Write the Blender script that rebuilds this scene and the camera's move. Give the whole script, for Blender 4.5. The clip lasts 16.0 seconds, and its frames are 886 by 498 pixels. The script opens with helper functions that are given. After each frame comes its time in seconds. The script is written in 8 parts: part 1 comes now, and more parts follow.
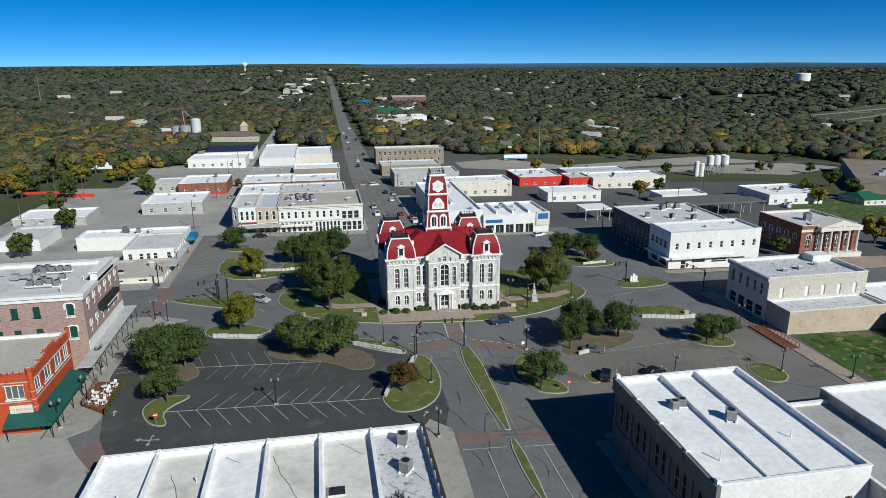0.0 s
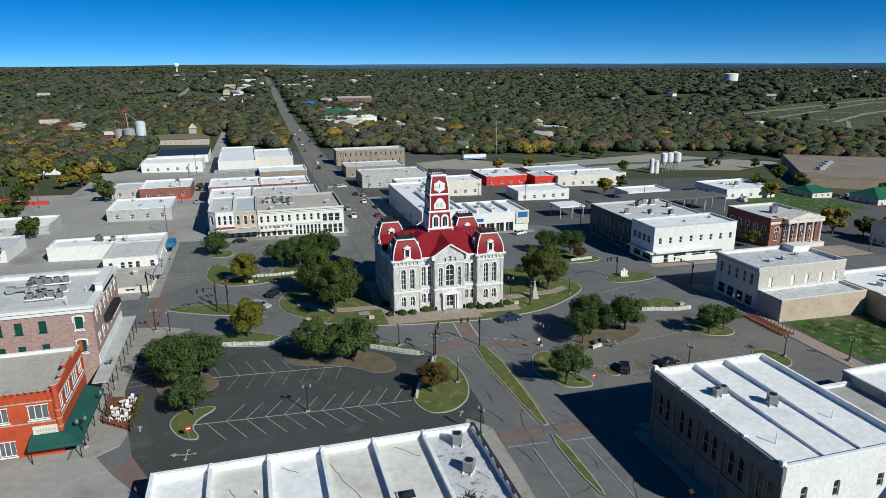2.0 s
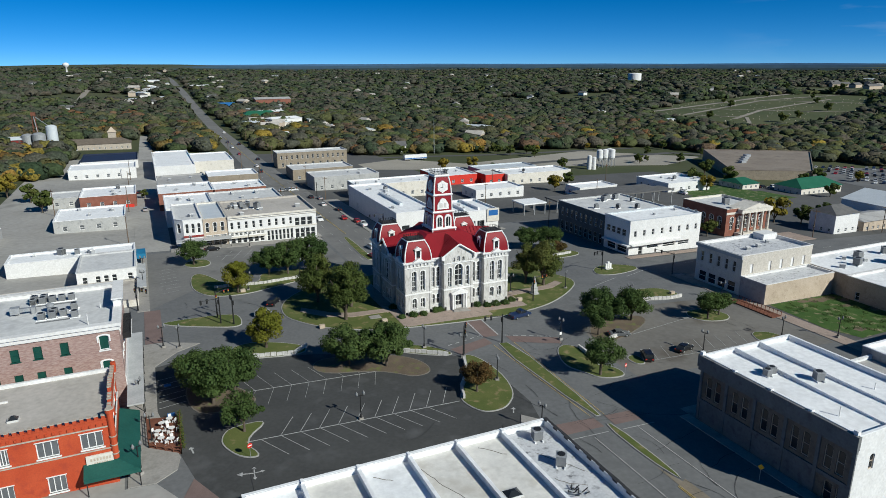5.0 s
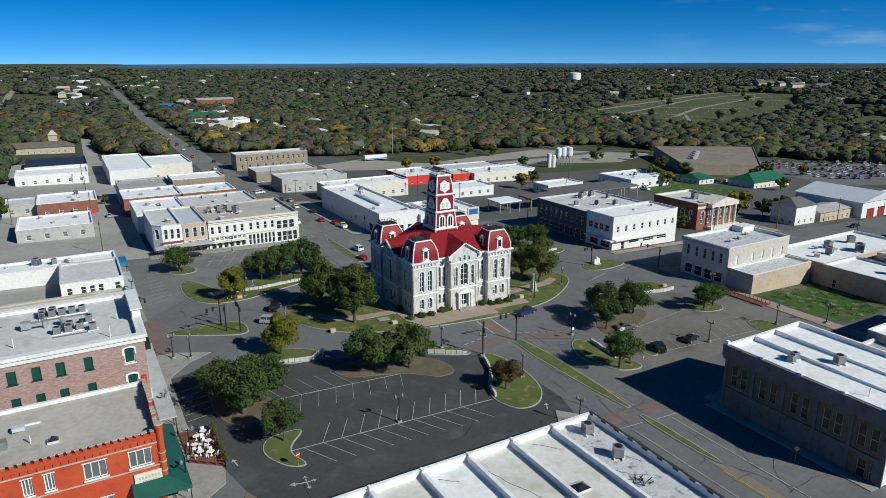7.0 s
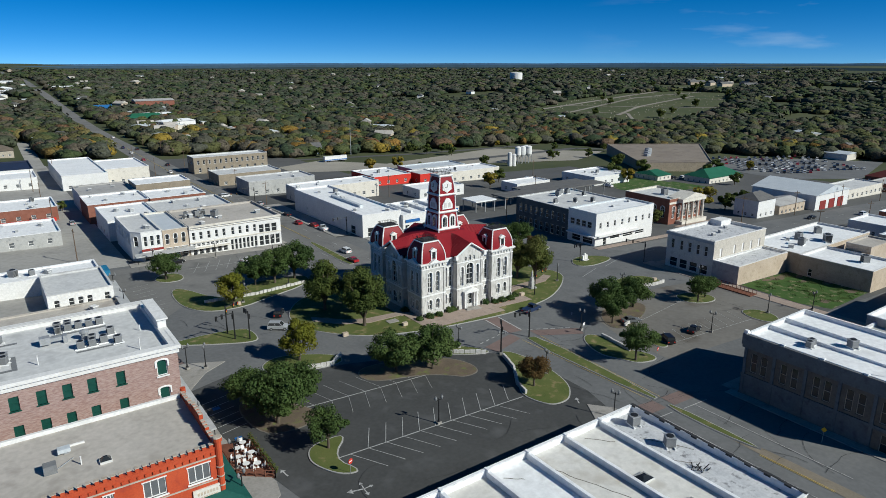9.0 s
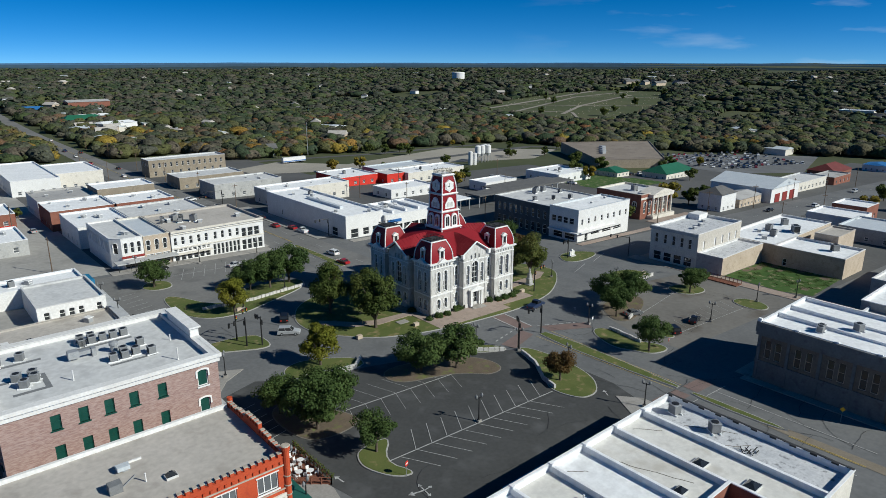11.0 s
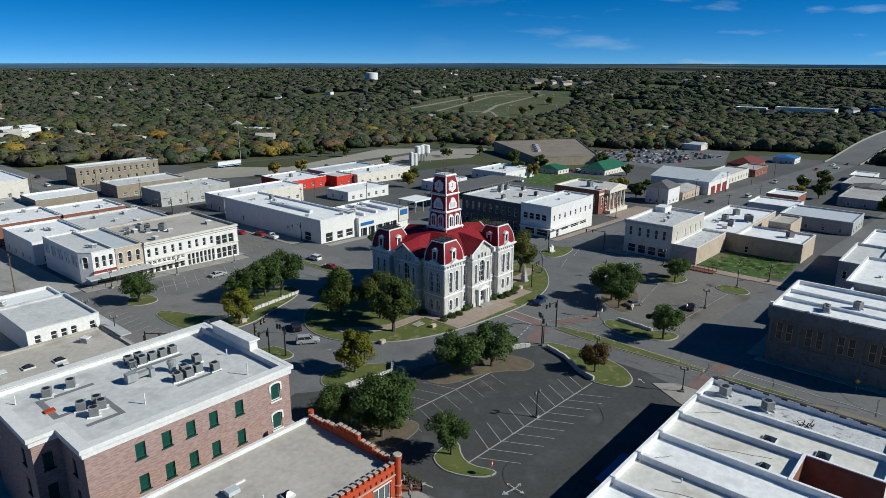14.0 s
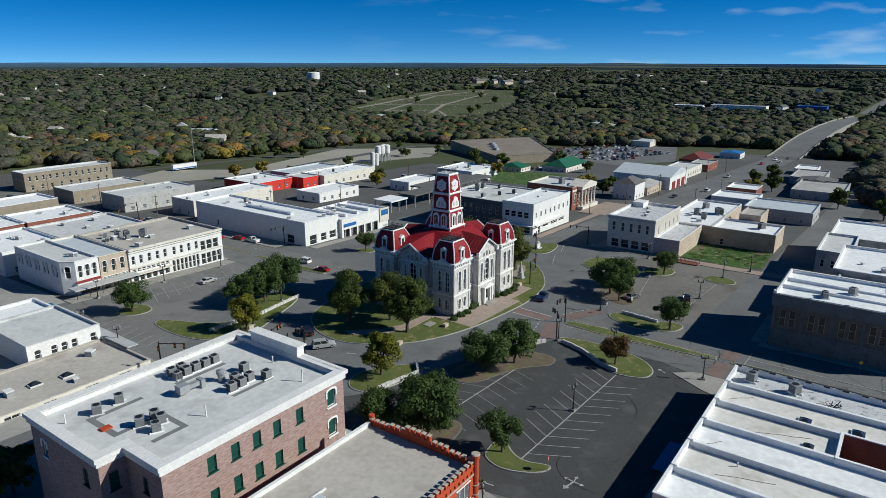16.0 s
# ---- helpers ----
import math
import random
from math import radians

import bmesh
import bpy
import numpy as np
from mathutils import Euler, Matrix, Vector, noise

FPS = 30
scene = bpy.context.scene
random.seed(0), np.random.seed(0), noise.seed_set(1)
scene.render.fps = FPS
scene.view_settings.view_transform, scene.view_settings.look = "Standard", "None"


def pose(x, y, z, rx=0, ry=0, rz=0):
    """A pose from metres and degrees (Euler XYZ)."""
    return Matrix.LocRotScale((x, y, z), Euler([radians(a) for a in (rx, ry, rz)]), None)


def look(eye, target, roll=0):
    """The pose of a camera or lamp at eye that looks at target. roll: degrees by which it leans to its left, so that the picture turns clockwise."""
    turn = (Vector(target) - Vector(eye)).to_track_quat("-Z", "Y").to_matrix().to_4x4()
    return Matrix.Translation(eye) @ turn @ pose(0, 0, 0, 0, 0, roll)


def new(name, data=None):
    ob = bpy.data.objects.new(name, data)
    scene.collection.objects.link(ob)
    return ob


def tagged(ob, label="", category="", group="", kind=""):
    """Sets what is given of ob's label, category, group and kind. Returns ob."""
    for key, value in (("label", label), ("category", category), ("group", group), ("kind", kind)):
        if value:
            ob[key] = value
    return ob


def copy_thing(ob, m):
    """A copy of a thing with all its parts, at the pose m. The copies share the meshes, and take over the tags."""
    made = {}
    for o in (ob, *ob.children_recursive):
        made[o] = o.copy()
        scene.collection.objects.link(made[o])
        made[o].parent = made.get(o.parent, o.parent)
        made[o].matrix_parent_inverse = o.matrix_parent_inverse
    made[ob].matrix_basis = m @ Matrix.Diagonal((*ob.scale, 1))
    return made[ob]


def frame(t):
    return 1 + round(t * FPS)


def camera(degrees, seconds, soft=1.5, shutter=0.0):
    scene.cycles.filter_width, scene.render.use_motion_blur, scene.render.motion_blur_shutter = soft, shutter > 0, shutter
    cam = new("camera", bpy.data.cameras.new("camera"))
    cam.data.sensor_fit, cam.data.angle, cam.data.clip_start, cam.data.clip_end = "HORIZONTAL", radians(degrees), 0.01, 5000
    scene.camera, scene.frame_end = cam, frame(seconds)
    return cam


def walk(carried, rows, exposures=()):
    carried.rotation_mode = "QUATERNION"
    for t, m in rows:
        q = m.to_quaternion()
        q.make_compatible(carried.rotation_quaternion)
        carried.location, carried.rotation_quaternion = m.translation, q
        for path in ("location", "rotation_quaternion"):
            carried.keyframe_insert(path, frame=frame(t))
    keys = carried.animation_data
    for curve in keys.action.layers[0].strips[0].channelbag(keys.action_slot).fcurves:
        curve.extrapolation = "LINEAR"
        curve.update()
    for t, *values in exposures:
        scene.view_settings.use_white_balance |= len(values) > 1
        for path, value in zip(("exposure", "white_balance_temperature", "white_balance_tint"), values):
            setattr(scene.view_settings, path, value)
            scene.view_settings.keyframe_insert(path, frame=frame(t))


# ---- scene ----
cam = camera(67.8, 16.0, soft=0.8)
METRES, EYE, TILT, LEAN, TURN = 125.1, 57.6, 0.0, 0.0, -10.5
ROWS = [
    (0.0, 0.0, 0.0, 0.0, -0.09, -16.03, 0.3),
    (0.5, -0.0314, 0.0003, 0.0001, -1.48, -16.02, 0.3),
    (1.0, -0.0628, 0.0013, 0.0, -2.86, -16.01, 0.28),
    (1.5, -0.0937, 0.0029, -0.0001, -4.23, -16.01, 0.28),
    (2.0, -0.125, 0.0052, -0.0002, -5.62, -16.0, 0.26),
    (2.5, -0.156, 0.0085, -0.0, -7.02, -16.01, 0.25),
    (3.0, -0.187, 0.0124, 0.0001, -8.38, -16.0, 0.23),
    (3.5, -0.2176, 0.0171, 0.0001, -9.72, -16.0, 0.21),
    (4.0, -0.2478, 0.0226, 0.0003, -11.06, -16.0, 0.2),
    (6.5, -0.3978, 0.0613, 0.0011, -17.81, -16.07, 0.12),
    (7.0, -0.4272, 0.0712, 0.0013, -19.18, -16.07, 0.12),
    (7.5, -0.4563, 0.0819, 0.0016, -20.54, -16.07, 0.1),
    (8.0, -0.4854, 0.0932, 0.0017, -21.9, -16.08, 0.08),
    (8.5, -0.5141, 0.1051, 0.0019, -23.26, -16.08, 0.06),
    (9.0, -0.5427, 0.1176, 0.002, -24.61, -16.09, 0.05),
    (11.5, -0.6822, 0.1905, 0.0012, -31.48, -16.11, -0.06),
    (12.0, -0.7087, 0.2074, 0.0009, -32.86, -16.1, -0.07),
    (12.5, -0.7351, 0.2247, 0.0009, -34.24, -16.1, -0.08),
    (13.0, -0.761, 0.2427, 0.001, -35.63, -16.1, -0.09),
    (13.5, -0.7863, 0.2614, 0.0012, -37.0, -16.09, -0.1),
    (14.0, -0.811, 0.2808, 0.0012, -38.37, -16.07, -0.1),
    (14.5, -0.8353, 0.301, 0.001, -39.72, -16.07, -0.1),
    (15.0, -0.8591, 0.3214, 0.0008, -41.09, -16.07, -0.09),
    (15.5, -0.8823, 0.3425, 0.0004, -42.47, -16.08, -0.1),
    (16.0, -0.905, 0.3639, 0.0001, -43.81, -16.1, -0.12),
]
walk(cam, [(t, pose(0, 0, EYE, TILT, LEAN, TURN) @ pose(METRES * x, METRES * y, METRES * z, 90 + pitch, roll, yaw)) for t, x, y, z, yaw, pitch, roll in ROWS], exposures=[(0.0, 0.0, 6450, 1), (16.0, 0.0, 6450, 1)])

# ---- light ----
SUN_EL, SUN_TO = radians(33.0), Vector((0.48, -0.877, 0.0)).normalized()
world = bpy.data.worlds.new("sky")
scene.world = world
world.use_nodes = True
wn = world.node_tree
wn.nodes.clear()
w_out, w_bg = wn.nodes.new("ShaderNodeOutputWorld"), wn.nodes.new("ShaderNodeBackground")
w_sky, w_map, w_co = wn.nodes.new("ShaderNodeTexSky"), wn.nodes.new("ShaderNodeMapping"), wn.nodes.new("ShaderNodeTexCoord")
w_sky.sky_type, w_sky.sun_disc = "NISHITA", False
w_sky.sun_elevation, w_sky.sun_rotation = SUN_EL, math.atan2(SUN_TO.x, SUN_TO.y)
w_sky.altitude, w_sky.air_density, w_sky.dust_density, w_sky.ozone_density = 6000.0, 1.0, 0.3, 4.0
w_map.inputs["Location"].default_value = (0, 0, 0.05)
w_map.inputs["Scale"].default_value = (1, 1, 1.4)
wn.links.new(w_co.outputs["Generated"], w_map.inputs["Vector"])
wn.links.new(w_map.outputs["Vector"], w_sky.inputs["Vector"])
w_hue = wn.nodes.new("ShaderNodeHueSaturation")
w_hue.inputs["Saturation"].default_value, w_hue.inputs["Hue"].default_value = 1.32, 0.502
wn.links.new(w_sky.outputs["Color"], w_hue.inputs["Color"])
# thin cirrus in the east
w_cm, w_cn, w_cr, w_cx = wn.nodes.new("ShaderNodeMapping"), wn.nodes.new("ShaderNodeTexNoise"), wn.nodes.new("ShaderNodeMapRange"), wn.nodes.new("ShaderNodeMix")
w_sep, w_er, w_mul = wn.nodes.new("ShaderNodeSeparateXYZ"), wn.nodes.new("ShaderNodeMapRange"), wn.nodes.new("ShaderNodeMath")
w_cm.inputs["Scale"].default_value = (2.2, 5.0, 26.0)
w_cn.inputs["Scale"].default_value, w_cn.inputs["Detail"].default_value = 1.4, 6
w_cr.inputs[1].default_value, w_cr.inputs[2].default_value, w_cr.inputs[4].default_value = 0.52, 0.78, 0.55
w_er.inputs[1].default_value, w_er.inputs[2].default_value = 0.72, 0.97
w_mul.operation, w_cx.data_type = "MULTIPLY", "RGBA"
w_cx.inputs[7].default_value = (6.0, 7.0, 8.2, 1)
wn.links.new(w_co.outputs["Generated"], w_cm.inputs["Vector"])
wn.links.new(w_cm.outputs["Vector"], w_cn.inputs["Vector"])
wn.links.new(w_cn.outputs["Fac"], w_cr.inputs[0])
wn.links.new(w_co.outputs["Generated"], w_sep.inputs[0])
wn.links.new(w_sep.outputs["X"], w_er.inputs[0])
wn.links.new(w_cr.outputs[0], w_mul.inputs[0])
wn.links.new(w_er.outputs[0], w_mul.inputs[1])
wn.links.new(w_mul.outputs[0], w_cx.inputs[0])
wn.links.new(w_hue.outputs["Color"], w_cx.inputs[6])
wn.links.new(w_cx.outputs[2], w_bg.inputs["Color"])
w_bg.inputs["Strength"].default_value = 0.107
wn.links.new(w_bg.outputs["Background"], w_out.inputs["Surface"])
sun = new("sun", bpy.data.lights.new("sun", "SUN"))
sun.data.energy, sun.data.angle, sun.data.color = 5.0, radians(0.6), (1.0, 0.97, 0.93)
sun.matrix_world = look((0, 0, 200), Vector((0, 0, 200)) - (SUN_TO * math.cos(SUN_EL) + Vector((0, 0, math.sin(SUN_EL)))))


# ---- materials ----
def mat(name, a, b, rough=0.8, scale=0.6, fine=6.0, bump=0.15, metal=0.0, stretch=(1, 1, 1), stain=None, contrast=(0.35, 0.65), by="", spec=0.3):
    """Two tones mixed by coarse and fine noise, an optional stain tone, bump; by: 'island' or 'object' varies the tone piece by piece."""
    m = bpy.data.materials.new(name)
    m.use_nodes = True
    t = m.node_tree
    bs = t.nodes["Principled BSDF"]
    bs.inputs["Roughness"].default_value, bs.inputs["Metallic"].default_value = rough, metal
    bs.inputs["Specular IOR Level"].default_value = spec
    geo, mp = t.nodes.new("ShaderNodeNewGeometry"), t.nodes.new("ShaderNodeMapping")
    mp.inputs["Scale"].default_value = stretch
    t.links.new(geo.outputs["Position"], mp.inputs["Vector"])

    def noise_at(s, detail):
        n = t.nodes.new("ShaderNodeTexNoise")
        n.inputs["Scale"].default_value, n.inputs["Detail"].default_value = s, detail
        t.links.new(mp.outputs["Vector"], n.inputs["Vector"])
        return n.outputs["Fac"]

    def mix(f, c1, c2):
        x = t.nodes.new("ShaderNodeMix")
        x.data_type = "RGBA"
        for s, v in ((x.inputs[0], f), (x.inputs[6], c1), (x.inputs[7], c2)):
            if isinstance(v, tuple):
                s.default_value = (*v, 1)
            elif isinstance(v, float):
                s.default_value = v
            else:
                t.links.new(v, s)
        return x.outputs[2]

    def ramp(f, lo, hi):
        r = t.nodes.new("ShaderNodeMapRange")
        r.inputs[1].default_value, r.inputs[2].default_value = lo, hi
        t.links.new(f, r.inputs[0])
        return r.outputs[0]

    big, small = noise_at(scale, 4), noise_at(fine, 6)
    col = mix(ramp(big, *contrast), a, b)
    dark, light = tuple(0.72 * (p + q) / 2 for p, q in zip(a, b)), tuple(min(1.0, 1.15 * (p + q) / 2) for p, q in zip(a, b))
    col = mix(0.45, col, mix(ramp(small, 0.3, 0.7), dark, light))
    if by == "island":
        col = mix(0.75, col, mix(geo.outputs["Random Per Island"], a, b))
    if by == "object":
        oi = t.nodes.new("ShaderNodeObjectInfo")
        col = mix(0.6, col, mix(oi.outputs["Random"], a, b))
    if stain:
        col = mix(ramp(noise_at(scale * 2.3, 5), 0.55, 0.72), col, stain)
    t.links.new(col, bs.inputs["Base Color"])
    if bump:
        bp = t.nodes.new("ShaderNodeBump")
        bp.inputs["Strength"].default_value, bp.inputs["Distance"].default_value = bump, 0.05
        t.links.new(small, bp.inputs["Height"])
        t.links.new(bp.outputs["Normal"], bs.inputs["Normal"])
    return m


def glass_mat(name, tint, rough=0.08):
    m = mat(name, tint, tuple(c * 0.6 for c in tint), rough, 0.3, 1.0, 0.02, 0.0, spec=0.6)
    return m


M = {}
M["asphalt"] = mat("asphalt", (0.122, 0.124, 0.126), (0.168, 0.17, 0.171), 0.92, 0.07, 1.4, 0.1, stain=(0.115, 0.117, 0.119))
M["asphalt_new"] = mat("new_asphalt", (0.05, 0.051, 0.051), (0.072, 0.073, 0.072), 0.9, 0.1, 1.6, 0.1, stain=(0.09, 0.091, 0.092))
M["pale_paving"] = mat("pale_paving", (0.27, 0.26, 0.243), (0.38, 0.366, 0.343), 0.92, 0.035, 0.7, 0.1, stain=(0.22, 0.212, 0.2))
M["worn_tan"] = mat("worn_tan_asphalt", (0.135, 0.127, 0.116), (0.195, 0.184, 0.168), 0.92, 0.05, 0.9, 0.1, stain=(0.105, 0.09, 0.075))
M["old_paving"] = mat("old_paving", (0.078, 0.078, 0.077), (0.118, 0.117, 0.115), 0.92, 0.04, 0.8, 0.1, stain=(0.09, 0.09, 0.09))
M["concrete"] = mat("concrete", (0.27, 0.255, 0.235), (0.35, 0.33, 0.305), 0.88, 0.25, 2.5, 0.1, stain=(0.22, 0.205, 0.185))
M["pink_concrete"] = mat("pinkish_concrete", (0.29, 0.225, 0.185), (0.37, 0.295, 0.25), 0.88, 0.3, 2.5, 0.1, stain=(0.24, 0.19, 0.16))
M["kerb"] = mat("kerb_concrete", (0.31, 0.305, 0.29), (0.42, 0.41, 0.39), 0.85, 0.5, 4, 0.1)
M["dirty_kerb"] = mat("dirty_kerb", (0.13, 0.115, 0.095), (0.21, 0.19, 0.165), 0.9, 0.5, 4, 0.1)
M["weathered"] = mat("weathered_asphalt", (0.145, 0.143, 0.138), (0.205, 0.2, 0.192), 0.92, 0.06, 1.1, 0.1, stain=(0.13, 0.128, 0.124))
M["brick_paving"] = mat("brick_paving", (0.16, 0.115, 0.105), (0.21, 0.15, 0.135), 0.88, 0.4, 6, 0.2)
M["lawn"] = mat("lawn", (0.068, 0.098, 0.022), (0.125, 0.135, 0.042), 0.95, 0.25, 5, 0.5, stain=(0.24, 0.19, 0.095))
M["green_lawn"] = mat("green_lawn", (0.028, 0.075, 0.012), (0.065, 0.115, 0.025), 0.95, 0.2, 5, 0.5, stain=(0.25, 0.22, 0.13))
M["paint"] = mat("road_paint", (0.34, 0.34, 0.335), (0.46, 0.46, 0.45), 0.7, 0.8, 9, 0.05, stain=(0.15, 0.15, 0.15))
M["yellow_paint"] = mat("yellow_road_paint", (0.45, 0.33, 0.09), (0.55, 0.42, 0.14), 0.7, 0.8, 9, 0.05, stain=(0.22, 0.2, 0.15))
M["land"] = mat("dry_land", (0.045, 0.058, 0.024), (0.085, 0.09, 0.042), 0.97, 0.006, 0.12, 0.3, stain=(0.05, 0.062, 0.024))
M["gravel"] = mat("gravel_yard", (0.28, 0.26, 0.22), (0.36, 0.33, 0.28), 0.95, 0.05, 1, 0.1)
M["white_roof"] = mat("white_roof_coating", (0.76, 0.77, 0.78), (0.84, 0.84, 0.84), 0.75, 0.12, 1.2, 0.12, stain=(0.66, 0.66, 0.66))
M["grey_roof"] = mat("grey_gravel_roof", (0.34, 0.33, 0.32), (0.44, 0.43, 0.42), 0.9, 0.1, 1.5, 0.12, stain=(0.27, 0.26, 0.25))
M["pale_roof"] = mat("pale_membrane_roof", (0.52, 0.52, 0.52), (0.62, 0.62, 0.61), 0.8, 0.14, 1.2, 0.1, stain=(0.43, 0.43, 0.43))
M["brown_roof"] = mat("brown_gravel_roof", (0.2, 0.165, 0.135), (0.27, 0.23, 0.19), 0.9, 0.06, 0.9, 0.1, stain=(0.17, 0.14, 0.115))
M["worn_roof"] = mat("worn_white_roof", (0.46, 0.47, 0.49), (0.62, 0.62, 0.63), 0.8, 0.5, 3, 0.15, stain=(0.17, 0.17, 0.18))
M["tan_roof"] = mat("tan_roof", (0.4, 0.37, 0.33), (0.5, 0.46, 0.42), 0.9, 0.12, 1.4, 0.1, stain=(0.33, 0.3, 0.27))
M["white_wall"] = mat("white_painted_wall", (0.66, 0.65, 0.635), (0.76, 0.75, 0.735), 0.75, 0.3, 2.5, 0.08, stain=(0.64, 0.63, 0.61))
M["cream_wall"] = mat("cream_plaster", (0.6, 0.56, 0.49), (0.7, 0.66, 0.59), 0.8, 0.3, 2.5, 0.1, stain=(0.5, 0.46, 0.4))
M["stone"] = mat("pale_limestone", (0.46, 0.445, 0.42), (0.64, 0.625, 0.6), 0.85, 0.9, 3.2, 0.6, stretch=(1.3, 1.3, 0.45), stain=(0.31, 0.295, 0.27))
M["trim"] = mat("white_trim", (0.74, 0.73, 0.71), (0.82, 0.81, 0.79), 0.65, 0.6, 4, 0.05)
M["red_roof"] = mat("red_metal_roof", (0.19, 0.01, 0.016), (0.255, 0.015, 0.023), 0.55, 0.25, 3, 0.06, spec=0.2)
M["pink_brick"] = mat("mottled_pink_brick", (0.25, 0.145, 0.125), (0.45, 0.345, 0.31), 0.9, 2.0, 6, 0.3, stretch=(0.8, 0.8, 3.2), contrast=(0.36, 0.66))
M["red_brick"] = mat("painted_red_brick", (0.4, 0.055, 0.02), (0.5, 0.085, 0.032), 0.75, 0.4, 5, 0.2, stain=(0.34, 0.05, 0.025))
M["dark_brick"] = mat("dark_red_brick", (0.2, 0.075, 0.05), (0.28, 0.12, 0.085), 0.85, 0.6, 5, 0.2)
M["tan_brick"] = mat("tan_brick", (0.42, 0.34, 0.26), (0.54, 0.45, 0.36), 0.9, 0.4, 3, 0.2, stain=(0.36, 0.29, 0.22))
M["tan_stone"] = mat("rubble_stone", (0.36, 0.31, 0.25), (0.5, 0.44, 0.37), 0.92, 1.6, 4, 0.5, contrast=(0.4, 0.6))
M["pale_rubble"] = mat("bleached_rubble_stone", (0.42, 0.385, 0.335), (0.58, 0.54, 0.48), 0.92, 1.6, 4, 0.5, contrast=(0.35, 0.65), stain=(0.36, 0.31, 0.26))
M["grey_wall"] = mat("grey_block_wall", (0.36, 0.36, 0.35), (0.46, 0.455, 0.44), 0.9, 0.3, 2, 0.15, stain=(0.26, 0.26, 0.255))
M["slate_paint"] = mat("slate_painted_brick", (0.06, 0.075, 0.08), (0.09, 0.105, 0.11), 0.8, 0.3, 5, 0.12)
M["maroon_band"] = mat("maroon_band", (0.2, 0.025, 0.022), (0.27, 0.04, 0.034), 0.7, 0.4, 3, 0.05)
M["red_wall"] = mat("bright_red_wall", (0.55, 0.03, 0.02), (0.62, 0.045, 0.03), 0.7, 0.4, 3, 0.05)
M["metal_roof"] = mat("pale_metal_roof", (0.5, 0.54, 0.57), (0.6, 0.63, 0.65), 0.5, 0.3, 3, 0.05, spec=0.5)
M["green_metal"] = mat("dark_green_awning", (0.012, 0.075, 0.06), (0.02, 0.1, 0.08), 0.6, 0.5, 4, 0.05)
M["grey_awning"] = mat("grey_metal_awning", (0.36, 0.37, 0.37), (0.5, 0.5, 0.5), 0.6, 0.4, 3, 0.05)
M["blue_awning"] = mat("blue_awning", (0.012, 0.13, 0.26), (0.02, 0.18, 0.33), 0.7, 0.5, 4, 0.05)
M["glass"] = glass_mat("dark_window_glass", (0.03, 0.034, 0.038))
M["green_glass"] = mat("dark_green_shutter", (0.008, 0.055, 0.042), (0.014, 0.075, 0.058), 0.4, 0.8, 4, 0.03)
M["teal_glass"] = glass_mat("pale_teal_glass", (0.2, 0.33, 0.36))
M["grey_glass"] = glass_mat("grey_window_glass", (0.14, 0.15, 0.16))
M["black_metal"] = mat("black_iron", (0.015, 0.016, 0.017), (0.025, 0.025, 0.026), 0.5, 1, 6, 0.05)
M["grey_metal"] = mat("galvanised_metal", (0.3, 0.31, 0.32), (0.42, 0.43, 0.44), 0.5, 1, 6, 0.05, metal=0.3)
M["unit_grey"] = mat("cooling_unit_grey", (0.16, 0.165, 0.17), (0.22, 0.225, 0.23), 0.6, 1, 6, 0.05)
M["wood"] = mat("pole_wood", (0.11, 0.075, 0.05), (0.17, 0.12, 0.085), 0.9, 0.6, 5, 0.1)
M["deck"] = mat("red_brown_deck", (0.13, 0.05, 0.03), (0.2, 0.08, 0.05), 0.85, 0.7, 5, 0.1)
M["sign_blue"] = mat("blue_sign", (0.02, 0.11, 0.33), (0.03, 0.14, 0.38), 0.5, 1, 5, 0.02)
M["orange"] = mat("orange_sign", (0.75, 0.13, 0.02), (0.8, 0.17, 0.03), 0.6, 1, 5, 0.02)
M["sign_yellow"] = mat("yellow_sign", (0.7, 0.4, 0.02), (0.75, 0.45, 0.03), 0.6, 1, 5, 0.02)
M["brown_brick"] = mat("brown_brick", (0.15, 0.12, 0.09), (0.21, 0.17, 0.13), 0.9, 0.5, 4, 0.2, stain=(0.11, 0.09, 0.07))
M["drab_brick"] = mat("drab_tan_brick", (0.24, 0.2, 0.15), (0.33, 0.28, 0.215), 0.9, 0.4, 3, 0.2, stain=(0.2, 0.165, 0.125))
M["dark_render"] = mat("dark_grey_render", (0.13, 0.135, 0.135), (0.19, 0.195, 0.195), 0.9, 0.4, 2.5, 0.1, stain=(0.1, 0.1, 0.1))
M["beige_roof"] = mat("beige_roof_coating", (0.62, 0.6, 0.56), (0.72, 0.7, 0.66), 0.8, 0.12, 1.2, 0.12, stain=(0.5, 0.47, 0.42))
M["tar"] = mat("tar_seam", (0.03, 0.03, 0.032), (0.05, 0.05, 0.052), 0.7, 0.5, 4, 0.05)
M["rubber"] = mat("tyre_rubber", (0.012, 0.012, 0.012), (0.02, 0.02, 0.02), 0.85, 1, 8, 0.05)
M["bark"] = mat("bark", (0.07, 0.055, 0.042), (0.13, 0.105, 0.08), 0.95, 1.5, 8, 0.4)


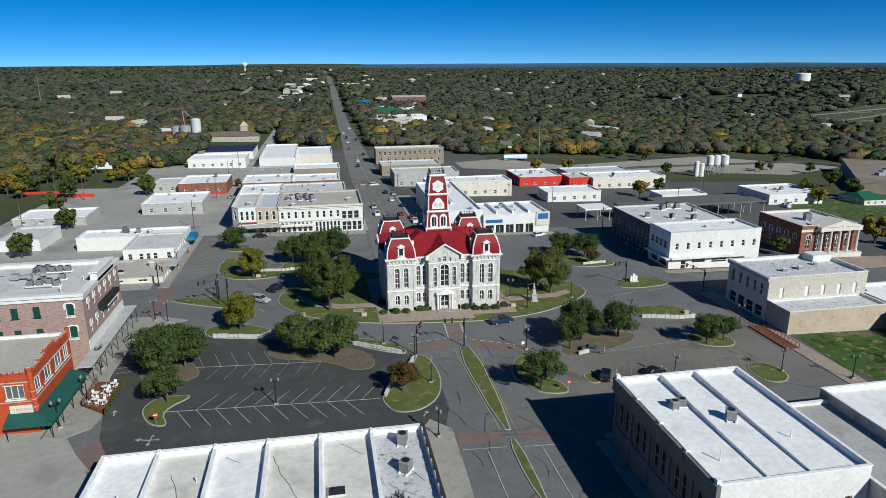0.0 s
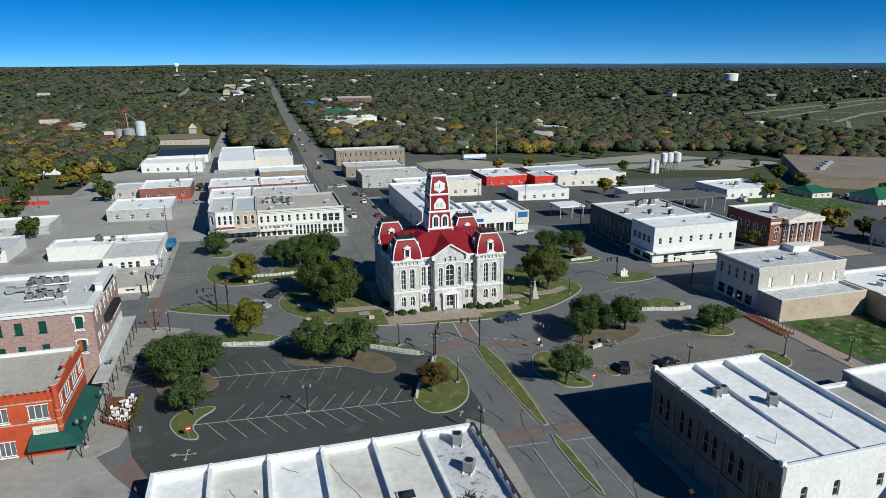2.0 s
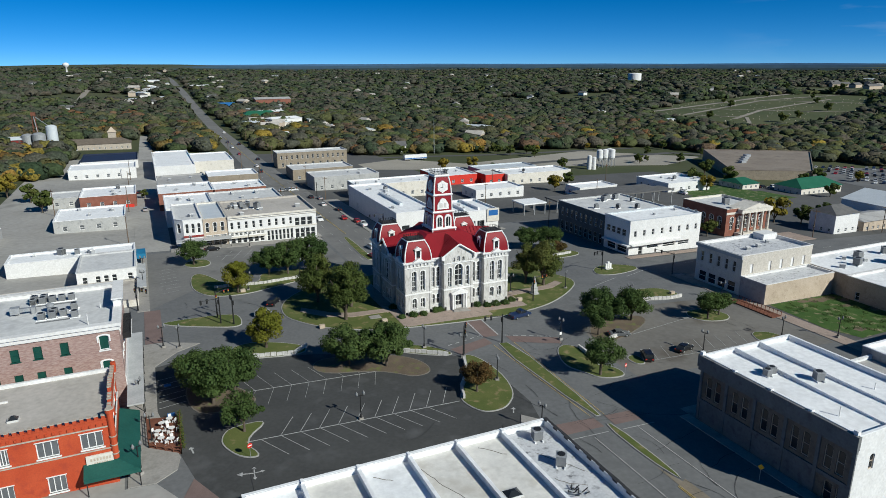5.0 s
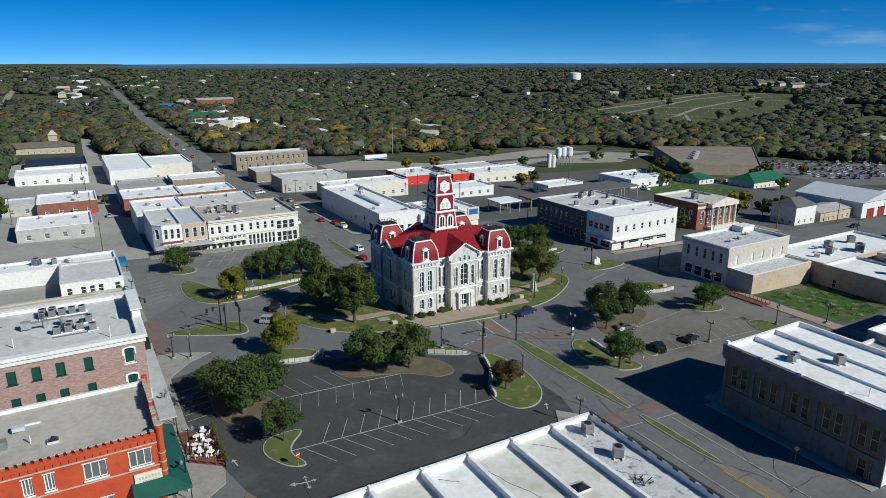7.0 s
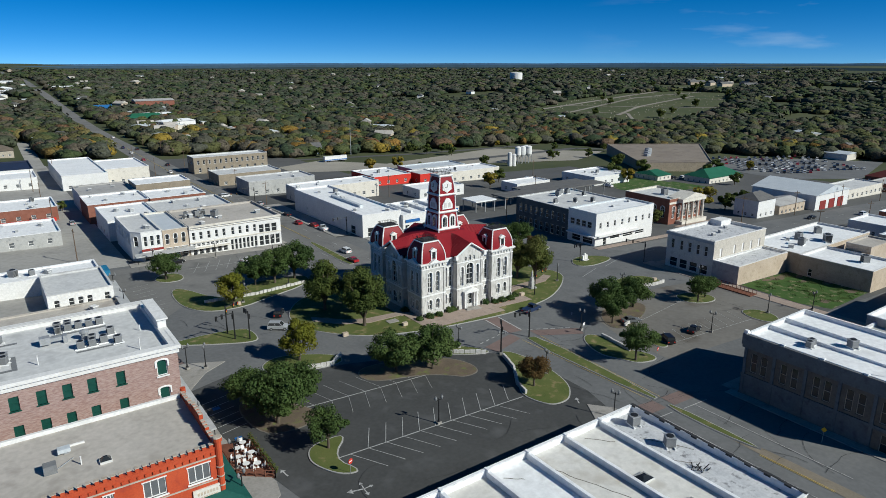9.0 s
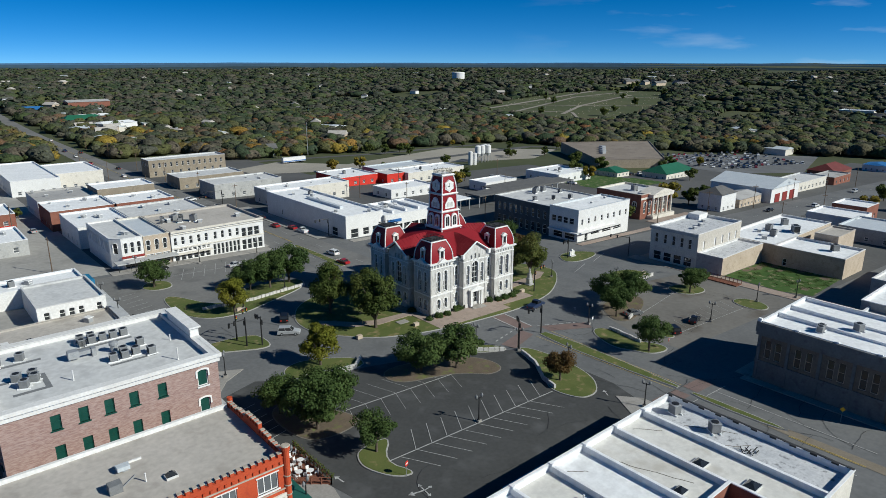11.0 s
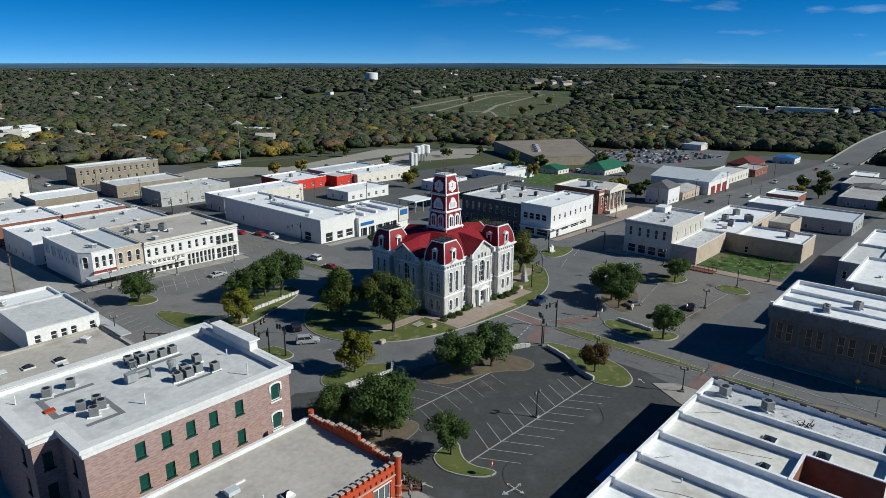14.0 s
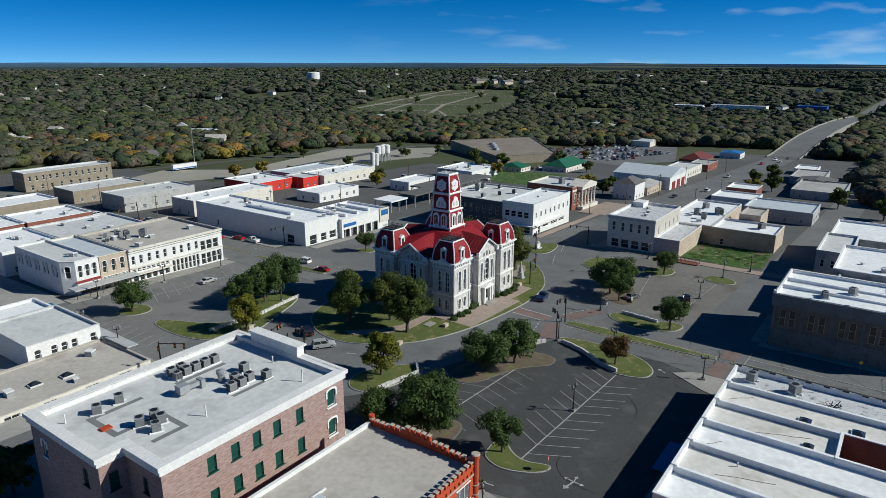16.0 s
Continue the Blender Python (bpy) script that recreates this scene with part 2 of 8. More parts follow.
# ---- builders ----
def ground_z(x, y):
    """Height of the land: falls gently to the east and north, rises again into low hills far off."""
    z = 0.4 - 0.028 * max(-120.0, min(x, 420.0)) - 0.017 * max(0.0, min(y - 150.0, 250.0))
    r = math.hypot(x, y - 100)
    if r > 480:
        s = min(1.0, (r - 480) / 1100)
        s = s * s * (3 - 2 * s)
        u = min(1.0, max(0.0, (r - 1500) / 3300))
        z += 22 * s + 12 * u + s * 11 * noise.noise((x / 620, y / 620, 3.1)) + s * u * 14 * noise.noise((x / 1500, y / 1500, 7.7))
        # the knoll beneath the water tank
        z += 14 * math.exp(-((x - 837) ** 2 + (y - 1055) ** 2) / 36000)
    return z


def box(bm, x0, x1, y0, y1, z0, z1):
    v = [bm.verts.new(p) for p in ((x0, y0, z0), (x1, y0, z0), (x1, y1, z0), (x0, y1, z0), (x0, y0, z1), (x1, y0, z1), (x1, y1, z1), (x0, y1, z1))]
    for f in ((3, 2, 1, 0), (4, 5, 6, 7), (0, 1, 5, 4), (1, 2, 6, 5), (2, 3, 7, 6), (3, 0, 4, 7)):
        bm.faces.new([v[i] for i in f])
    return v


def boxes(*rows):
    bm = bmesh.new()
    for r in rows:
        box(bm, *r)
    return bm


def rings(bm, levels, cx=0.0, cy=0.0, cap=True, base=True):
    """A stack of rectangles (half x, half y, z), joined into one skin."""
    loops = []
    for hx, hy, z in levels:
        loops.append([bm.verts.new((cx + sx * hx, cy + sy * hy, z)) for sx, sy in ((-1, -1), (1, -1), (1, 1), (-1, 1))])
    for a, b in zip(loops, loops[1:]):
        for i in range(4):
            bm.faces.new((a[i], a[(i + 1) % 4], b[(i + 1) % 4], b[i]))
    if cap:
        bm.faces.new(loops[-1])
    if base:
        bm.faces.new(loops[0][::-1])


def tube(bm, levels, n=10, x=0.0, y=0.0):
    """A turned upright form from (radius, z) levels."""
    loops = [[bm.verts.new((x + r * math.cos(2 * math.pi * i / n), y + r * math.sin(2 * math.pi * i / n), z)) for i in range(n)] for r, z in levels]
    for a, b in zip(loops, loops[1:]):
        for i in range(n):
            bm.faces.new((a[i], a[(i + 1) % n], b[(i + 1) % n], b[i]))
    bm.faces.new(loops[-1])
    bm.faces.new(loops[0][::-1])


def rod(bm, p, q, r0, r1=None, n=6):
    p, q = Vector(p), Vector(q)
    m = (q - p).to_track_quat("Z", "Y").to_matrix()
    r1 = r0 if r1 is None else r1
    a, b = [[bm.verts.new(c + m @ Vector((r * math.cos(2 * math.pi * i / n), r * math.sin(2 * math.pi * i / n), 0))) for i in range(n)] for c, r in ((p, r0), (q, r1))]
    for i in range(n):
        bm.faces.new((a[i], a[(i + 1) % n], b[(i + 1) % n], b[i]))
    bm.faces.new(b)
    bm.faces.new(a[::-1])


def part(name, bm, material, parent=None, label="", smooth=False):
    me = bpy.data.meshes.new(name)
    bm.to_mesh(me)
    bm.free()
    me.materials.append(M[material] if isinstance(material, str) else material)
    if smooth:
        me.polygons.foreach_set("use_smooth", [True] * len(me.polygons))
    ob = new(name, me)
    if parent:
        ob.parent = parent
    if label:
        ob["label"] = label
    return ob


def thing(name, label, category, at=(0, 0, 0), group="", kind=""):
    ob = new(name)
    ob.empty_display_size = 0.5
    ob.matrix_basis = Matrix.Translation(at)
    return tagged(ob, label, category, group, kind)


def drape(bm, up):
    """Cut at the land's creases and lift every corner onto it."""
    for y in (150.0, 400.0):
        bmesh.ops.bisect_plane(bm, geom=bm.verts[:] + bm.edges[:] + bm.faces[:], plane_co=(0, y, 0), plane_no=(0, 1, 0))
    for v in bm.verts:
        v.co.z += ground_z(v.co.x, v.co.y) + up
    return bm


def sheet(name, material, up, polys, parent=None, label="", kind="structure", category="", group=""):
    """Flat pieces laid on the land; polys: lists of plan corners."""
    bm = bmesh.new()
    for poly in polys:
        f = bm.faces.new([bm.verts.new((x, y, 0)) for x, y in poly])
        f.normal_update()
        if f.normal.z < 0:
            f.normal_flip()
    ob = part(name, drape(bm, up), material, parent, label)
    if parent is None:
        tagged(ob, label, category, group, kind)
    return ob


def rect(x0, x1, y0, y1):
    return [(x0, y0), (x1, y0), (x1, y1), (x0, y1)]


def smooth_loop(pts, k=2):
    """Rounds a closed outline by cutting its corners."""
    for _ in range(k):
        out = []
        for a, b in zip(pts, pts[1:] + pts[:1]):
            out += [(a[0] * 0.75 + b[0] * 0.25, a[1] * 0.75 + b[1] * 0.25), (a[0] * 0.25 + b[0] * 0.75, a[1] * 0.25 + b[1] * 0.75)]
        pts = out
    return pts


def slab(bm, pts, z0, z1):
    """An upright prism over a plan outline, following the land."""
    area = sum(a[0] * b[1] - b[0] * a[1] for a, b in zip(pts, pts[1:] + pts[:1]))
    pts = pts if area > 0 else pts[::-1]
    lo, hi = [[bm.verts.new((x, y, ground_z(x, y) + z)) for x, y in pts] for z in (z0, z1)]
    for i in range(len(pts)):
        j = (i + 1) % len(pts)
        bm.faces.new((lo[i], lo[j], hi[j], hi[i]))
    bm.faces.new(hi)


def shrink(pts, d):
    """Moves an outline inwards by d."""
    area = sum(a[0] * b[1] - b[0] * a[1] for a, b in zip(pts, pts[1:] + pts[:1]))
    s, out = (1 if area > 0 else -1), []
    n = len(pts)
    for i in range(n):
        p, q, r = Vector(pts[i - 1]), Vector(pts[i]), Vector(pts[(i + 1) % n])
        t = (r - p).normalized()
        out.append((q.x - t.y * d * s, q.y + t.x * d * s))
    return out


def island(pts, top="lawn", label="grass traffic island with a concrete kerb", rounds=2):
    pts = smooth_loop(pts, rounds)
    root = thing("traffic_island", label, "traffic island", (pts[0][0], pts[0][1], ground_z(*pts[0])), "islands round the square", "structure")
    inv = Matrix.Translation(-root.matrix_basis.translation)
    bm = bmesh.new()
    slab(bm, pts, -0.1, 0.17 if top == "lawn" else 0.12)
    k = part("kerb", bm, "kerb" if top == "lawn" else "dirty_kerb", root)
    bm = bmesh.new()
    slab(bm, shrink(pts, 0.22), -0.05, 0.21 if top == "lawn" else 0.14)
    g = part("grass", bm, top, root)
    for o in (k, g):
        o.data.transform(inv)
    return root


def wall(bm, p0, p1, z0, z1, ops=(), depth=0.25):
    """One wall face from p0 to p1 (outside on the right), with openings (u0, u1, za, zb, arch rise) and their reveals."""
    p0, p1 = Vector((*p0, 0)), Vector((*p1, 0))
    d = (p1 - p0).normalized()
    length, inw = (p1 - p0).length, Vector((-d.y, d.x, 0)) * depth

    def at(u, z, back=False):
        return bm.verts.new(p0 + d * u + Vector((0, 0, z)) + (inw if back else Vector()))

    us = sorted({0.0, length, *[u for o in ops for u in o[:2]]})
    zs = sorted({z0, z1, *[z for o in ops for z in o[2:4]]})
    for a, b in zip(us, us[1:]):
        run = None
        cols = []
        for c, e in zip(zs, zs[1:]):
            um, zm = (a + b) / 2, (c + e) / 2
            hole = any(o[0] < um < o[1] and o[2] < zm < o[3] for o in ops)
            if hole:
                if run:
                    cols.append(run)
                run = None
            else:
                run = (run[0], e) if run else (c, e)
        if run:
            cols.append(run)
        for c, e in cols:
            bm.faces.new((at(a, c), at(b, c), at(b, e), at(a, e)))
    for o in ops:
        u0, u1, za, zb = o[:4]
        top = arch_line(o)
        rim = [(u0, za), (u1, za)] + top
        for (ua, va), (ub, vb) in zip(rim, rim[1:] + rim[:1]):
            bm.faces.new((at(ub, vb), at(ub, vb, True), at(ua, va, True), at(ua, va)))
        if len(o) > 4 and o[4]:
            half = len(top) // 2
            for corner, line in (((u1, zb), top[:half + 1]), ((u0, zb), top[half:])):
                for (ua, va), (ub, vb) in zip(line, line[1:]):
                    if abs(ua - ub) + abs(va - vb) > 1e-6:
                        bm.faces.new((at(*corner), at(ub, vb), at(ua, va)))


def arch_line(o, grow=0.0):
    """The top edge of an opening from its right to its left side."""
    u0, u1, zb = o[0] - grow, o[1] + grow, o[3] + grow
    rise = o[4] if len(o) > 4 else 0
    if not rise:
        return [(u1, zb), (u0, zb)]
    n, w = 8, (u1 - u0) / 2
    return [((u0 + u1) / 2 + w * math.cos(math.pi * i / n), zb - rise + rise * math.sin(math.pi * i / n)) for i in range(n + 1)]


def window(parent, p0, p1, o, depth=0.2, glass="glass", frame_mat="trim", bars=(1, 2), hood=0.0, sill=0.0, name="window", label=""):
    """A window set back in its opening: frame with glazing bars, sill and hood, and the pane as a part of it."""
    p0, p1 = Vector((*p0, 0)), Vector((*p1, 0))
    d = (p1 - p0).normalized()
    out = Vector((d.y, -d.x, 0))
    bm = bmesh.new()

    def slabby(u0, u1, z0, z1, f, b):
        v = [bm.verts.new(p0 + d * u + Vector((0, 0, z)) + out * w) for w in (f, b) for u, z in ((u0, z0), (u1, z0), (u1, z1), (u0, z1))]
        for q in ((0, 1, 2, 3), (7, 6, 5, 4), (1, 0, 4, 5), (2, 1, 5, 6), (3, 2, 6, 7), (0, 3, 7, 4)):
            bm.faces.new([v[i] for i in q])

    u0, u1, za, zb = o[:4]
    fr = min(0.12, (u1 - u0) * 0.12)
    f, b = -depth + 0.06, -depth - 0.04
    slabby(u0, u0 + fr, za, zb, f, b)
    slabby(u1 - fr, u1, za, zb, f, b)
    slabby(u0 + fr, u1 - fr, za, za + fr, f, b)
    slabby(u0 + fr, u1 - fr, zb - fr, zb, f, b)
    for i in range(1, bars[0]):
        c = u0 + (u1 - u0) * i / bars[0]
        slabby(c - fr * 0.4, c + fr * 0.4, za + fr, zb - fr, f - 0.01, b)
    for i in range(1, bars[1]):
        c = za + (zb - za) * i / bars[1]
        slabby(u0 + fr, u1 - fr, c - fr * 0.4, c + fr * 0.4, f - 0.02, b)
    if sill:
        slabby(u0 - 0.15, u1 + 0.15, za - sill, za, 0.14, -depth)
    if hood:
        a, c = arch_line(o, 0.02), arch_line(o, hood)
        if len(a) == 2:
            slabby(u0 - hood, u1 + hood, zb + 0.02, zb + hood, 0.12, -0.05)
        else:
            a, c = [(a[0][0], za + (zb - za) * 0.55)] + a + [(a[-1][0], za + (zb - za) * 0.55)], [(c[0][0], za + (zb - za) * 0.55)] + c + [(c[-1][0], za + (zb - za) * 0.55)]
            for i in range(len(a) - 1):
                q = [bm.verts.new(p0 + d * u + Vector((0, 0, z)) + out * w) for w in (0.1, -0.03) for u, z in (a[i], c[i], c[i + 1], a[i + 1])]
                for k in ((0, 1, 2, 3), (1, 5, 6, 2), (4, 0, 3, 7)):
                    bm.faces.new([q[j] for j in k])
    w = part(name, bm, frame_mat, parent, label)
    bm = bmesh.new()
    bm.faces.new([bm.verts.new(p0 + d * u + Vector((0, 0, z)) - out * (depth + 0.01)) for u, z in ((u0, za), (u1, za), (u1, zb), (u0, zb))])
    part("pane", bm, glass, w)
    return w


def even(u0, u1, n, w, za, zb, arch=0.0):
    """n alike openings of width w, spread between u0 and u1."""
    step = (u1 - u0) / n
    return [(u0 + step * (i + 0.5) - w / 2, u0 + step * (i + 0.5) + w / 2, za, zb, arch) for i in range(n)]


def building(label, x0, x1, y0, y1, zr, walls="white_wall", roof="white_roof", par=0.6, ops=None, win=None, coping=None, category="building", name="building", outline=None, wall_mats=None, group="", thick=0.35):
    """A flat-roofed block: each wall face with its openings, a roof deck, a parapet with coping, windows as parts."""
    pts = outline or [(x0, y0), (x1, y0), (x1, y1), (x0, y1)]
    base = min(ground_z(*p) for p in pts)
    root = thing(name, label, category, (pts[0][0], pts[0][1], base), group)
    inv = root.matrix_basis.inverted()
    ops, win, wall_mats = ops or {}, win or {}, wall_mats or {}
    made, keys = [], ("S", "E", "N", "W") if len(pts) == 4 else tuple(range(len(pts)))
    for k, a, b in zip(keys, pts, pts[1:] + pts[:1]):
        bm = bmesh.new()
        wall(bm, a, b, base - 0.6, zr + par, ops.get(k, ()))
        made.append(part("wall", bm, wall_mats.get(k, walls), root))
        for o in ops.get(k, ()):
            kw = win.get(k) or win.get("all") or {}
            if k not in win and "arched" in win and len(o) > 4 and o[4]:
                kw = win["arched"]
            made.append(window(root, a, b, o, **kw))
    bm = bmesh.new()
    bm.faces.new([bm.verts.new((*p, zr)) for p in pts])
    made.append(part("roof", bm, roof, root))
    inner, outer = shrink_poly(pts, thick), shrink_poly(pts, -0.08)
    for i in range(len(pts)):
        bm = bmesh.new()
        j = (i + 1) % len(pts)
        a = [bm.verts.new((*p, z)) for p, z in ((inner[i], zr - 0.1), (inner[j], zr - 0.1), (inner[j], zr + par), (inner[i], zr + par))]
        bm.faces.new(a[::-1])
        q = [bm.verts.new((*p, z)) for z in (zr + par + 0.1, zr + par - 0.05) for p in (outer[i], outer[j], inner[j], inner[i])]
        for f in ((0, 1, 2, 3), (4, 5, 1, 0), (3, 2, 6, 7), (7, 6, 5, 4)):
            bm.faces.new([q[n] for n in f])
        made.append(part("parapet", bm, coping or roof, root))
    for o in made:
        o.data.transform(inv)
        for c in o.children:
            c.data.transform(inv)
    return root


def shrink_poly(pts, d):
    """Moves each side of a square-cornered outline (corners anticlockwise) inwards by d."""
    out, n = [], len(pts)
    for i in range(n):
        a, b, c = Vector(pts[i - 1]), Vector(pts[i]), Vector(pts[(i + 1) % n])
        d1, d2 = (b - a).normalized(), (c - b).normalized()
        n1, n2 = Vector((-d1.y, d1.x)), Vector((-d2.y, d2.x))
        q = b + (n1 + n2) * d / max(0.3, 1 + n1.dot(n2))
        out.append((q.x, q.y))
    return out


def local(root, *obs):
    """Moves meshes made in world places under a thing's own origin."""
    inv = root.matrix_basis.inverted()
    for o in obs:
        o.data.transform(inv)
        o.parent = root


# ---- land ----
def coords(core, far, step):
    out, v, s = list(np.arange(core[0], core[1] + 1, step)), core[1], step
    while v < far[1]:
        s *= 1.16
        v += s
        out.append(min(v, far[1]))
    v, s, low = core[0], step, []
    while v > far[0]:
        s *= 1.16
        v -= s
        low.append(max(v, far[0]))
    return low[::-1] + out


xs, ys = coords((-120, 420), (-4000, 4600), 20), coords((0, 400), (-1500, 4700), 20)
ys = sorted(set(ys) | {150.0})
land_verts = [(x, y, ground_z(x, y) - 0.04) for y in ys for x in xs]
nx = len(xs)
land_faces = [(j * nx + i, j * nx + i + 1, (j + 1) * nx + i + 1, (j + 1) * nx + i) for j in range(len(ys) - 1) for i in range(nx - 1)]
land = bpy.data.meshes.new("ground")
land.from_pydata(land_verts, [], land_faces)
land.materials.append(M["land"])
tagged(new("ground", land), "dry grassy land rolling away to the horizon", "ground", kind="structure")


def grid_rect(x0, x1, y0, y1, step=30.0):
    nx_, ny_ = max(1, int((x1 - x0) / step)), max(1, int((y1 - y0) / step))
    return [rect(x0 + (x1 - x0) * i / nx_, x0 + (x1 - x0) * (i + 1) / nx_, y0 + (y1 - y0) * j / ny_, y0 + (y1 - y0) * (j + 1) / ny_) for i in range(nx_) for j in range(ny_)]


def strip(points, step=25.0):
    """A road from (x, y, half width) points, cut into short lengths."""
    out = []
    for (xa, ya, wa), (xb, yb, wb) in zip(points, points[1:]):
        n = max(1, int(math.hypot(xb - xa, yb - ya) / step))
        d = Vector((xb - xa, yb - ya)).normalized()
        nx_, ny_ = -d.y, d.x
        for i in range(n):
            s, e = i / n, (i + 1) / n
            c = [(xa + (xb - xa) * k, ya + (yb - ya) * k, wa + (wb - wa) * k) for k in (s, e)]
            out.append([(c[0][0] + nx_ * c[0][2], c[0][1] + ny_ * c[0][2]), (c[0][0] - nx_ * c[0][2], c[0][1] - ny_ * c[0][2]), (c[1][0] - nx_ * c[1][2], c[1][1] - ny_ * c[1][2]), (c[1][0] + nx_ * c[1][2], c[1][1] + ny_ * c[1][2])])
    return out


sheet("pavement_old", "old_paving", 0.0, grid_rect(-33, 250, 20, 330) + grid_rect(-33, 110, 330, 480) + grid_rect(110, 190, 330, 360) + grid_rect(250, 440, 95, 200) + grid_rect(250, 330, 200, 262), label="worn pale paving between the town blocks", category="pavement")
sheet("pavement_pale", "pale_paving", 0.004, grid_rect(-150, -33, 20, 330) + grid_rect(-95, -33, 330, 480), label="pale sun-bleached paving west of the shops", category="pavement")
sheet("road_square", "asphalt", 0.03, grid_rect(-45, 100, 40, 229), label="grey asphalt roads round the courthouse square", category="road")
sheet("lot_north", "weathered", 0.045, [[(-40.6, 172), (-40.6, 226.4), (14, 226.4), (14, 197), (-12, 196), (-31, 183)]], label="weathered grey asphalt parking lot before the shops", category="parking lot")
sheet("road_north", "weathered", 0.05, strip([(24, 190, 9), (24, 430, 8), (25, 700, 5.5), (28, 1200, 5.5), (34, 2600, 6)]), label="straight grey main road running to the horizon", category="road")
sheet("road_west_side", "pale_paving", 0.04, strip([(-39.5, 229, 4.6), (-39, 400, 4.3), (-36, 620, 4)]), label="pale side street between low shops", category="road")
sheet("road_west", "asphalt", 0.05, strip([(-44, 160.5, 10), (-320, 160.5, 9)]), label="grey asphalt street", category="road")
sheet("road_east", "asphalt", 0.05, strip([(98, 158, 9.5), (250, 151.5, 9.5), (432, 144, 9.5)]), label="grey asphalt street leading to the bridge", category="road")
sheet("road_corner", "pale_paving", 0.056, [[(-300, 84), (-44.8, 84), (-45, 74), (-33.5, 74), (-33.6, 87.8), (-38, 94), (-41, 99.2), (-44.8, 99.4), (-300, 99.4)]], label="pale concrete street beside the red brick block", category="road")
sheet("lot_east", "worn_tan", 0.045, [[(44, 100), (96, 98), (96.5, 129), (84, 131), (70, 132), (58, 130), (49, 126), (44, 112)]], label="worn brownish asphalt parking lot with faded stalls", category="parking lot")
sheet("road_south_side", "asphalt", 0.05, strip([(100, 90, 7), (330, 84, 6)]), label="grey asphalt side street", category="road")
# ---- courthouse ----
M["shingle_dark"] = mat("dark_roof_felt", (0.03, 0.03, 0.033), (0.05, 0.05, 0.052), 0.85, 0.6, 5, 0.1)
CX, CY = 27.4, 158.0
ch = thing("courthouse", "white limestone courthouse with red mansard roofs and a tall clock tower", "courthouse", (CX, CY, -0.4))
X = (13.9, 20.5, 23.6, 31.2, 34.3, 40.9)
Y = (146.2, 152.2, 154.3, 161.9, 163.8, 169.8)
IN = 1.2
front = [(X[0], Y[0]), (X[1], Y[0]), (X[1], Y[0] + IN), (X[2], Y[0] + IN), (X[2], Y[0] - 0.3), (X[3], Y[0] - 0.3), (X[3], Y[0] + IN), (X[4], Y[0] + IN), (X[4], Y[0])]
east = [(X[5], Y[0]), (X[5], Y[1]), (X[5] - IN, Y[1]), (X[5] - IN, Y[2]), (X[5] + 0.3, Y[2]), (X[5] + 0.3, Y[3]), (X[5] - IN, Y[3]), (X[5] - IN, Y[4]), (X[5], Y[4])]
outline = front + east + [(2 * CX - x, 2 * CY - y) for x, y in front] + [(2 * CX - x, 2 * CY - y) for x, y in east]
made = []
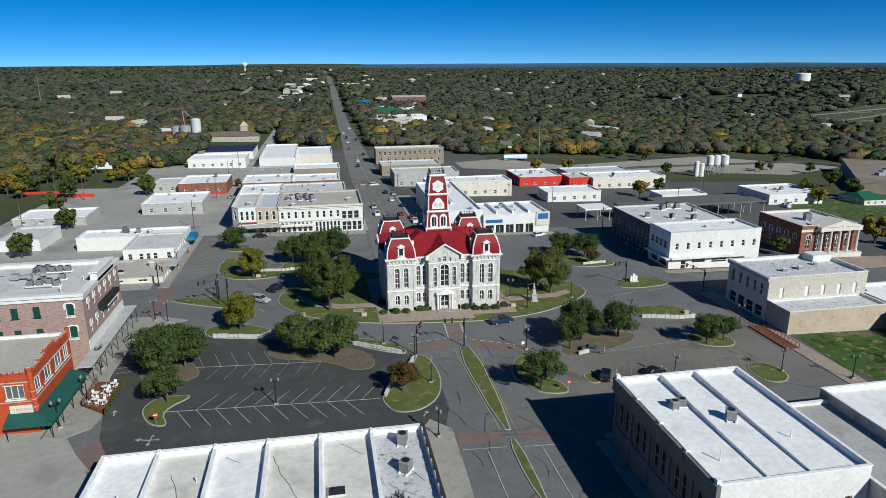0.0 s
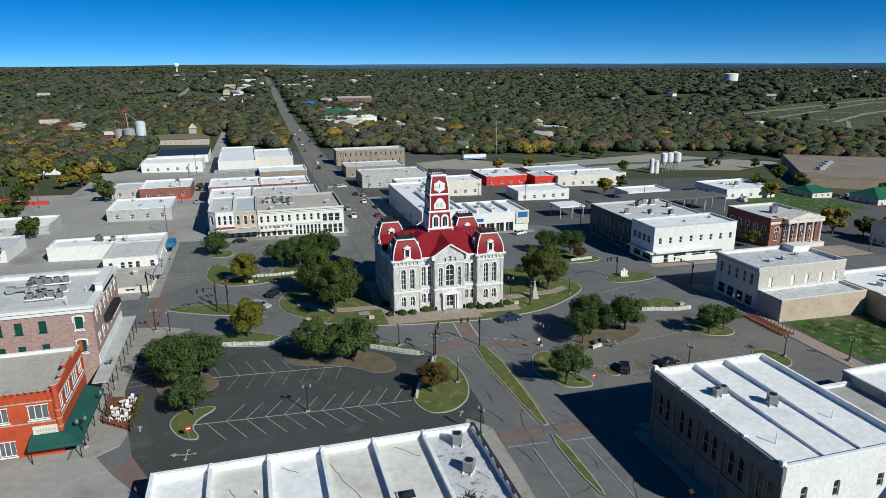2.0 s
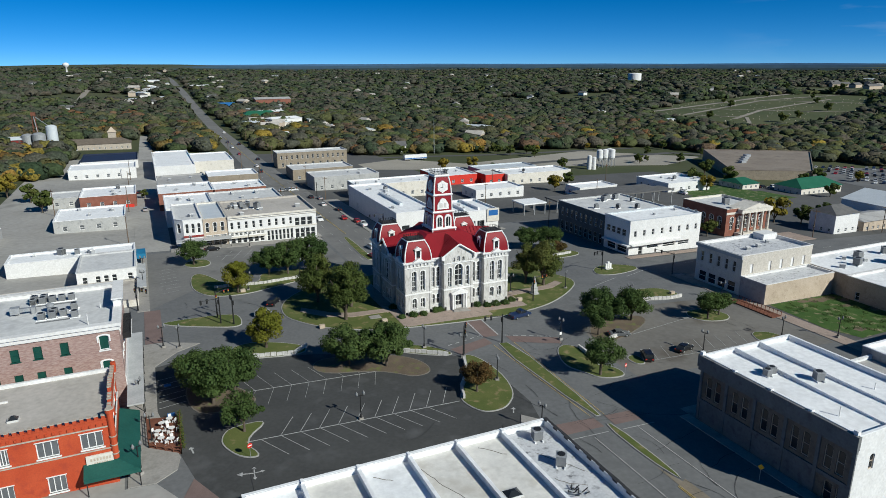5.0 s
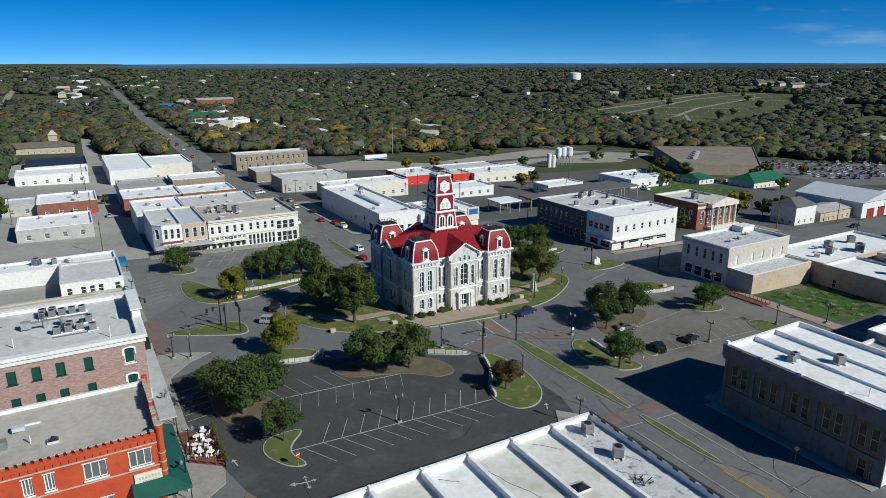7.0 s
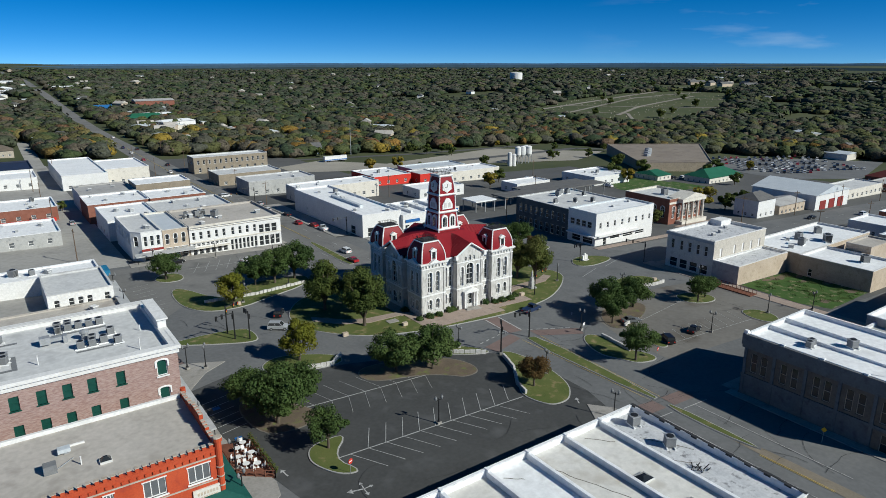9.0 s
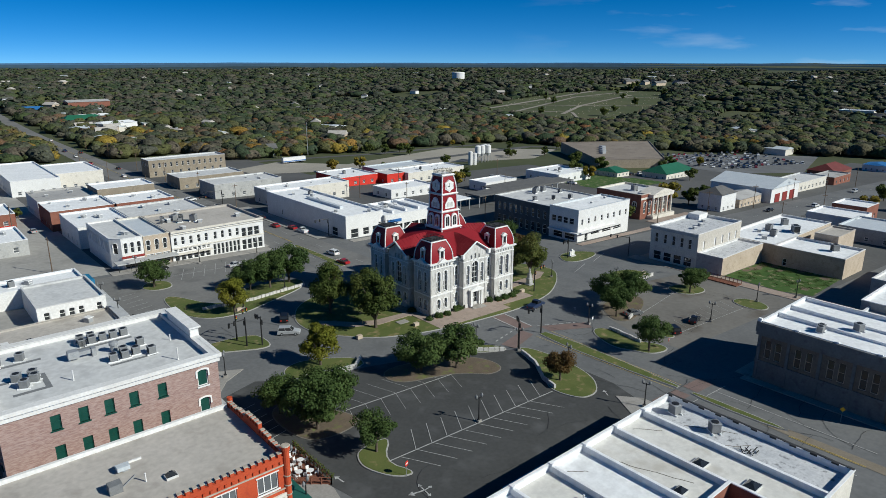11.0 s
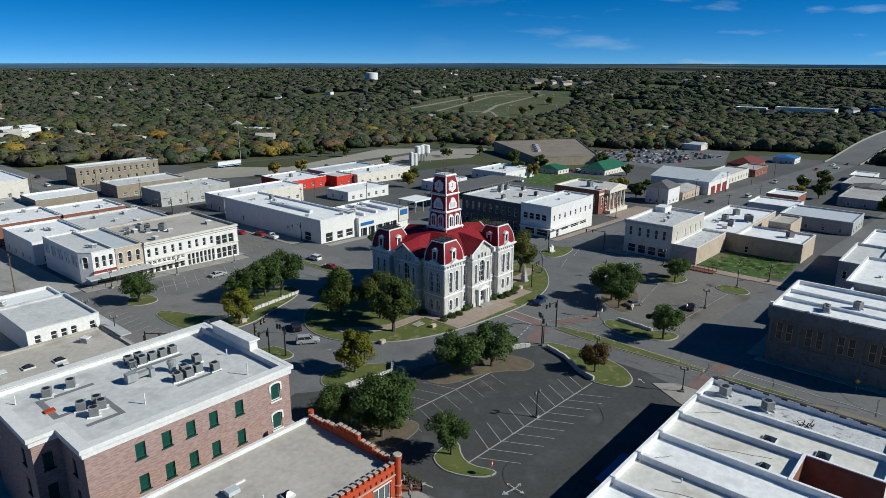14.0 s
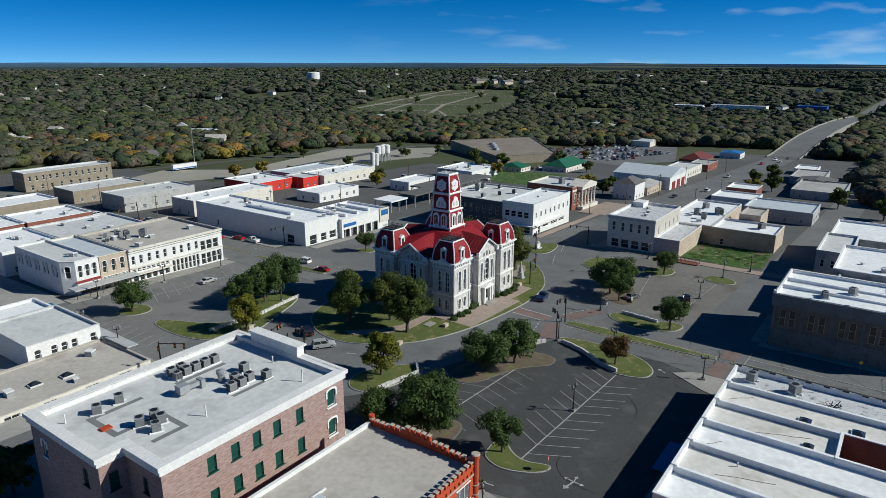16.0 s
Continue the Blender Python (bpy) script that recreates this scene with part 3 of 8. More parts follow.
for i, (a, b) in enumerate(zip(outline, outline[1:] + outline[:1])):
    k, length = i % 9, math.hypot(b[0] - a[0], b[1] - a[1])
    ops, tall = [], 1.3
    if k in (0, 8) and length > 4:
        ops = even(length / 2 - 2.1, length / 2 + 2.1, 2, 1.05, 1.6, 4.0, 0.5) + even(length / 2 - 2.1, length / 2 + 2.1, 2, 1.1, 5.8, 10.7, 0.55)
    elif k in (2, 6):
        ops = even(0.1, length - 0.1, 2, 0.95, 1.6, 4.0, 0.47) + even(0.1, length - 0.1, 2, 1.0, 5.8, 10.7, 0.5) if length > 2.5 else even(0.1, length - 0.1, 1, 1.0, 1.6, 4.0, 0.5) + even(0.1, length - 0.1, 1, 1.0, 5.8, 10.7, 0.5)
    elif k == 4:
        m = length / 2
        ops = [(m - 1.0, m + 1.0, 5.8, 11.2, 1.0), (m - 2.75, m - 1.85, 5.8, 10.5, 0.45), (m + 1.85, m + 2.75, 5.8, 10.5, 0.45), (m - 0.35, m + 0.35, 11.9, 13.2, 0.35), (m - 1.55, m - 0.95, 11.9, 12.9, 0.3), (m + 0.95, m + 1.55, 11.9, 12.9, 0.3), (m - 0.95, m + 0.95, 0.2, 3.6, 0.95)]
        if i > 9:
            ops += even(0.2, 2.6, 1, 1.0, 1.6, 4.0, 0.5) + even(length - 2.6, length - 0.2, 1, 1.0, 1.6, 4.0, 0.5)
    bm = bmesh.new()
    wall(bm, a, b, -1.4, 13.4 if k == 4 else 12.6, ops, 0.35)
    made.append(part("wall", bm, "stone", ch))
    for o in ops:
        wide = o[1] - o[0] > 1.6
        made.append(window(ch, a, b, o, 0.3, "glass", "trim", (2, 4) if o[3] - o[2] > 3.5 else (2, 2), 0.0 if o[2] > 11.5 else 0.22, 0.0 if o[2] < 1 else 0.16, "door" if o[2] < 1 else "window"))
    # small basement lights
    if k in (0, 2, 6, 8):
        d = Vector((b[0] - a[0], b[1] - a[1])).normalized()
        for s in (0.3, 0.7):
            o = (length * s - 0.4, length * s + 0.4, -0.1, 0.55)
            made.append(window(ch, (a[0] + d.y * 0.25, a[1] - d.x * 0.25), (b[0] + d.y * 0.25, b[1] - d.x * 0.25), o, 0.2, "glass", "trim", (2, 1)))
    # corner strips
    bm = bmesh.new()
    for u in ((0.28, length - 0.28) if k in (0, 4, 8) else ()):
        d = Vector((b[0] - a[0], b[1] - a[1])).normalized()
        n = Vector((d.y, -d.x))
        c = Vector(a) + d * u
        q = [(c - d * 0.28 + n * 0.12), (c + d * 0.28 + n * 0.12), (c + d * 0.28 - n * 0.1), (c - d * 0.28 - n * 0.1)]
        lo, hi = [[bm.verts.new((p.x, p.y, z)) for p in q] for z in (-1.2, 12.3)]
        for j in range(4):
            bm.faces.new((lo[j], lo[(j + 1) % 4], hi[(j + 1) % 4], hi[j]))
    if bm.verts:
        made.append(part("pilaster", bm, "stone", ch))
    else:
        bm.free()


def band(z0, z1, grow, material, name, shape=outline, skip=()):
    bm = bmesh.new()
    o_, i_ = shrink_poly(shape, -grow), shrink_poly(shape, 0.1)
    for i in range(len(shape)):
        if i % 9 in skip:
            continue
        j = (i + 1) % len(shape)
        q = [bm.verts.new((*p, z)) for z in (z0, z1) for p in (o_[i], o_[j], i_[j], i_[i])]
        for f in ((0, 1, 5, 4), (4, 5, 6, 7), (3, 2, 1, 0)):
            bm.faces.new([q[n] for n in f])
    made.append(part(name, bm, material, ch))


band(-1.4, 0.9, 0.12, "stone", "plinth")
band(5.0, 5.35, 0.14, "trim", "string_course")
band(11.5, 11.7, 0.14, "trim", "string_course")
band(12.5, 12.75, 0.3, "trim", "cornice", skip=(3, 4, 5))
band(12.75, 13.05, 0.55, "trim", "cornice", skip=(3, 4, 5))
# brackets beneath the cornice
bracket = None
for i, (a, b) in enumerate(zip(outline, outline[1:] + outline[:1])):
    d = Vector((b[0] - a[0], b[1] - a[1]))
    n_b = 0 if i % 9 == 4 else int(d.length / 0.9)
    d.normalize()
    for j in range(n_b):
        c = Vector(a) + d * (0.45 + j * 0.9) + Vector((d.y, -d.x)) * 0.15
        if bracket is None:
            bracket = part("bracket", boxes((-0.12, 0.12, -0.12, 0.12, 12.0, 12.55), (-0.12, 0.12, -0.2, 0.2, 12.4, 12.55)), "trim", ch)
            o = bracket
        else:
            o = new("bracket", bracket.data)
            o.parent = ch
        o.matrix_basis = Matrix.Translation((c.x - CX, c.y - CY, 0.4))

# main roof: hips rising to the tower, and a ridged wing behind each gable
bm = bmesh.new()
rings(bm, [(12.6, 10.9, 13.0), (4.6, 4.2, 17.1)], CX, CY, True, False)
made.append(part("roof", bm, "red_roof", ch, "red standing-seam metal roof"))
for sx, sy, reach in ((0, -1, 12.5), (0, 1, 12.5), (-1, 0, 14.6), (1, 0, 14.6)):
    bm = bmesh.new()
    d, n = Vector((sx, sy, 0)), Vector((-sy, sx, 0))
    c = Vector((CX, CY, 0))
    tip, back = c + d * reach + Vector((0, 0, 16.1)), c + Vector((0, 0, 16.9))
    hip = c + d * (reach - 6.0) + Vector((0, 0, 16.95))
    for s in (-1, 1):
        e0, e1 = c + d * reach + n * s * 4.35 + Vector((0, 0, 13.35)), c + n * s * 4.9 + Vector((0, 0, 13.35))
        bm.faces.new([bm.verts.new(p) for p in ((e0, e1, back, hip, tip) if s < 0 else (tip, hip, back, e1, e0))])
        # standing seams
        for k in range(12):
            f = 0.06 + k * 0.07
            lo = e0.lerp(e1, f)
            up_ = tip.lerp(hip, min(1, f * reach / 6.0))
            if f * reach > 6.0:
                up_ = hip.lerp(back, (f * reach - 6.0) / (reach - 6.0))
            sm = bmesh.new()
            rod(sm, lo + Vector((0, 0, 0.04)), up_ + Vector((0, 0, 0.04)), 0.05, n=4)
            made.append(part("seam", sm, "red_roof", ch))
    made.append(part("roof", bm, "red_roof", ch))
    # gable wall and its raking trim
    bm = bmesh.new()
    f = c + d * (12.11 if sx == 0 else 13.81)
    bm.faces.new([bm.verts.new(p) for p in (f + n * 3.8 + Vector((0, 0, 13.3)), f - n * 3.8 + Vector((0, 0, 13.3)), f + Vector((0, 0, 15.85)))])
    made.append(part("gable", bm, "stone", ch))
    bm = bmesh.new()
    for s in (-1, 1):
        rod(bm, c + d * (reach + 0.05) + n * s * 4.4 + Vector((0, 0, 13.3)), c + d * (reach + 0.05) + Vector((0, 0, 16.1)), 0.22, n=4)
        made_box = c + d * (reach - 0.1) + n * s * 4.2
        box(bm, made_box.x - 0.35, made_box.x + 0.35, made_box.y - 0.35, made_box.y + 0.35, 12.6, 13.5)
    made.append(part("raking_cornice", bm, "trim", ch))

# corner pavilions
CURVE = [(3.15 - 1.2 * (i / 14) ** 2.3, 13.05 + 4.5 * i / 14) for i in range(15)]
for px, py in ((17.2, 149.2), (37.6, 149.2), (17.2, 166.8), (37.6, 166.8)):
    bm = bmesh.new()
    rings(bm, [(h + 0.15, h - 0.1, z) for h, z in CURVE], px, py)
    made.append(part("mansard_roof", bm, "red_roof", ch, "bell-shaped red mansard roof"))
    bm = bmesh.new()
    for sx in (-1, 1):
        for sy in (-1, 1):
            for (h0, z0), (h1, z1) in zip(CURVE, CURVE[1:]):
                rod(bm, (px + sx * (h0 + 0.15), py + sy * (h0 - 0.1), z0), (px + sx * (h1 + 0.15), py + sy * (h1 - 0.1), z1), 0.15, n=6)
    rings(bm, [(2.05, 1.8, 17.45), (2.25, 2.0, 17.55), (2.25, 2.0, 17.72), (2.1, 1.85, 17.78)], px, py)
    made.append(part("mansard_trim", bm, "trim", ch))
    bm = bmesh.new()
    for sx in range(-4, 5):
        for sy in range(-4, 5):
            if abs(sx) == 4 or abs(sy) == 4:
                rod(bm, (px + sx * 0.45, py + sy * 0.4, 17.7), (px + sx * 0.45, py + sy * 0.4, 18.65 + 0.2 * (sx * sy % 2)), 0.05, n=4)
    for s in (-1, 1):
        rod(bm, (px - 1.8, py + s * 1.6, 18.45), (px + 1.8, py + s * 1.6, 18.45), 0.035, n=4)
        rod(bm, (px + s * 1.8, py - 1.6, 18.45), (px + s * 1.8, py + 1.6, 18.45), 0.035, n=4)
    made.append(part("roof_cresting", bm, "black_metal", ch, "black iron roof cresting"))
    made.append(part("flat_top", boxes((px - 2.0, px + 2.0, py - 1.75, py + 1.75, 17.7, 17.95)), "shingle_dark", ch))
    for sx, sy in ((0, -1), (1, 0), (0, 1), (-1, 0)):
        c, n = Vector((px + sx * 3.15, py + sy * 2.95, 0)), Vector((-sy, sx, 0))
        d = Vector((sx, sy, 0))
        bm = bmesh.new()
        for s, w, z0, z1 in ((-0.62, 0.16, 13.5, 15.7), (0.62, 0.16, 13.5, 15.7), (0, 0.8, 13.3, 13.6), (0, 0.78, 15.55, 15.95)):
            m = c + n * s
            ex, ey = abs(n.x) * w + abs(sx) * 0.15, abs(n.y) * w + abs(sy) * 0.15
            box(bm, m.x - ex, m.x + ex, m.y - ey, m.y + ey, z0, z1)
        m = c - d * 0.55
        ex, ey = abs(n.x) * 0.55 + abs(sx) * 0.5, abs(n.y) * 0.55 + abs(sy) * 0.5
        box(bm, m.x - ex, m.x + ex, m.y - ey, m.y + ey, 13.4, 15.6)
        q = [c + n * 0.95 + d * 0.2 + Vector((0, 0, 15.9)), c - n * 0.95 + d * 0.2 + Vector((0, 0, 15.9)), c + d * 0.2 + Vector((0, 0, 16.5))]
        r = [p - d * 1.2 for p in q]
        f_, b_ = [bm.verts.new(p) for p in q], [bm.verts.new(p) for p in r]
        bm.faces.new(f_)
        for j in range(3):
            bm.faces.new((f_[j], b_[j], b_[(j + 1) % 3], f_[(j + 1) % 3]))
        dormer = part("dormer", bm, "trim", ch, "white dormer with a small pediment")
        m = c + d * 0.02
        bm = bmesh.new()
        ex, ey = abs(n.x) * 0.42 + abs(sx) * 0.05, abs(n.y) * 0.42 + abs(sy) * 0.05
        box(bm, m.x - ex, m.x + ex, m.y - ey, m.y + ey, 13.65, 15.5)
        pane = part("pane", bm, "glass", dormer)
        made.append(dormer)

# clock tower
TX, TY = 27.7, 158.0
TOWER = [[(3.5, 14.2), (3.25, 16.0), (3.05, 17.4)], [(2.95, 17.6), (2.82, 19.0), (2.68, 20.6), (2.6, 21.5)], [(2.42, 22.1), (2.38, 24.0), (2.33, 25.7)], [(2.3, 26.3), (2.2, 27.8), (2.0, 29.2), (1.75, 30.3)]]
for stage in TOWER:
    bm = bmesh.new()
    rings(bm, [(h, h, z) for h, z in stage], TX, TY)
    tw = part("tower_stage", bm, "red_roof", ch, "red metal-clad tower stage with white corner ribs")
    bm = bmesh.new()
    for sx in (-1, 1):
        for sy in (-1, 1):
            for (h0, z0), (h1, z1) in zip(stage, stage[1:]):
                rod(bm, (TX + sx * h0, TY + sy * h0, z0), (TX + sx * h1, TY + sy * h1, z1), 0.17, n=6)
    rib = part("corner_rib", bm, "trim", tw)
    made.append(tw)
for z, h in ((17.35, 3.25), (21.5, 2.85), (25.7, 2.55), (30.25, 1.95)):
    bm = bmesh.new()
    rings(bm, [(h - 0.2, h - 0.2, z), (h, h, z + 0.15), (h + 0.12, h + 0.12, z + 0.35), (h - 0.1, h - 0.1, z + 0.6)], TX, TY)
    made.append(part("tower_cornice", bm, "trim", ch))
bm = bmesh.new()
for i in range(-4, 5):
    for j in range(-4, 5):
        if abs(i) == 4 or abs(j) == 4:
            rod(bm, (TX + i * 0.42, TY + j * 0.42, 30.8), (TX + i * 0.42, TY + j * 0.42, 31.8 + 0.3 * ((i + j) % 2)), 0.035, n=4)
for s in (-1, 1):
    for z in (31.1, 31.7):
        rod(bm, (TX - 1.68, TY + s * 1.68, z), (TX + 1.68, TY + s * 1.68, z), 0.04, n=4)
        rod(bm, (TX + s * 1.68, TY - 1.68, z), (TX + s * 1.68, TY + 1.68, z), 0.04, n=4)
made.append(part("roof_cresting", bm, "black_metal", ch))
for sx, sy in ((0, -1), (1, 0), (0, 1), (-1, 0)):
    d, n = Vector((sx, sy, 0)), Vector((-sy, sx, 0))
    c = Vector((TX, TY, 0))

    def face_shape(pts, off0, off1, material, name):
        bm_ = bmesh.new()
        f_ = [bm_.verts.new(c + d * off1 + n * u + Vector((0, 0, z))) for u, z in pts]
        b_ = [bm_.verts.new(c + d * off0 + n * u + Vector((0, 0, z))) for u, z in pts]
        bm_.faces.new(f_)
        for j_ in range(len(pts)):
            bm_.faces.new((b_[j_], b_[(j_ + 1) % len(pts)], f_[(j_ + 1) % len(pts)], f_[j_]))
        bmesh.ops.recalc_face_normals(bm_, faces=bm_.faces)
        return part(name, bm_, material, ch)

    def arch(u, w, z0, z1, k=10):
        return [(u - w, z0), (u + w, z0)] + [(u + w * math.cos(math.pi * i / k), z1 - w + w * math.sin(math.pi * i / k)) for i in range(k + 1)]

    for u in (-1.15, 1.15):
        made.append(face_shape(arch(u, 0.92, 17.9, 21.2), 2.3, 3.02, "trim", "belfry_arch"))
        made.append(face_shape(arch(u, 0.55, 18.3, 20.7), 2.9, 3.06, "glass", "louvre"))
        made.append(face_shape([(u - 0.05, 18.3), (u + 0.05, 18.3), (u + 0.05, 20.7), (u - 0.05, 20.7)], 3.0, 3.1, "trim", "glazing_bar"))
    made.append(face_shape(arch(0, 0.95, 22.5, 25.2), 2.2, 2.6, "trim", "blind_arch"))
    made.append(face_shape([(-1.5, 22.5), (1.5, 22.5), (1.5, 23.6), (1.1, 24.3), (-1.1, 24.3), (-1.5, 23.6)], 2.2, 2.55, "trim", "blind_arch"))
    for u in (-0.5, 0.5):
        made.append(face_shape(arch(u, 0.35, 22.9, 24.1), 2.5, 2.64, "stone", "louvre"))
    star = [(1.55 * math.cos(math.pi * i / 6 + math.pi / 2) * (0.82 if i % 2 else 1), 28.0 + 1.55 * math.sin(math.pi * i / 6 + math.pi / 2) * (0.82 if i % 2 else 1)) for i in range(12)]
    made.append(face_shape(star, 1.7, 2.36, "trim", "clock_surround"))
    made.append(face_shape([(1.05 * math.cos(math.pi * i / 12), 27.9 + 1.05 * math.sin(math.pi * i / 12)) for i in range(24)], 2.2, 2.42, "white_wall", "clock_face"))
    made.append(face_shape([(-0.05, 27.8), (0.05, 27.8), (0.05, 28.7), (-0.05, 28.7)], 2.3, 2.45, "black_metal", "clock_hand"))
    made.append(face_shape([(-0.6, 27.85), (0.05, 27.85), (0.05, 27.95), (-0.6, 27.95)], 2.3, 2.45, "black_metal", "clock_hand"))
# small pediments breaking the cornice of each pavilion
for px, py in ((17.2, 149.2), (37.6, 149.2), (17.2, 166.8), (37.6, 166.8)):
    for sx, sy in ((0, -1 if py < 158 else 1), (-1 if px < 27 else 1, 0)):
        d, n = Vector((sx, sy, 0)), Vector((-sy, sx, 0))
        c = Vector((px + sx * 3.7, py + sy * 3.4, 0))
        bm = bmesh.new()
        f_, b_ = [[bm.verts.new(c + d * o_ + n * u_ + Vector((0, 0, z_))) for u_, z_ in ((-1.7, 12.95), (1.7, 12.95), (0, 13.95))] for o_ in (0.3, -0.7)]
        bm.faces.new(f_)
        for j in range(3):
            bm.faces.new((b_[j], b_[(j + 1) % 3], f_[(j + 1) % 3], f_[j]))
        bmesh.ops.recalc_face_normals(bm, faces=bm.faces)
        made.append(part("pediment", bm, "trim", ch))
# entrance porch and steps
bm = boxes((25.5, 25.85, 145.1, 145.9, -0.2, 3.9), (28.95, 29.3, 145.1, 145.9, -0.2, 3.9), (25.3, 29.5, 144.95, 145.9, 3.9, 4.3), (26.1, 26.35, 145.3, 145.9, -0.2, 3.9), (28.45, 28.7, 145.3, 145.9, -0.2, 3.9))
q = [bm.verts.new(p) for p in ((25.2, 144.9, 4.3), (29.6, 144.9, 4.3), (27.4, 144.9, 5.2), (25.2, 145.9, 4.3), (29.6, 145.9, 4.3), (27.4, 145.9, 5.2))]
for f in ((0, 1, 2), (0, 2, 5, 3), (2, 1, 4, 5)):
    bm.faces.new([q[i] for i in f])
made.append(part("porch", bm, "trim", ch))
for i in range(4):
    made.append(part("step", boxes((25.6 - i * 0.25, 29.2 + i * 0.25, 144.7 - (i + 1) * 0.35, 144.7 - i * 0.35 + (0.3 if i else 1.2), -0.9, 0.2 - i * 0.17)), "concrete", ch))
inv = ch.matrix_basis.inverted()
for o in made:
    o.data.transform(inv)
    for k in o.children:
        k.data.transform(inv)
# ---- blocks round the square ----
# three-storey brick block with a white cornice
A = building("three-storey mottled pink brick block with white cornice", 0, 0, 0, 0, 16.0, "pink_brick", "pale_roof", 0.7,
             outline=[(-71.7, 124.2), (-44.5, 124.2), (-44.5, 146.7), (-74.8, 146.7), (-74.8, 131.0), (-71.7, 131.0)],
             ops={0: [(u - 0.6, u + 0.6, z, z + 2.05) for u in (6.1, 9.3, 12.4, 15.5, 19.2) for z in (12.6, 8.3, 4.0)] + [(24.1, 25.6, z, z + 2.5, 0.35) for z in (12.4, 8.0)],
                  1: [(u - 0.6, u + 0.6, z, z + 2.4, 0.4) for u in (2.6, 6.0, 9.6, 13.0, 16.5, 20.0) for z in (12.6, 8.2)] + even(1, 21.5, 6, 2.6, 2.0, 4.6),
                  4: [(1.0, 2.1, 12.0, 14.2), (1.0, 2.1, 7.8, 10.0)], 5: [(3.0, 4.0, 12, 14), (3.0, 4.0, 8, 10)], 3: [(2.5, 3.6, 12, 14.2, 0.4), (12, 13.1, 12, 14.2), (12, 13.1, 8, 10.2)]},
             win={1: dict(glass="green_glass", frame_mat="trim", bars=(1, 2), hood=0.16), "all": dict(glass="green_glass", frame_mat="green_glass", bars=(1, 2), sill=0.14), "arched": dict(glass="green_glass", frame_mat="trim", bars=(1, 1), hood=0.24, sill=0.2)}, coping="white_wall", thick=0.9)
local(A, part("sign_band", boxes((-44.5, -44.36, 124.2, 146.7, 4.75, 7.3)), "white_wall", label="white panelled band over the shopfronts"))
for i in range(7):
    local(A, part("shopfront_pier", boxes((-44.5, -44.34, 124.2 + i * 3.7, 124.6 + i * 3.7, 0.8, 4.75)), "white_wall"))
ol = [(-71.7, 124.2), (-44.5, 124.2), (-44.5, 146.7), (-74.8, 146.7), (-74.8, 131.0), (-71.7, 131.0)]
for nm, z0, z1, g in (("cornice", 15.6, 16.3, 0.25), ("cornice", 16.3, 16.85, 0.5), ):
    bm = bmesh.new()
    lo_, hi_, ti_ = [[bm.verts.new((*p, z)) for p in shrink_poly(ol, w)] for w, z in ((-g, z0), (-g, z1), (0.1, z1))]
    bi_ = [bm.verts.new((*p, z0)) for p in shrink_poly(ol, 0.1)]
    for i in range(6):
        j = (i + 1) % 6
        bm.faces.new((lo_[i], lo_[j], hi_[j], hi_[i]))
        bm.faces.new((hi_[i], hi_[j], ti_[j], ti_[i]))
        bm.faces.new((bi_[i], bi_[j], lo_[j], lo_[i]))
    local(A, part(nm, bm, "white_wall"))
bm = boxes((-45.3, -44.0, 132.3, 142.4, 16.0, 18.1), (-45.5, -43.7, 132.0, 142.7, 18.1, 18.35), (-44.0, -43.5, 134.5, 140.0, 11.0, 11.3), (-44.0, -43.1, 133.5, 141.0, 10.8, 11.0))
local(A, part("front_parapet", bm, "white_wall"))
bm = boxes(*[(-44.45, -43.2, 131.5 + i * 0.35, 131.6 + i * 0.35, 11.0, 12.0) for i in range(30)], (-43.3, -43.2, 131.5, 142, 11.95, 12.05))
local(A, part("balcony_railing", bm, "black_metal"))
# street canopy on slim posts
cnp = thing("street_canopy", "long grey metal canopy over the pavement on slim posts", "canopy", (-43.5, 120, 1.5))
local(cnp, part("deck", boxes((-44.4, -41.9, 116.5, 147.5, 5.35, 5.6)), "grey_awning"))
for i in range(9):
    y = 117 + i * 3.75
    bm = bmesh.new()
    rod(bm, (-42.1, y, ground_z(-42, y)), (-42.1, y, 5.4), 0.07)
    rod(bm, (-42.1, y, 3.8), (-43.6, y, 5.3), 0.05)
    local(cnp, part("post", bm, "black_metal"))

# crenellated red brick block
B = building("two-storey painted red brick block with a crenellated parapet", -80, -45.6, 101.8, 118.3, 11.2, "red_brick", "tan_roof", 0.35,
             ops={"S": [(u0 + 80, u1 + 80, 7.6, 9.9) for u0, u1 in ((-54.6, -52.0), (-49.5, -46.8), (-61.1, -60.0), (-58.8, -57.7), (-66.4, -65.2), (-71, -69.8))] + [(u, u + 2.2, 2.2, 4.6) for u in (8, 14, 20, 26)],
                  "E": [(0.7, 3.3, 7.9, 10.3), (4.4, 7.6, 7.9, 10.3), (8.8, 12.2, 7.9, 10.3), (13.0, 15.4, 7.9, 10.3), (1, 15.5, 2.0, 4.6)]},
             win={"S": dict(glass="grey_glass", bars=(3, 1), sill=0.18, hood=0.12), "E": dict(glass="grey_glass", bars=(3, 1), sill=0.18, hood=0.12)}, coping="red_brick")
bm, caps = bmesh.new(), bmesh.new()
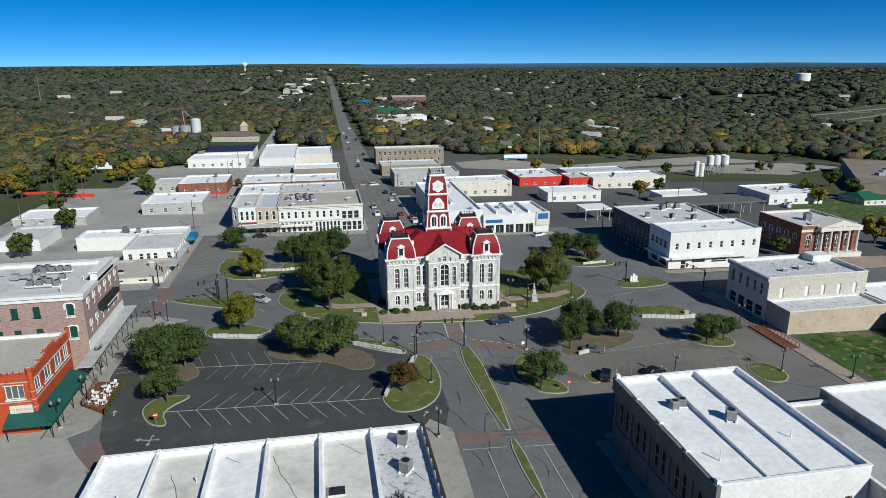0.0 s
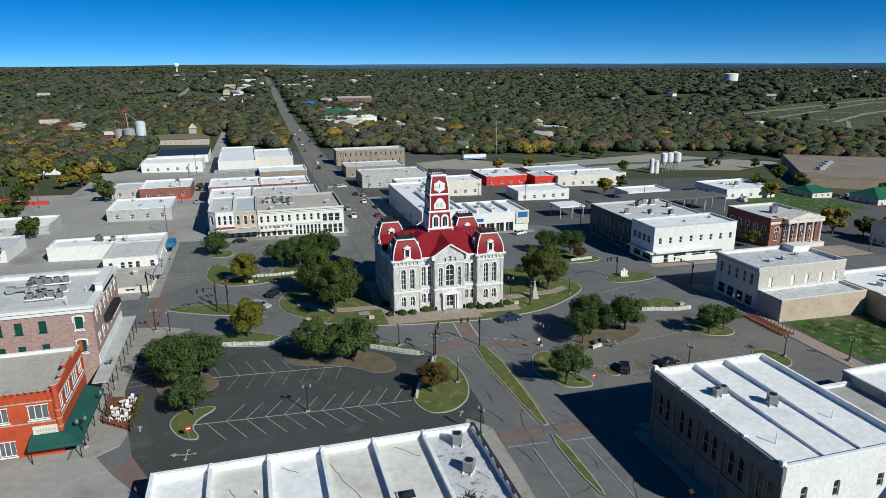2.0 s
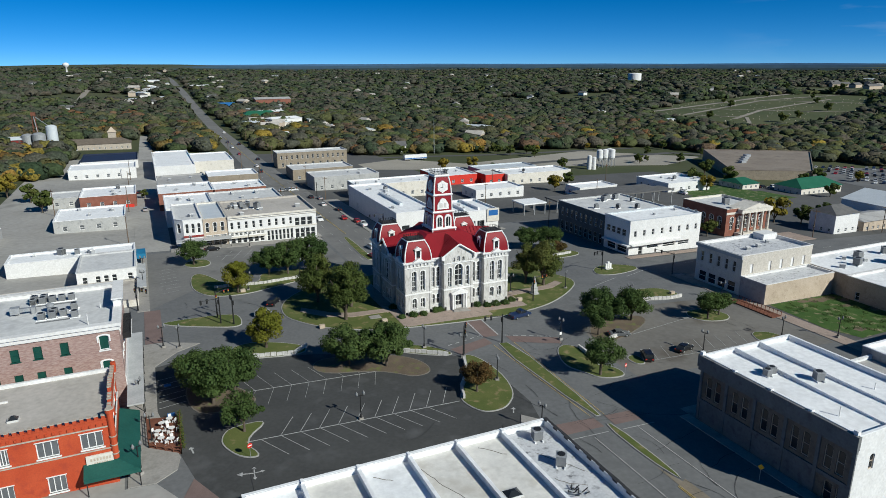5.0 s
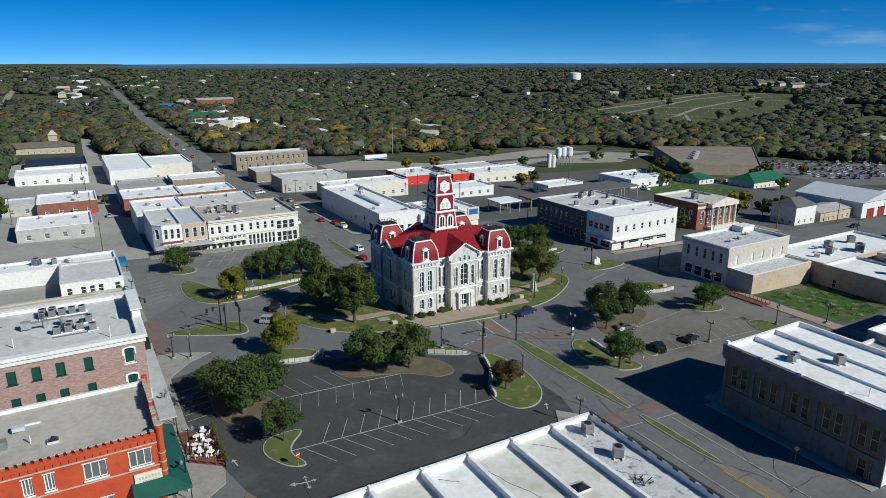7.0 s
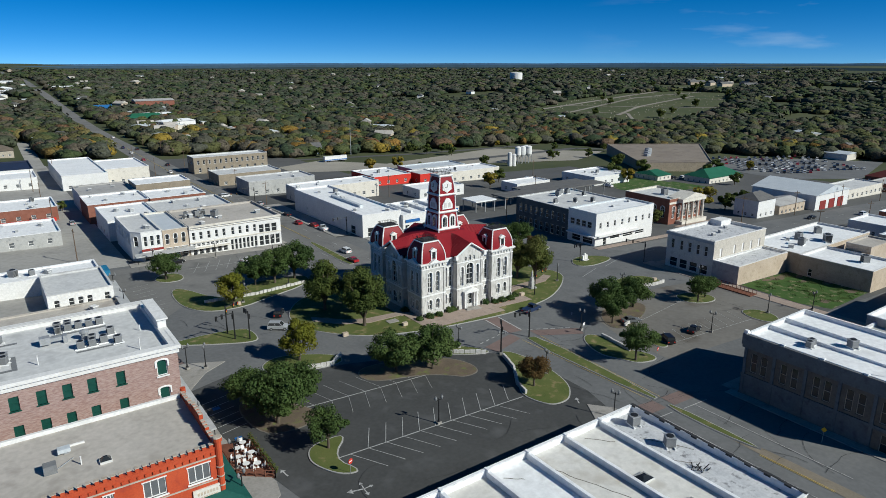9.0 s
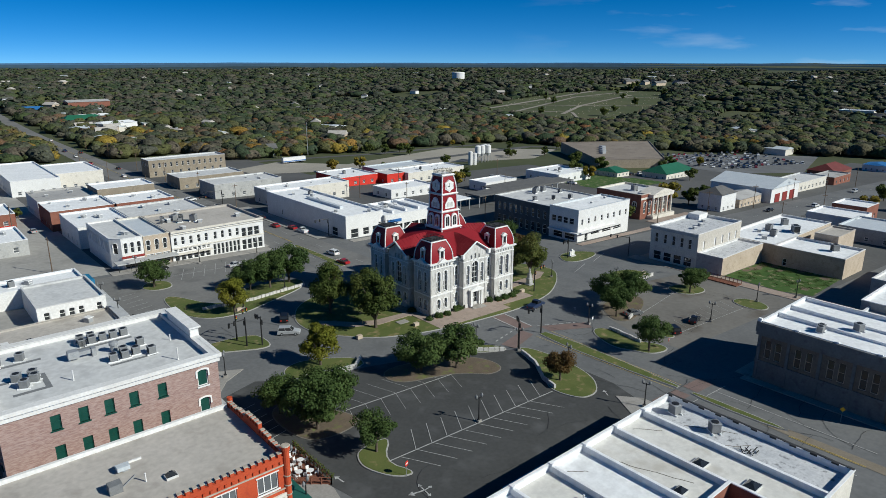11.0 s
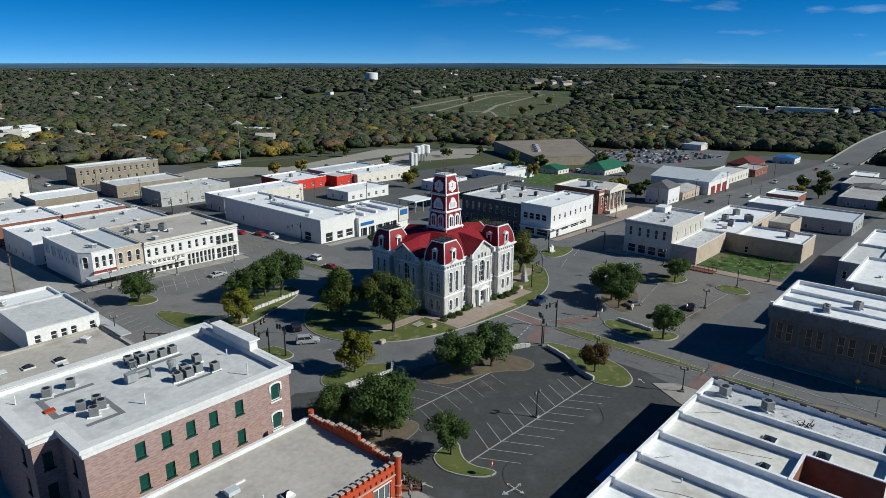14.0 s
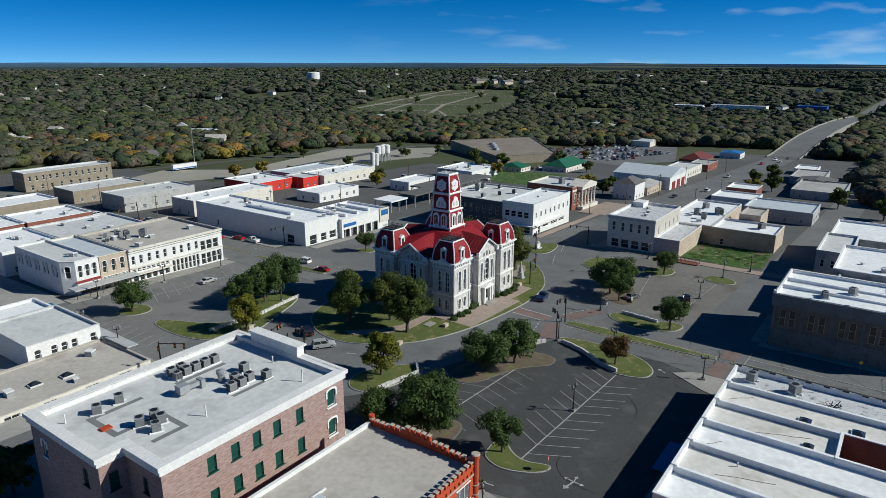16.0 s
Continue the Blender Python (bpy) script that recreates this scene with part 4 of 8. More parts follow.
for i in range(41):
    x = -79.8 + i * 0.85
    mr = part("merlon", boxes((x, x + 0.45, 101.75, 102.2, 11.5, 12.1)), "red_brick")
    mc = part("cap", boxes((x - 0.04, x + 0.49, 101.7, 102.25, 12.1, 12.2)), "tan_stone", mr)
    dn = part("corbel", boxes((x + 0.1, x + 0.35, 101.62, 101.79, 10.7, 11.05)), "red_brick")
    local(B, mr, dn)
    mc.data.transform(B.matrix_basis.inverted())
for i in range(19):
    y = 102.3 + i * 0.85
    lift = 0.9 if 6 < i < 12 else 0.3 if 3 < i < 15 else 0.0
    mr = part("merlon", boxes((-46.0, -45.52, y, y + 0.45, 11.5 + lift, 12.1 + lift)), "red_brick")
    mc = part("cap", boxes((-46.05, -45.47, y - 0.04, y + 0.49, 12.1 + lift, 12.2 + lift)), "tan_stone", mr)
    local(B, mr)
    mc.data.transform(B.matrix_basis.inverted())
    if lift:
        box(bm, -46.0, -45.53, y, y + 0.85, 11.3, 11.5 + lift)
local(B, part("raised_parapet", bm, "red_brick"))
for levels_, n_, y_ in (([(0.42, 5.5), (0.42, 12.4), (0.55, 12.4), (0.55, 12.9)], 12, 101.8), ([(0.35, 11.0), (0.4, 12.6)], 10, 118.1)):
    bm = bmesh.new()
    tube(bm, levels_, n_, -45.6, y_)
    local(B, part("corner_turret", bm, "red_brick"))
local(B, part("north_parapet", boxes((-80, -46.1, 117.9, 118.35, 11.2, 11.75)), "white_wall"))
for z in (6.2, 7.5, 8.8):
    tube(caps, [(0.48, z), (0.5, z + 0.15)], 12, -45.6, 101.8)
tube(caps, [(0.58, 12.9), (0.5, 13.0)], 12, -45.6, 101.8)
for z in (10.35, 7.1):
    box(caps, -80, -45.55, 101.68, 101.85, z, z + 0.16)
    box(caps, -45.75, -45.5, 101.7, 118.3, z, z + 0.16)
local(B, part("stone_coping", caps, "tan_stone"))
local(B, part("sign_board", boxes((-49.2, -45.9, 101.55, 101.75, 5.0, 6.6)), "cream_wall", label="pale faded sign board"), part("lettering", boxes(*[(-48.7 + k * 0.38, -48.47 + k * 0.38, 101.53, 101.549, 5.75, 6.15) for k in range(7)], *[(-48.3 + k * 0.3, -48.1 + k * 0.3, 101.53, 101.549, 5.3, 5.52) for k in range(7)]), "tan_brick", label="faded brown lettering bars"))
bm = bmesh.new()
AW = [(-49.6, 101.7, 5.4), (-45.5, 101.7, 5.4), (-45.5, 116.5, 5.4), (-42.7, 116.5, 4.4), (-42.7, 99.3, 4.4), (-49.6, 99.3, 4.4)]
vt = [bm.verts.new(p) for p in AW]
vb = [bm.verts.new((x, y, z - 0.45)) for x, y, z in AW]
bm.faces.new((vt[1], vt[4], vt[3], vt[2]))
bm.faces.new((vt[0], vt[5], vt[4], vt[1]))
for i, j in ((3, 4), (4, 5), (5, 0), (2, 3)):
    bm.faces.new((vt[i], vt[j], vb[j], vb[i]))
local(B, part("awning", bm, "green_metal", label="dark green sloping metal awning"))
for x, y in ((-42.9, 99.5), (-42.9, 104), (-42.9, 108.5), (-42.9, 113), (-49.3, 99.5)):
    bm = bmesh.new()
    rod(bm, (x, y, ground_z(x, y)), (x, y, 4.3), 0.07)
    local(B, part("awning_post", bm, "black_metal"))

# white-roofed row with party walls
C = building("single-storey row with a white roof and low party walls", 0, 0, 0, 0, 5.4, "cream_wall", "white_roof", 0.9, outline=[(-31.2, 58), (-9.4, 58), (-9.4, 67.3), (-2.2, 67.3), (-2.2, 58), (12.6, 58), (12.6, 85.0), (-31.2, 85.0)], ops={6: even(1, 43, 14, 2.2, 1.0, 3.6), 5: even(3, 25, 4, 1.2, 1.0, 3.4)}, win={"all": dict(bars=(2, 1))}, wall_mats={1: "dark_brick", 2: "dark_brick", 3: "dark_brick"})
for i, x in enumerate((-23.9, -16.5, -9.4, -2.2, 5.0)):
    y0 = 67.7 if x in (-9.4, -2.2) else 58.3
    bm = boxes((x - 0.18, x + 0.18, y0, 84.7, 5.3, 6.25), (x - 0.25, x + 0.25, y0, 84.7, 6.25, 6.33), (x - 0.18, x + 0.18, 84.2, 85.0, 6.2, 6.55))
    local(C, part("party_wall", bm, "white_roof"))
for x0, x1, m_ in ((-23.7, -16.7, "beige_roof"), (-9.2, -2.4, "beige_roof"), (-1.8, 4.8, "beige_roof")):
    local(C, part("roof_bay", boxes((x0, x1, 67.8 if x0 == -9.2 else 58.4, 84.5, 5.38, 5.41)), m_))
local(C, part("torn_edge", boxes(*[(12.3 + 0.12 * math.sin(k * 2.1), 12.76, 58 + k * 0.9, 58.9 + k * 0.9, 6.2, 6.47 + 0.04 * math.sin(k * 5.3)) for k in range(30)]), "tar", label="dark torn roofing felt along the parapet"))
local(C, part("worn_patch", boxes((5.3, 12.2, 58.4, 84.5, 5.404, 5.42)), "worn_roof"))
rk = random.Random(3)
for x_, y_, dx, dy, n_ in ((-8.6, 82.0, 0.35, -1.0, 13), (0.5, 83.4, 0.5, -0.5, 6), (-21.5, 80.0, 0.3, -0.9, 8), (7.2, 79.0, 0.5, -1.0, 7), (6.4, 73.0, 0.6, -0.6, 6), (-15.0, 83.0, 0.5, -0.4, 5)):
    bm = bmesh.new()
    for k in range(n_):
        nx2, ny2 = x_ + dx * rk.uniform(0.4, 1.3), y_ + dy * rk.uniform(0.6, 1.2)
        rod(bm, (x_, y_, 5.42), (nx2, ny2, 5.42), 0.05, n=4)
        x_, y_ = nx2, ny2
    local(C, part("crack", bm, "dirty_kerb", label="dark crack across the roof coating"))
local(C, part("awning", boxes((-22, -14, 85.1, 88, 3.4, 3.55)), "blue_awning"))

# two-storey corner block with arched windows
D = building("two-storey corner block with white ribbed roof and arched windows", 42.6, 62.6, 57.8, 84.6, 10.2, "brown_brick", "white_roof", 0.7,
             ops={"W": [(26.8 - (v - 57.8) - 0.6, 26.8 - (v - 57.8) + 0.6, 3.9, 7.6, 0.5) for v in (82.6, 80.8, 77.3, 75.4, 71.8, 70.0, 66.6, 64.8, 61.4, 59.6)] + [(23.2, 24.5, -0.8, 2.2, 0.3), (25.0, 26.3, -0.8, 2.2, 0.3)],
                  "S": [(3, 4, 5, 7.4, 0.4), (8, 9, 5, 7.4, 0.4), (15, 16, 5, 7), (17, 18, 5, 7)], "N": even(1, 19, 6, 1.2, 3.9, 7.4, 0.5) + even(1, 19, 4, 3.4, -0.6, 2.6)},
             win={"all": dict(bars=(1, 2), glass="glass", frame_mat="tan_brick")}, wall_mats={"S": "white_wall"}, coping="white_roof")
for r in ((42.25, 42.62, 57.6, 84.9, 8.3, 8.9), (42.05, 42.62, 57.5, 85.0, 8.9, 10.9), (42.4, 42.62, 57.8, 84.6, 2.7, 3.3), (42.62, 62.6, 84.6, 84.95, 8.5, 10.9), (42.62, 62.6, 84.6, 84.85, 2.7, 3.3)):
    local(D, part("cornice", boxes(r), "dark_render", label="dark grey metal cornice"))
local(D, part("lower_wall", boxes((42.48, 42.6, 62.6, 84.6, -1.6, 2.7), (42.48, 42.6, 57.8, 59.2, -1.6, 2.7)), "dark_render"))
for y in (57.9, 62.9, 68.2, 73.6, 79.0, 84.2):
    local(D, part("pilaster", boxes((42.36, 42.6, y - 0.25, y + 0.25, -1.6, 8.3)), "dark_render"))
for x in (49.6, 55.3):
    bm = bmesh.new()
    v = box(bm, x - 0.16, x + 0.16, 58.2, 84.2, 10.1, 11.0)
    v[4].co.z = v[5].co.z = 10.5
    local(D, part("party_wall", bm, "white_roof"))
for i in range(5):
    local(D, part("finial", boxes((42.3, 42.9, 57.9 + i * 6.6, 58.5 + i * 6.6, 10.8, 11.5 if i in (0, 4) else 11.2)), "white_roof"))
building("low flat-roofed rear building with white parapets", 62.7, 95, 50, 75.5, 8.6, "grey_wall", "grey_roof", 0.5, coping="white_roof")
building("white-roofed two-storey block beside a side street", 71.5, 97, 56, 77, 9.6, "grey_wall", "white_roof", 0.6, coping="white_roof")

# stone block with a painted white roof, and its lean-to
E1 = building("two-storey rubble stone block with worn white roof", 101.2, 127.5, 129.0, 144.6, 7.6, "pale_rubble", "worn_roof", 0.8,
              ops={"W": [(144.6 - v - 0.55, 144.6 - v + 0.55, 3.4, 6.4, 0.2) for v in (142.6, 139.6, 136.8, 134.1, 131.5)] + even(1, 14.5, 4, 2.6, -2, 0.8), "S": [(u - 0.55, u + 0.55, 3.2, 5.8) for u in (3.6, 10.3, 14.6, 18.9, 23.2)]},
              win={"W": dict(), "S": dict(glass="white_wall", bars=(1, 1), frame_mat="white_wall")}, coping="white_wall", wall_mats={"W": "cream_wall"})
local(E1, part("roof_bulkhead", boxes((121.5, 126.9, 140.2, 144.0, 7.5, 9.3)), "white_wall", label="white rendered roof bulkhead"))
local(E1, part("cornice", boxes((100.7, 101.2, 128.8, 144.8, 7.5, 8.4)), "grey_awning"))
building("single-storey tan brick lean-to with a worn white roof", 101.2, 126.4, 121.0, 128.95, 2.5, "tan_brick", "worn_roof", 0.5, coping="white_wall", wall_mats={"W": "grey_wall"})
building("low pale roofed shops with cooling units", 127.6, 172, 118.0, 135.0, 2.3, "tan_brick", "white_roof", 0.6, coping="white_wall")
building("low tan rear shop", 127.0, 143.0, 98.0, 117.9, 2.3, "tan_brick", "white_roof", 0.6, ops={"W": [(3, 4.2, -2.8, -0.6)]}, coping="white_wall")
building("small tan brick tower block on a roof", 144, 158, 106, 113, 4.6, "tan_brick", "tan_roof", 0.4)
building("two-storey stone block with white parapets", 100.3, 124, 75.2, 83.6, 6.3, "grey_wall", "pale_roof", 0.6, ops={"W": even(0.5, 8, 3, 1.0, 2.2, 4.4)}, coping="white_wall")
building("white-roofed block behind the side street", 124.2, 150, 62, 83, 5.4, "grey_wall", "white_roof", 0.6)

# white two-storey shop block
F = building("two-storey white block with small upper windows", 100.0, 129.6, 171.8, 184.5, 7.9, "white_wall", "white_roof", 0.5,
             ops={"S": [(u - 100.0 - 0.5, u - 100.0 + 0.5, 3.0, 5.0) for u in (102.3, 105.9, 109.5, 113.2, 116.8, 120.4, 124.0, 127.6)] + [(4, 5.6, -3, -0.4), (7.5, 12, -1.4, 0.0), (14, 19, -1.6, -0.2), (20.5, 25.0, -1.6, -0.2)],
                  "W": [(1.0, 3.0, 3.0, 5.2), (3.6, 5.6, 3.0, 5.2), (6.2, 8.2, 3.0, 5.2), (8.8, 10.8, 3.0, 5.2), (2, 6, -2.4, 0), (7, 11.5, -2.4, 0)]},
             win={"all": dict(bars=(1, 2), glass="glass")}, coping="metal_roof")
local(F, part("canopy", boxes((100.2, 121, 170.4, 171.8, 0.35, 0.75), (98.6, 100, 171, 184, 0.2, 0.6)), "white_wall"))
F2 = building("long two-storey block with tall side windows", 100.2, 128.5, 184.6, 212, 7.3, "grey_wall", "pale_roof", 0.4, wall_mats={"W": "slate_paint"}, ops={"W": even(1, 26.5, 9, 1.3, 2.6, 5.6) + even(1, 26.5, 9, 1.6, -2.6, 0.8)}, coping="pale_roof")

# brick hall with a columned front
G = building("dark red brick hall with a pale stone portico", 150.8, 171.0, 180.5, 202.0, 5.0, "dark_brick", "pale_roof", 0.7, ops={"S": even(1, 19, 5, 1.6, -2.2, 2.6, 0.8), "W": even(1, 20.5, 5, 1.8, -2.0, 2.6, 0.9), "E": even(1, 20.5, 5, 1.8, -2.0, 2.6, 0.9)}, win={"all": dict(bars=(2, 3), hood=0.2)}, coping="cream_wall")
bm = boxes((156, 171.2, 178.3, 180.5, 4.0, 5.4), (155.5, 171.5, 177.5, 180.5, -5.6, -3.2), (150.6, 171.2, 180.3, 180.5, 3.6, 4.4))
q = [bm.verts.new(p) for p in ((155.8, 178.1, 5.4), (171.4, 178.1, 5.4), (163.6, 178.1, 7.4), (155.8, 185, 5.4), (171.4, 185, 5.4), (163.6, 185, 7.4))]
for f in ((0, 1, 2), (0, 2, 5, 3), (2, 1, 4, 5)):
    bm.faces.new([q[i] for i in f])
local(G, part("portico", bm, "cream_wall"))
for i in range(5):
    bm = bmesh.new()
    tube(bm, [(0.5, -3.2), (0.48, -2.9), (0.4, 3.6), (0.55, 4.0)], 12, 157 + i * 3.3, 178.9)
    local(G, part("column", bm, "cream_wall", smooth=True))

# north row
N1 = building("long two-storey pale shopfront row with tall upper windows", -15.4, 13.8, 231.2, 258, 8.0, "white_wall", "tan_roof", 0.6,
              ops={"S": [(u + 15.4 - 0.5, u + 15.4 + 0.5, 4.2, 6.6, 0.3) for u in (-14.2, -12.0, -9.6, -7.2, -4.9, -2.1, 0.2, 2.6, 5.0)] + [(21.8, 23.4, 3.4, 6.2), (23.8, 25.6, 3.4, 6.2), (26.0, 27.8, 3.4, 6.2)] + even(0.4, 11.6, 8, 1.1, 2.0, 3.0) + even(0.4, 11.6, 6, 1.4, -0.6, 1.4) + even(12.2, 21.2, 7, 0.95, -0.8, 2.7) + even(21.6, 28.8, 4, 1.5, -0.9, 2.4),
                   "E": even(2, 25, 8, 1.1, 3.6, 6.2, 0.3)}, win={"all": dict(bars=(1, 2), glass="glass")}, coping="tan_roof")
local(N1, part("cornice", boxes((-15.4, 13.9, 230.8, 231.2, 8.1, 8.75), (-15.4, 13.9, 230.95, 231.2, 7.5, 7.65), (-15.4, 13.9, 231.0, 231.2, 3.2, 3.5), (-15.4, -3.6, 229.8, 231.2, 1.5, 1.75)), "cream_wall"))
N1b = building("narrow two-storey tan shop with arched windows", -23.0, -15.5, 231.6, 259, 8.0, "tan_brick", "metal_roof", 0.5, ops={"S": [(u + 23 - 0.55, u + 23 + 0.55, 4.0, 7.2, 0.5) for u in (-21.8, -19.4, -17.1)] + even(0.3, 7.2, 3, 1.9, 2.2, 2.9) + even(0.3, 7.2, 3, 1.8, -0.4, 1.6)}, win={"all": dict(hood=0.15, bars=(1, 2))}, coping="cream_wall")
N1c = building("corner shop with white upper storey and red shopfront band", 0, 0, 0, 0, 8.2, "white_wall", "pale_roof", 0.5, outline=[(-29.0, 231.8), (-23.05, 231.8), (-23.05, 259.5), (-31.4, 259.5), (-31.4, 234.6)],
               ops={0: [(0.6, 1.6, 4.2, 7.4, 0.4), (2.4, 3.4, 4.2, 7.4, 0.4), (4.2, 5.2, 4.2, 7.4, 0.4), (0.5, 5.5, -0.2, 2.2)], 4: [(1.0, 2.4, 4.2, 7.4, 0.4)], 3: [(u, u + 1.05, 4.2, 7.4, 0.4) for u in (1.2, 3.0, 6.0, 7.8, 10.8, 12.6, 15.6, 17.4, 20.4, 22.2)]}, win={"all": dict(hood=0.14)}, coping="white_wall")
local(N1c, part("red_band", boxes((-29.2, -23.05, 231.55, 231.8, 2.9, 3.5)), "maroon_band"))
cn2 = thing("street_canopy", "flat grey metal canopy over the shop pavement", "canopy", (-24, 230, 0))
local(cn2, part("deck", boxes((-31.6, -14.6, 227.8, 231.5, 2.2, 2.5)), "grey_awning"))
for i in range(6):
    bm = bmesh.new()
    x = -31.2 + i * 3.2
    rod(bm, (x, 228.1, ground_z(x, 228)), (x, 228.1, 2.2), 0.07)
    local(cn2, part("post", bm, "black_metal"))
for lab, x0, x1, y0, y1, z, wm, rm in (
        ("long shop with white roof", -33, -16.5, 264, 290, 6.4, "white_wall", "white_roof"), ("shop with white roof and brick walls", -16.4, 9.5, 262, 288, 6.6, "white_wall", "pale_roof"),
        ("low shop with white roof and tan walls", -34.5, -13, 297, 318, 6.0, "dark_brick", "white_roof"), ("shop with white roof and red brick walls", -12.9, 8, 296, 314, 6.2, "dark_brick", "white_roof"),
        ("tan brick shop with pale parapets", -12.9, 9, 322, 338, 7.6, "drab_brick", "white_roof"), ("pale shop with grey roof", -34, -13, 322, 346, 5.6, "white_wall", "grey_roof"),
        ("large white metal-roofed store", -34, -14, 384, 448, 4.6, "white_wall", "white_roof"), ("white store beside the main road", -13.9, 7, 394, 430, 4.6, "cream_wall", "white_roof"),
        ("pale grey block building with white roof", -69, -46.5, 266.5, 288, 4.6, "grey_wall", "white_roof"), ("red brick shop with white roof", -64, -43, 312, 334, 4.2, "dark_brick", "white_roof"),
        ("grey shop with pale roof", -76, -64.1, 316, 332, 3.8, "grey_wall", "pale_roof"), ("white shop with red brick front", -75, -43, 398, 420, 3.2, "white_wall", "white_roof"),
        ("low dark-roofed warehouse", -72, -42, 436, 472, 2.2, "white_wall", "sign_blue_dark"),
        ("low shop with pale roof", 36, 69, 326, 344, 3.0, "grey_wall", "pale_roof"), ("low tan workshop", 33, 66, 362, 380, 1.6, "drab_brick", "pale_roof"),
        ("white shop beside the main road", 48, 88, 296, 311, 3.0, "cream_wall", "white_roof"),
        ("bright red fronted store with white roof", 100, 122.5, 322, 347, -0.6, "red_wall", "white_roof"), ("red-fronted bay of a long store", 124.5, 136, 316, 330, -0.6, "red_wall", "pale_roof"),
        ("long pale store with white roof", 136.1, 176, 313, 330, -0.8, "cream_wall", "white_roof"), ("grey warehouse with metal roof", 129, 165, 331, 346, -0.4, "grey_wall", "metal_roof"),
        ("white rendered store", 100, 125.5, 279, 294, -0.4, "white_wall", "white_roof"), ("low white office beside a lawn", 201, 229, 264, 288, -2.6, "white_wall", "white_roof"),
        ("small white shop", 150, 172, 268, 280, -1.5, "white_wall", "white_roof"),
        ("low white flat-roofed clinic", 198, 214, 118, 136, 0.0, "white_wall", "white_roof"), ("pale metal-roofed shed", 182, 203, 94, 119, 0.4, "grey_wall", "metal_roof"),
        ("small flat-roofed shop", 221, 235, 122, 135, 0.4, "dark_brick", "white_roof"), ("dark roofed hall", 250, 285, 90, 112, -2.5, "grey_wall", "grey_roof"),
        ("white house-sized shop with pale roof", -98, -86, 214, 232, 5.4, "white_wall", "pale_roof"), ("low shed with white metal roof", -108, -84, 250, 266, 4.2, "grey_wall", "white_roof"),
        ("low pale shop beside the street", 272, 312, 170, 184, -3.0, "cream_wall", "pale_roof"), ("brick shop with flat roof", 318, 342, 168, 180, -4.6, "dark_brick", "grey_roof"), ("long low workshop with grey roof", 300, 332, 104, 120, -4.0, "grey_wall", "grey_roof"), ("small white shop by the road", 342, 360, 112, 124, -5.4, "white_wall", "white_roof"), ("white cottage shop", -128, -112, 398, 414, 3.2, "white_wall", "pale_roof")):
    if rm == "sign_blue_dark":
        M[rm] = mat("dark_blue_roof", (0.02, 0.03, 0.06), (0.03, 0.04, 0.075), 0.6, 0.3, 3, 0.05)
    lab = lab if len(lab.split()) > 3 else lab + " among town blocks"
    gz = ground_z((x0 + x1) / 2, y0)
    n = max(2, int((x1 - x0) / 5))
    wz = gz + 0.9
    building(lab, x0, x1, y0, y1, z - 0.5, wm, rm, 0.5, ops={"S": even(0.8, x1 - x0 - 0.8, n, 1.5, wz, min(wz + 1.7, z - 0.9)), "W": even(1, y1 - y0 - 1, max(2, int((y1 - y0) / 6)), 1.3, wz, min(wz + 1.6, z - 0.9))}, win={"all": dict(bars=(1, 2), glass="grey_glass")})
def roof_vent(x, y, z, s, proto=[None]):
    if proto[0] is None:
        root = thing("roof_vent", "small pale metal vent box on a flat roof", "roof vent", (x, y, z), "roof vents")
        part("box", boxes((-0.5, 0.5, -0.4, 0.4, 0, 0.7)), "grey_metal", root)
        part("hood", boxes((-0.6, 0.6, -0.5, 0.5, 0.7, 0.82)), "white_wall", root)
        proto[0] = root
    else:
        copy_thing(proto[0], Matrix.Translation((x, y, z)) @ Matrix.Rotation(x, 4, "Z") @ Matrix.Scale(s, 4))


for x0, x1, y0, y1, z, n in ((-33, -16.5, 264, 290, 5.9, 4), (-16.4, 9.5, 262, 288, 6.1, 5), (-34.5, -13, 297, 318, 5.5, 4), (-12.9, 8, 296, 314, 5.7, 4), (-34, -13, 322, 346, 5.1, 4), (-69, -46.5, 266.5, 288, 4.1, 3), (-64, -43, 312, 334, 3.7, 4), (36, 69, 326, 344, 2.5, 4), (48, 88, 296, 311, 2.5, 5), (100, 122, 322, 347, -1.1, 4), (137, 175, 313, 330, -1.3, 5), (201, 229, 264, 288, -3.1, 5), (41, 55, 226, 282, 5.4, 6), (57, 80, 225, 242, 3.6, 4), (-15, 13, 232, 257, 8.0, 7), (-30, -23, 236, 258, 8.2, 3), (-75, -44, 213, 221, 5.0, 4), (-87, -45, 178, 192, 2.6, 5), (128, 171, 119, 134, 2.3, 6), (73, 96, 57, 76, 9.6, 4), (103, 126, 131, 143, 7.6, 3), (102, 128, 173, 183, 7.9, 2)):
    rv = random.Random(int(x0 * 7 + y0))
    for i in range(n):
        roof_vent(rv.uniform(x0 + 2, x1 - 2), rv.uniform(y0 + 1.5, y1 - 1.5), z, rv.uniform(0.6, 1.5))
M5 = building("two-storey tan brick hall with rows of narrow windows", 34, 77, 411, 424, 3.6, "drab_brick", "pale_roof", 0.7, ops={"S": even(1, 42, 13, 1.2, 0.2, 2.6, 0.3) + even(1, 42, 9, 1.3, -4.2, -1.8), "W": even(1, 12, 4, 1.2, 0.2, 2.6, 0.3)})
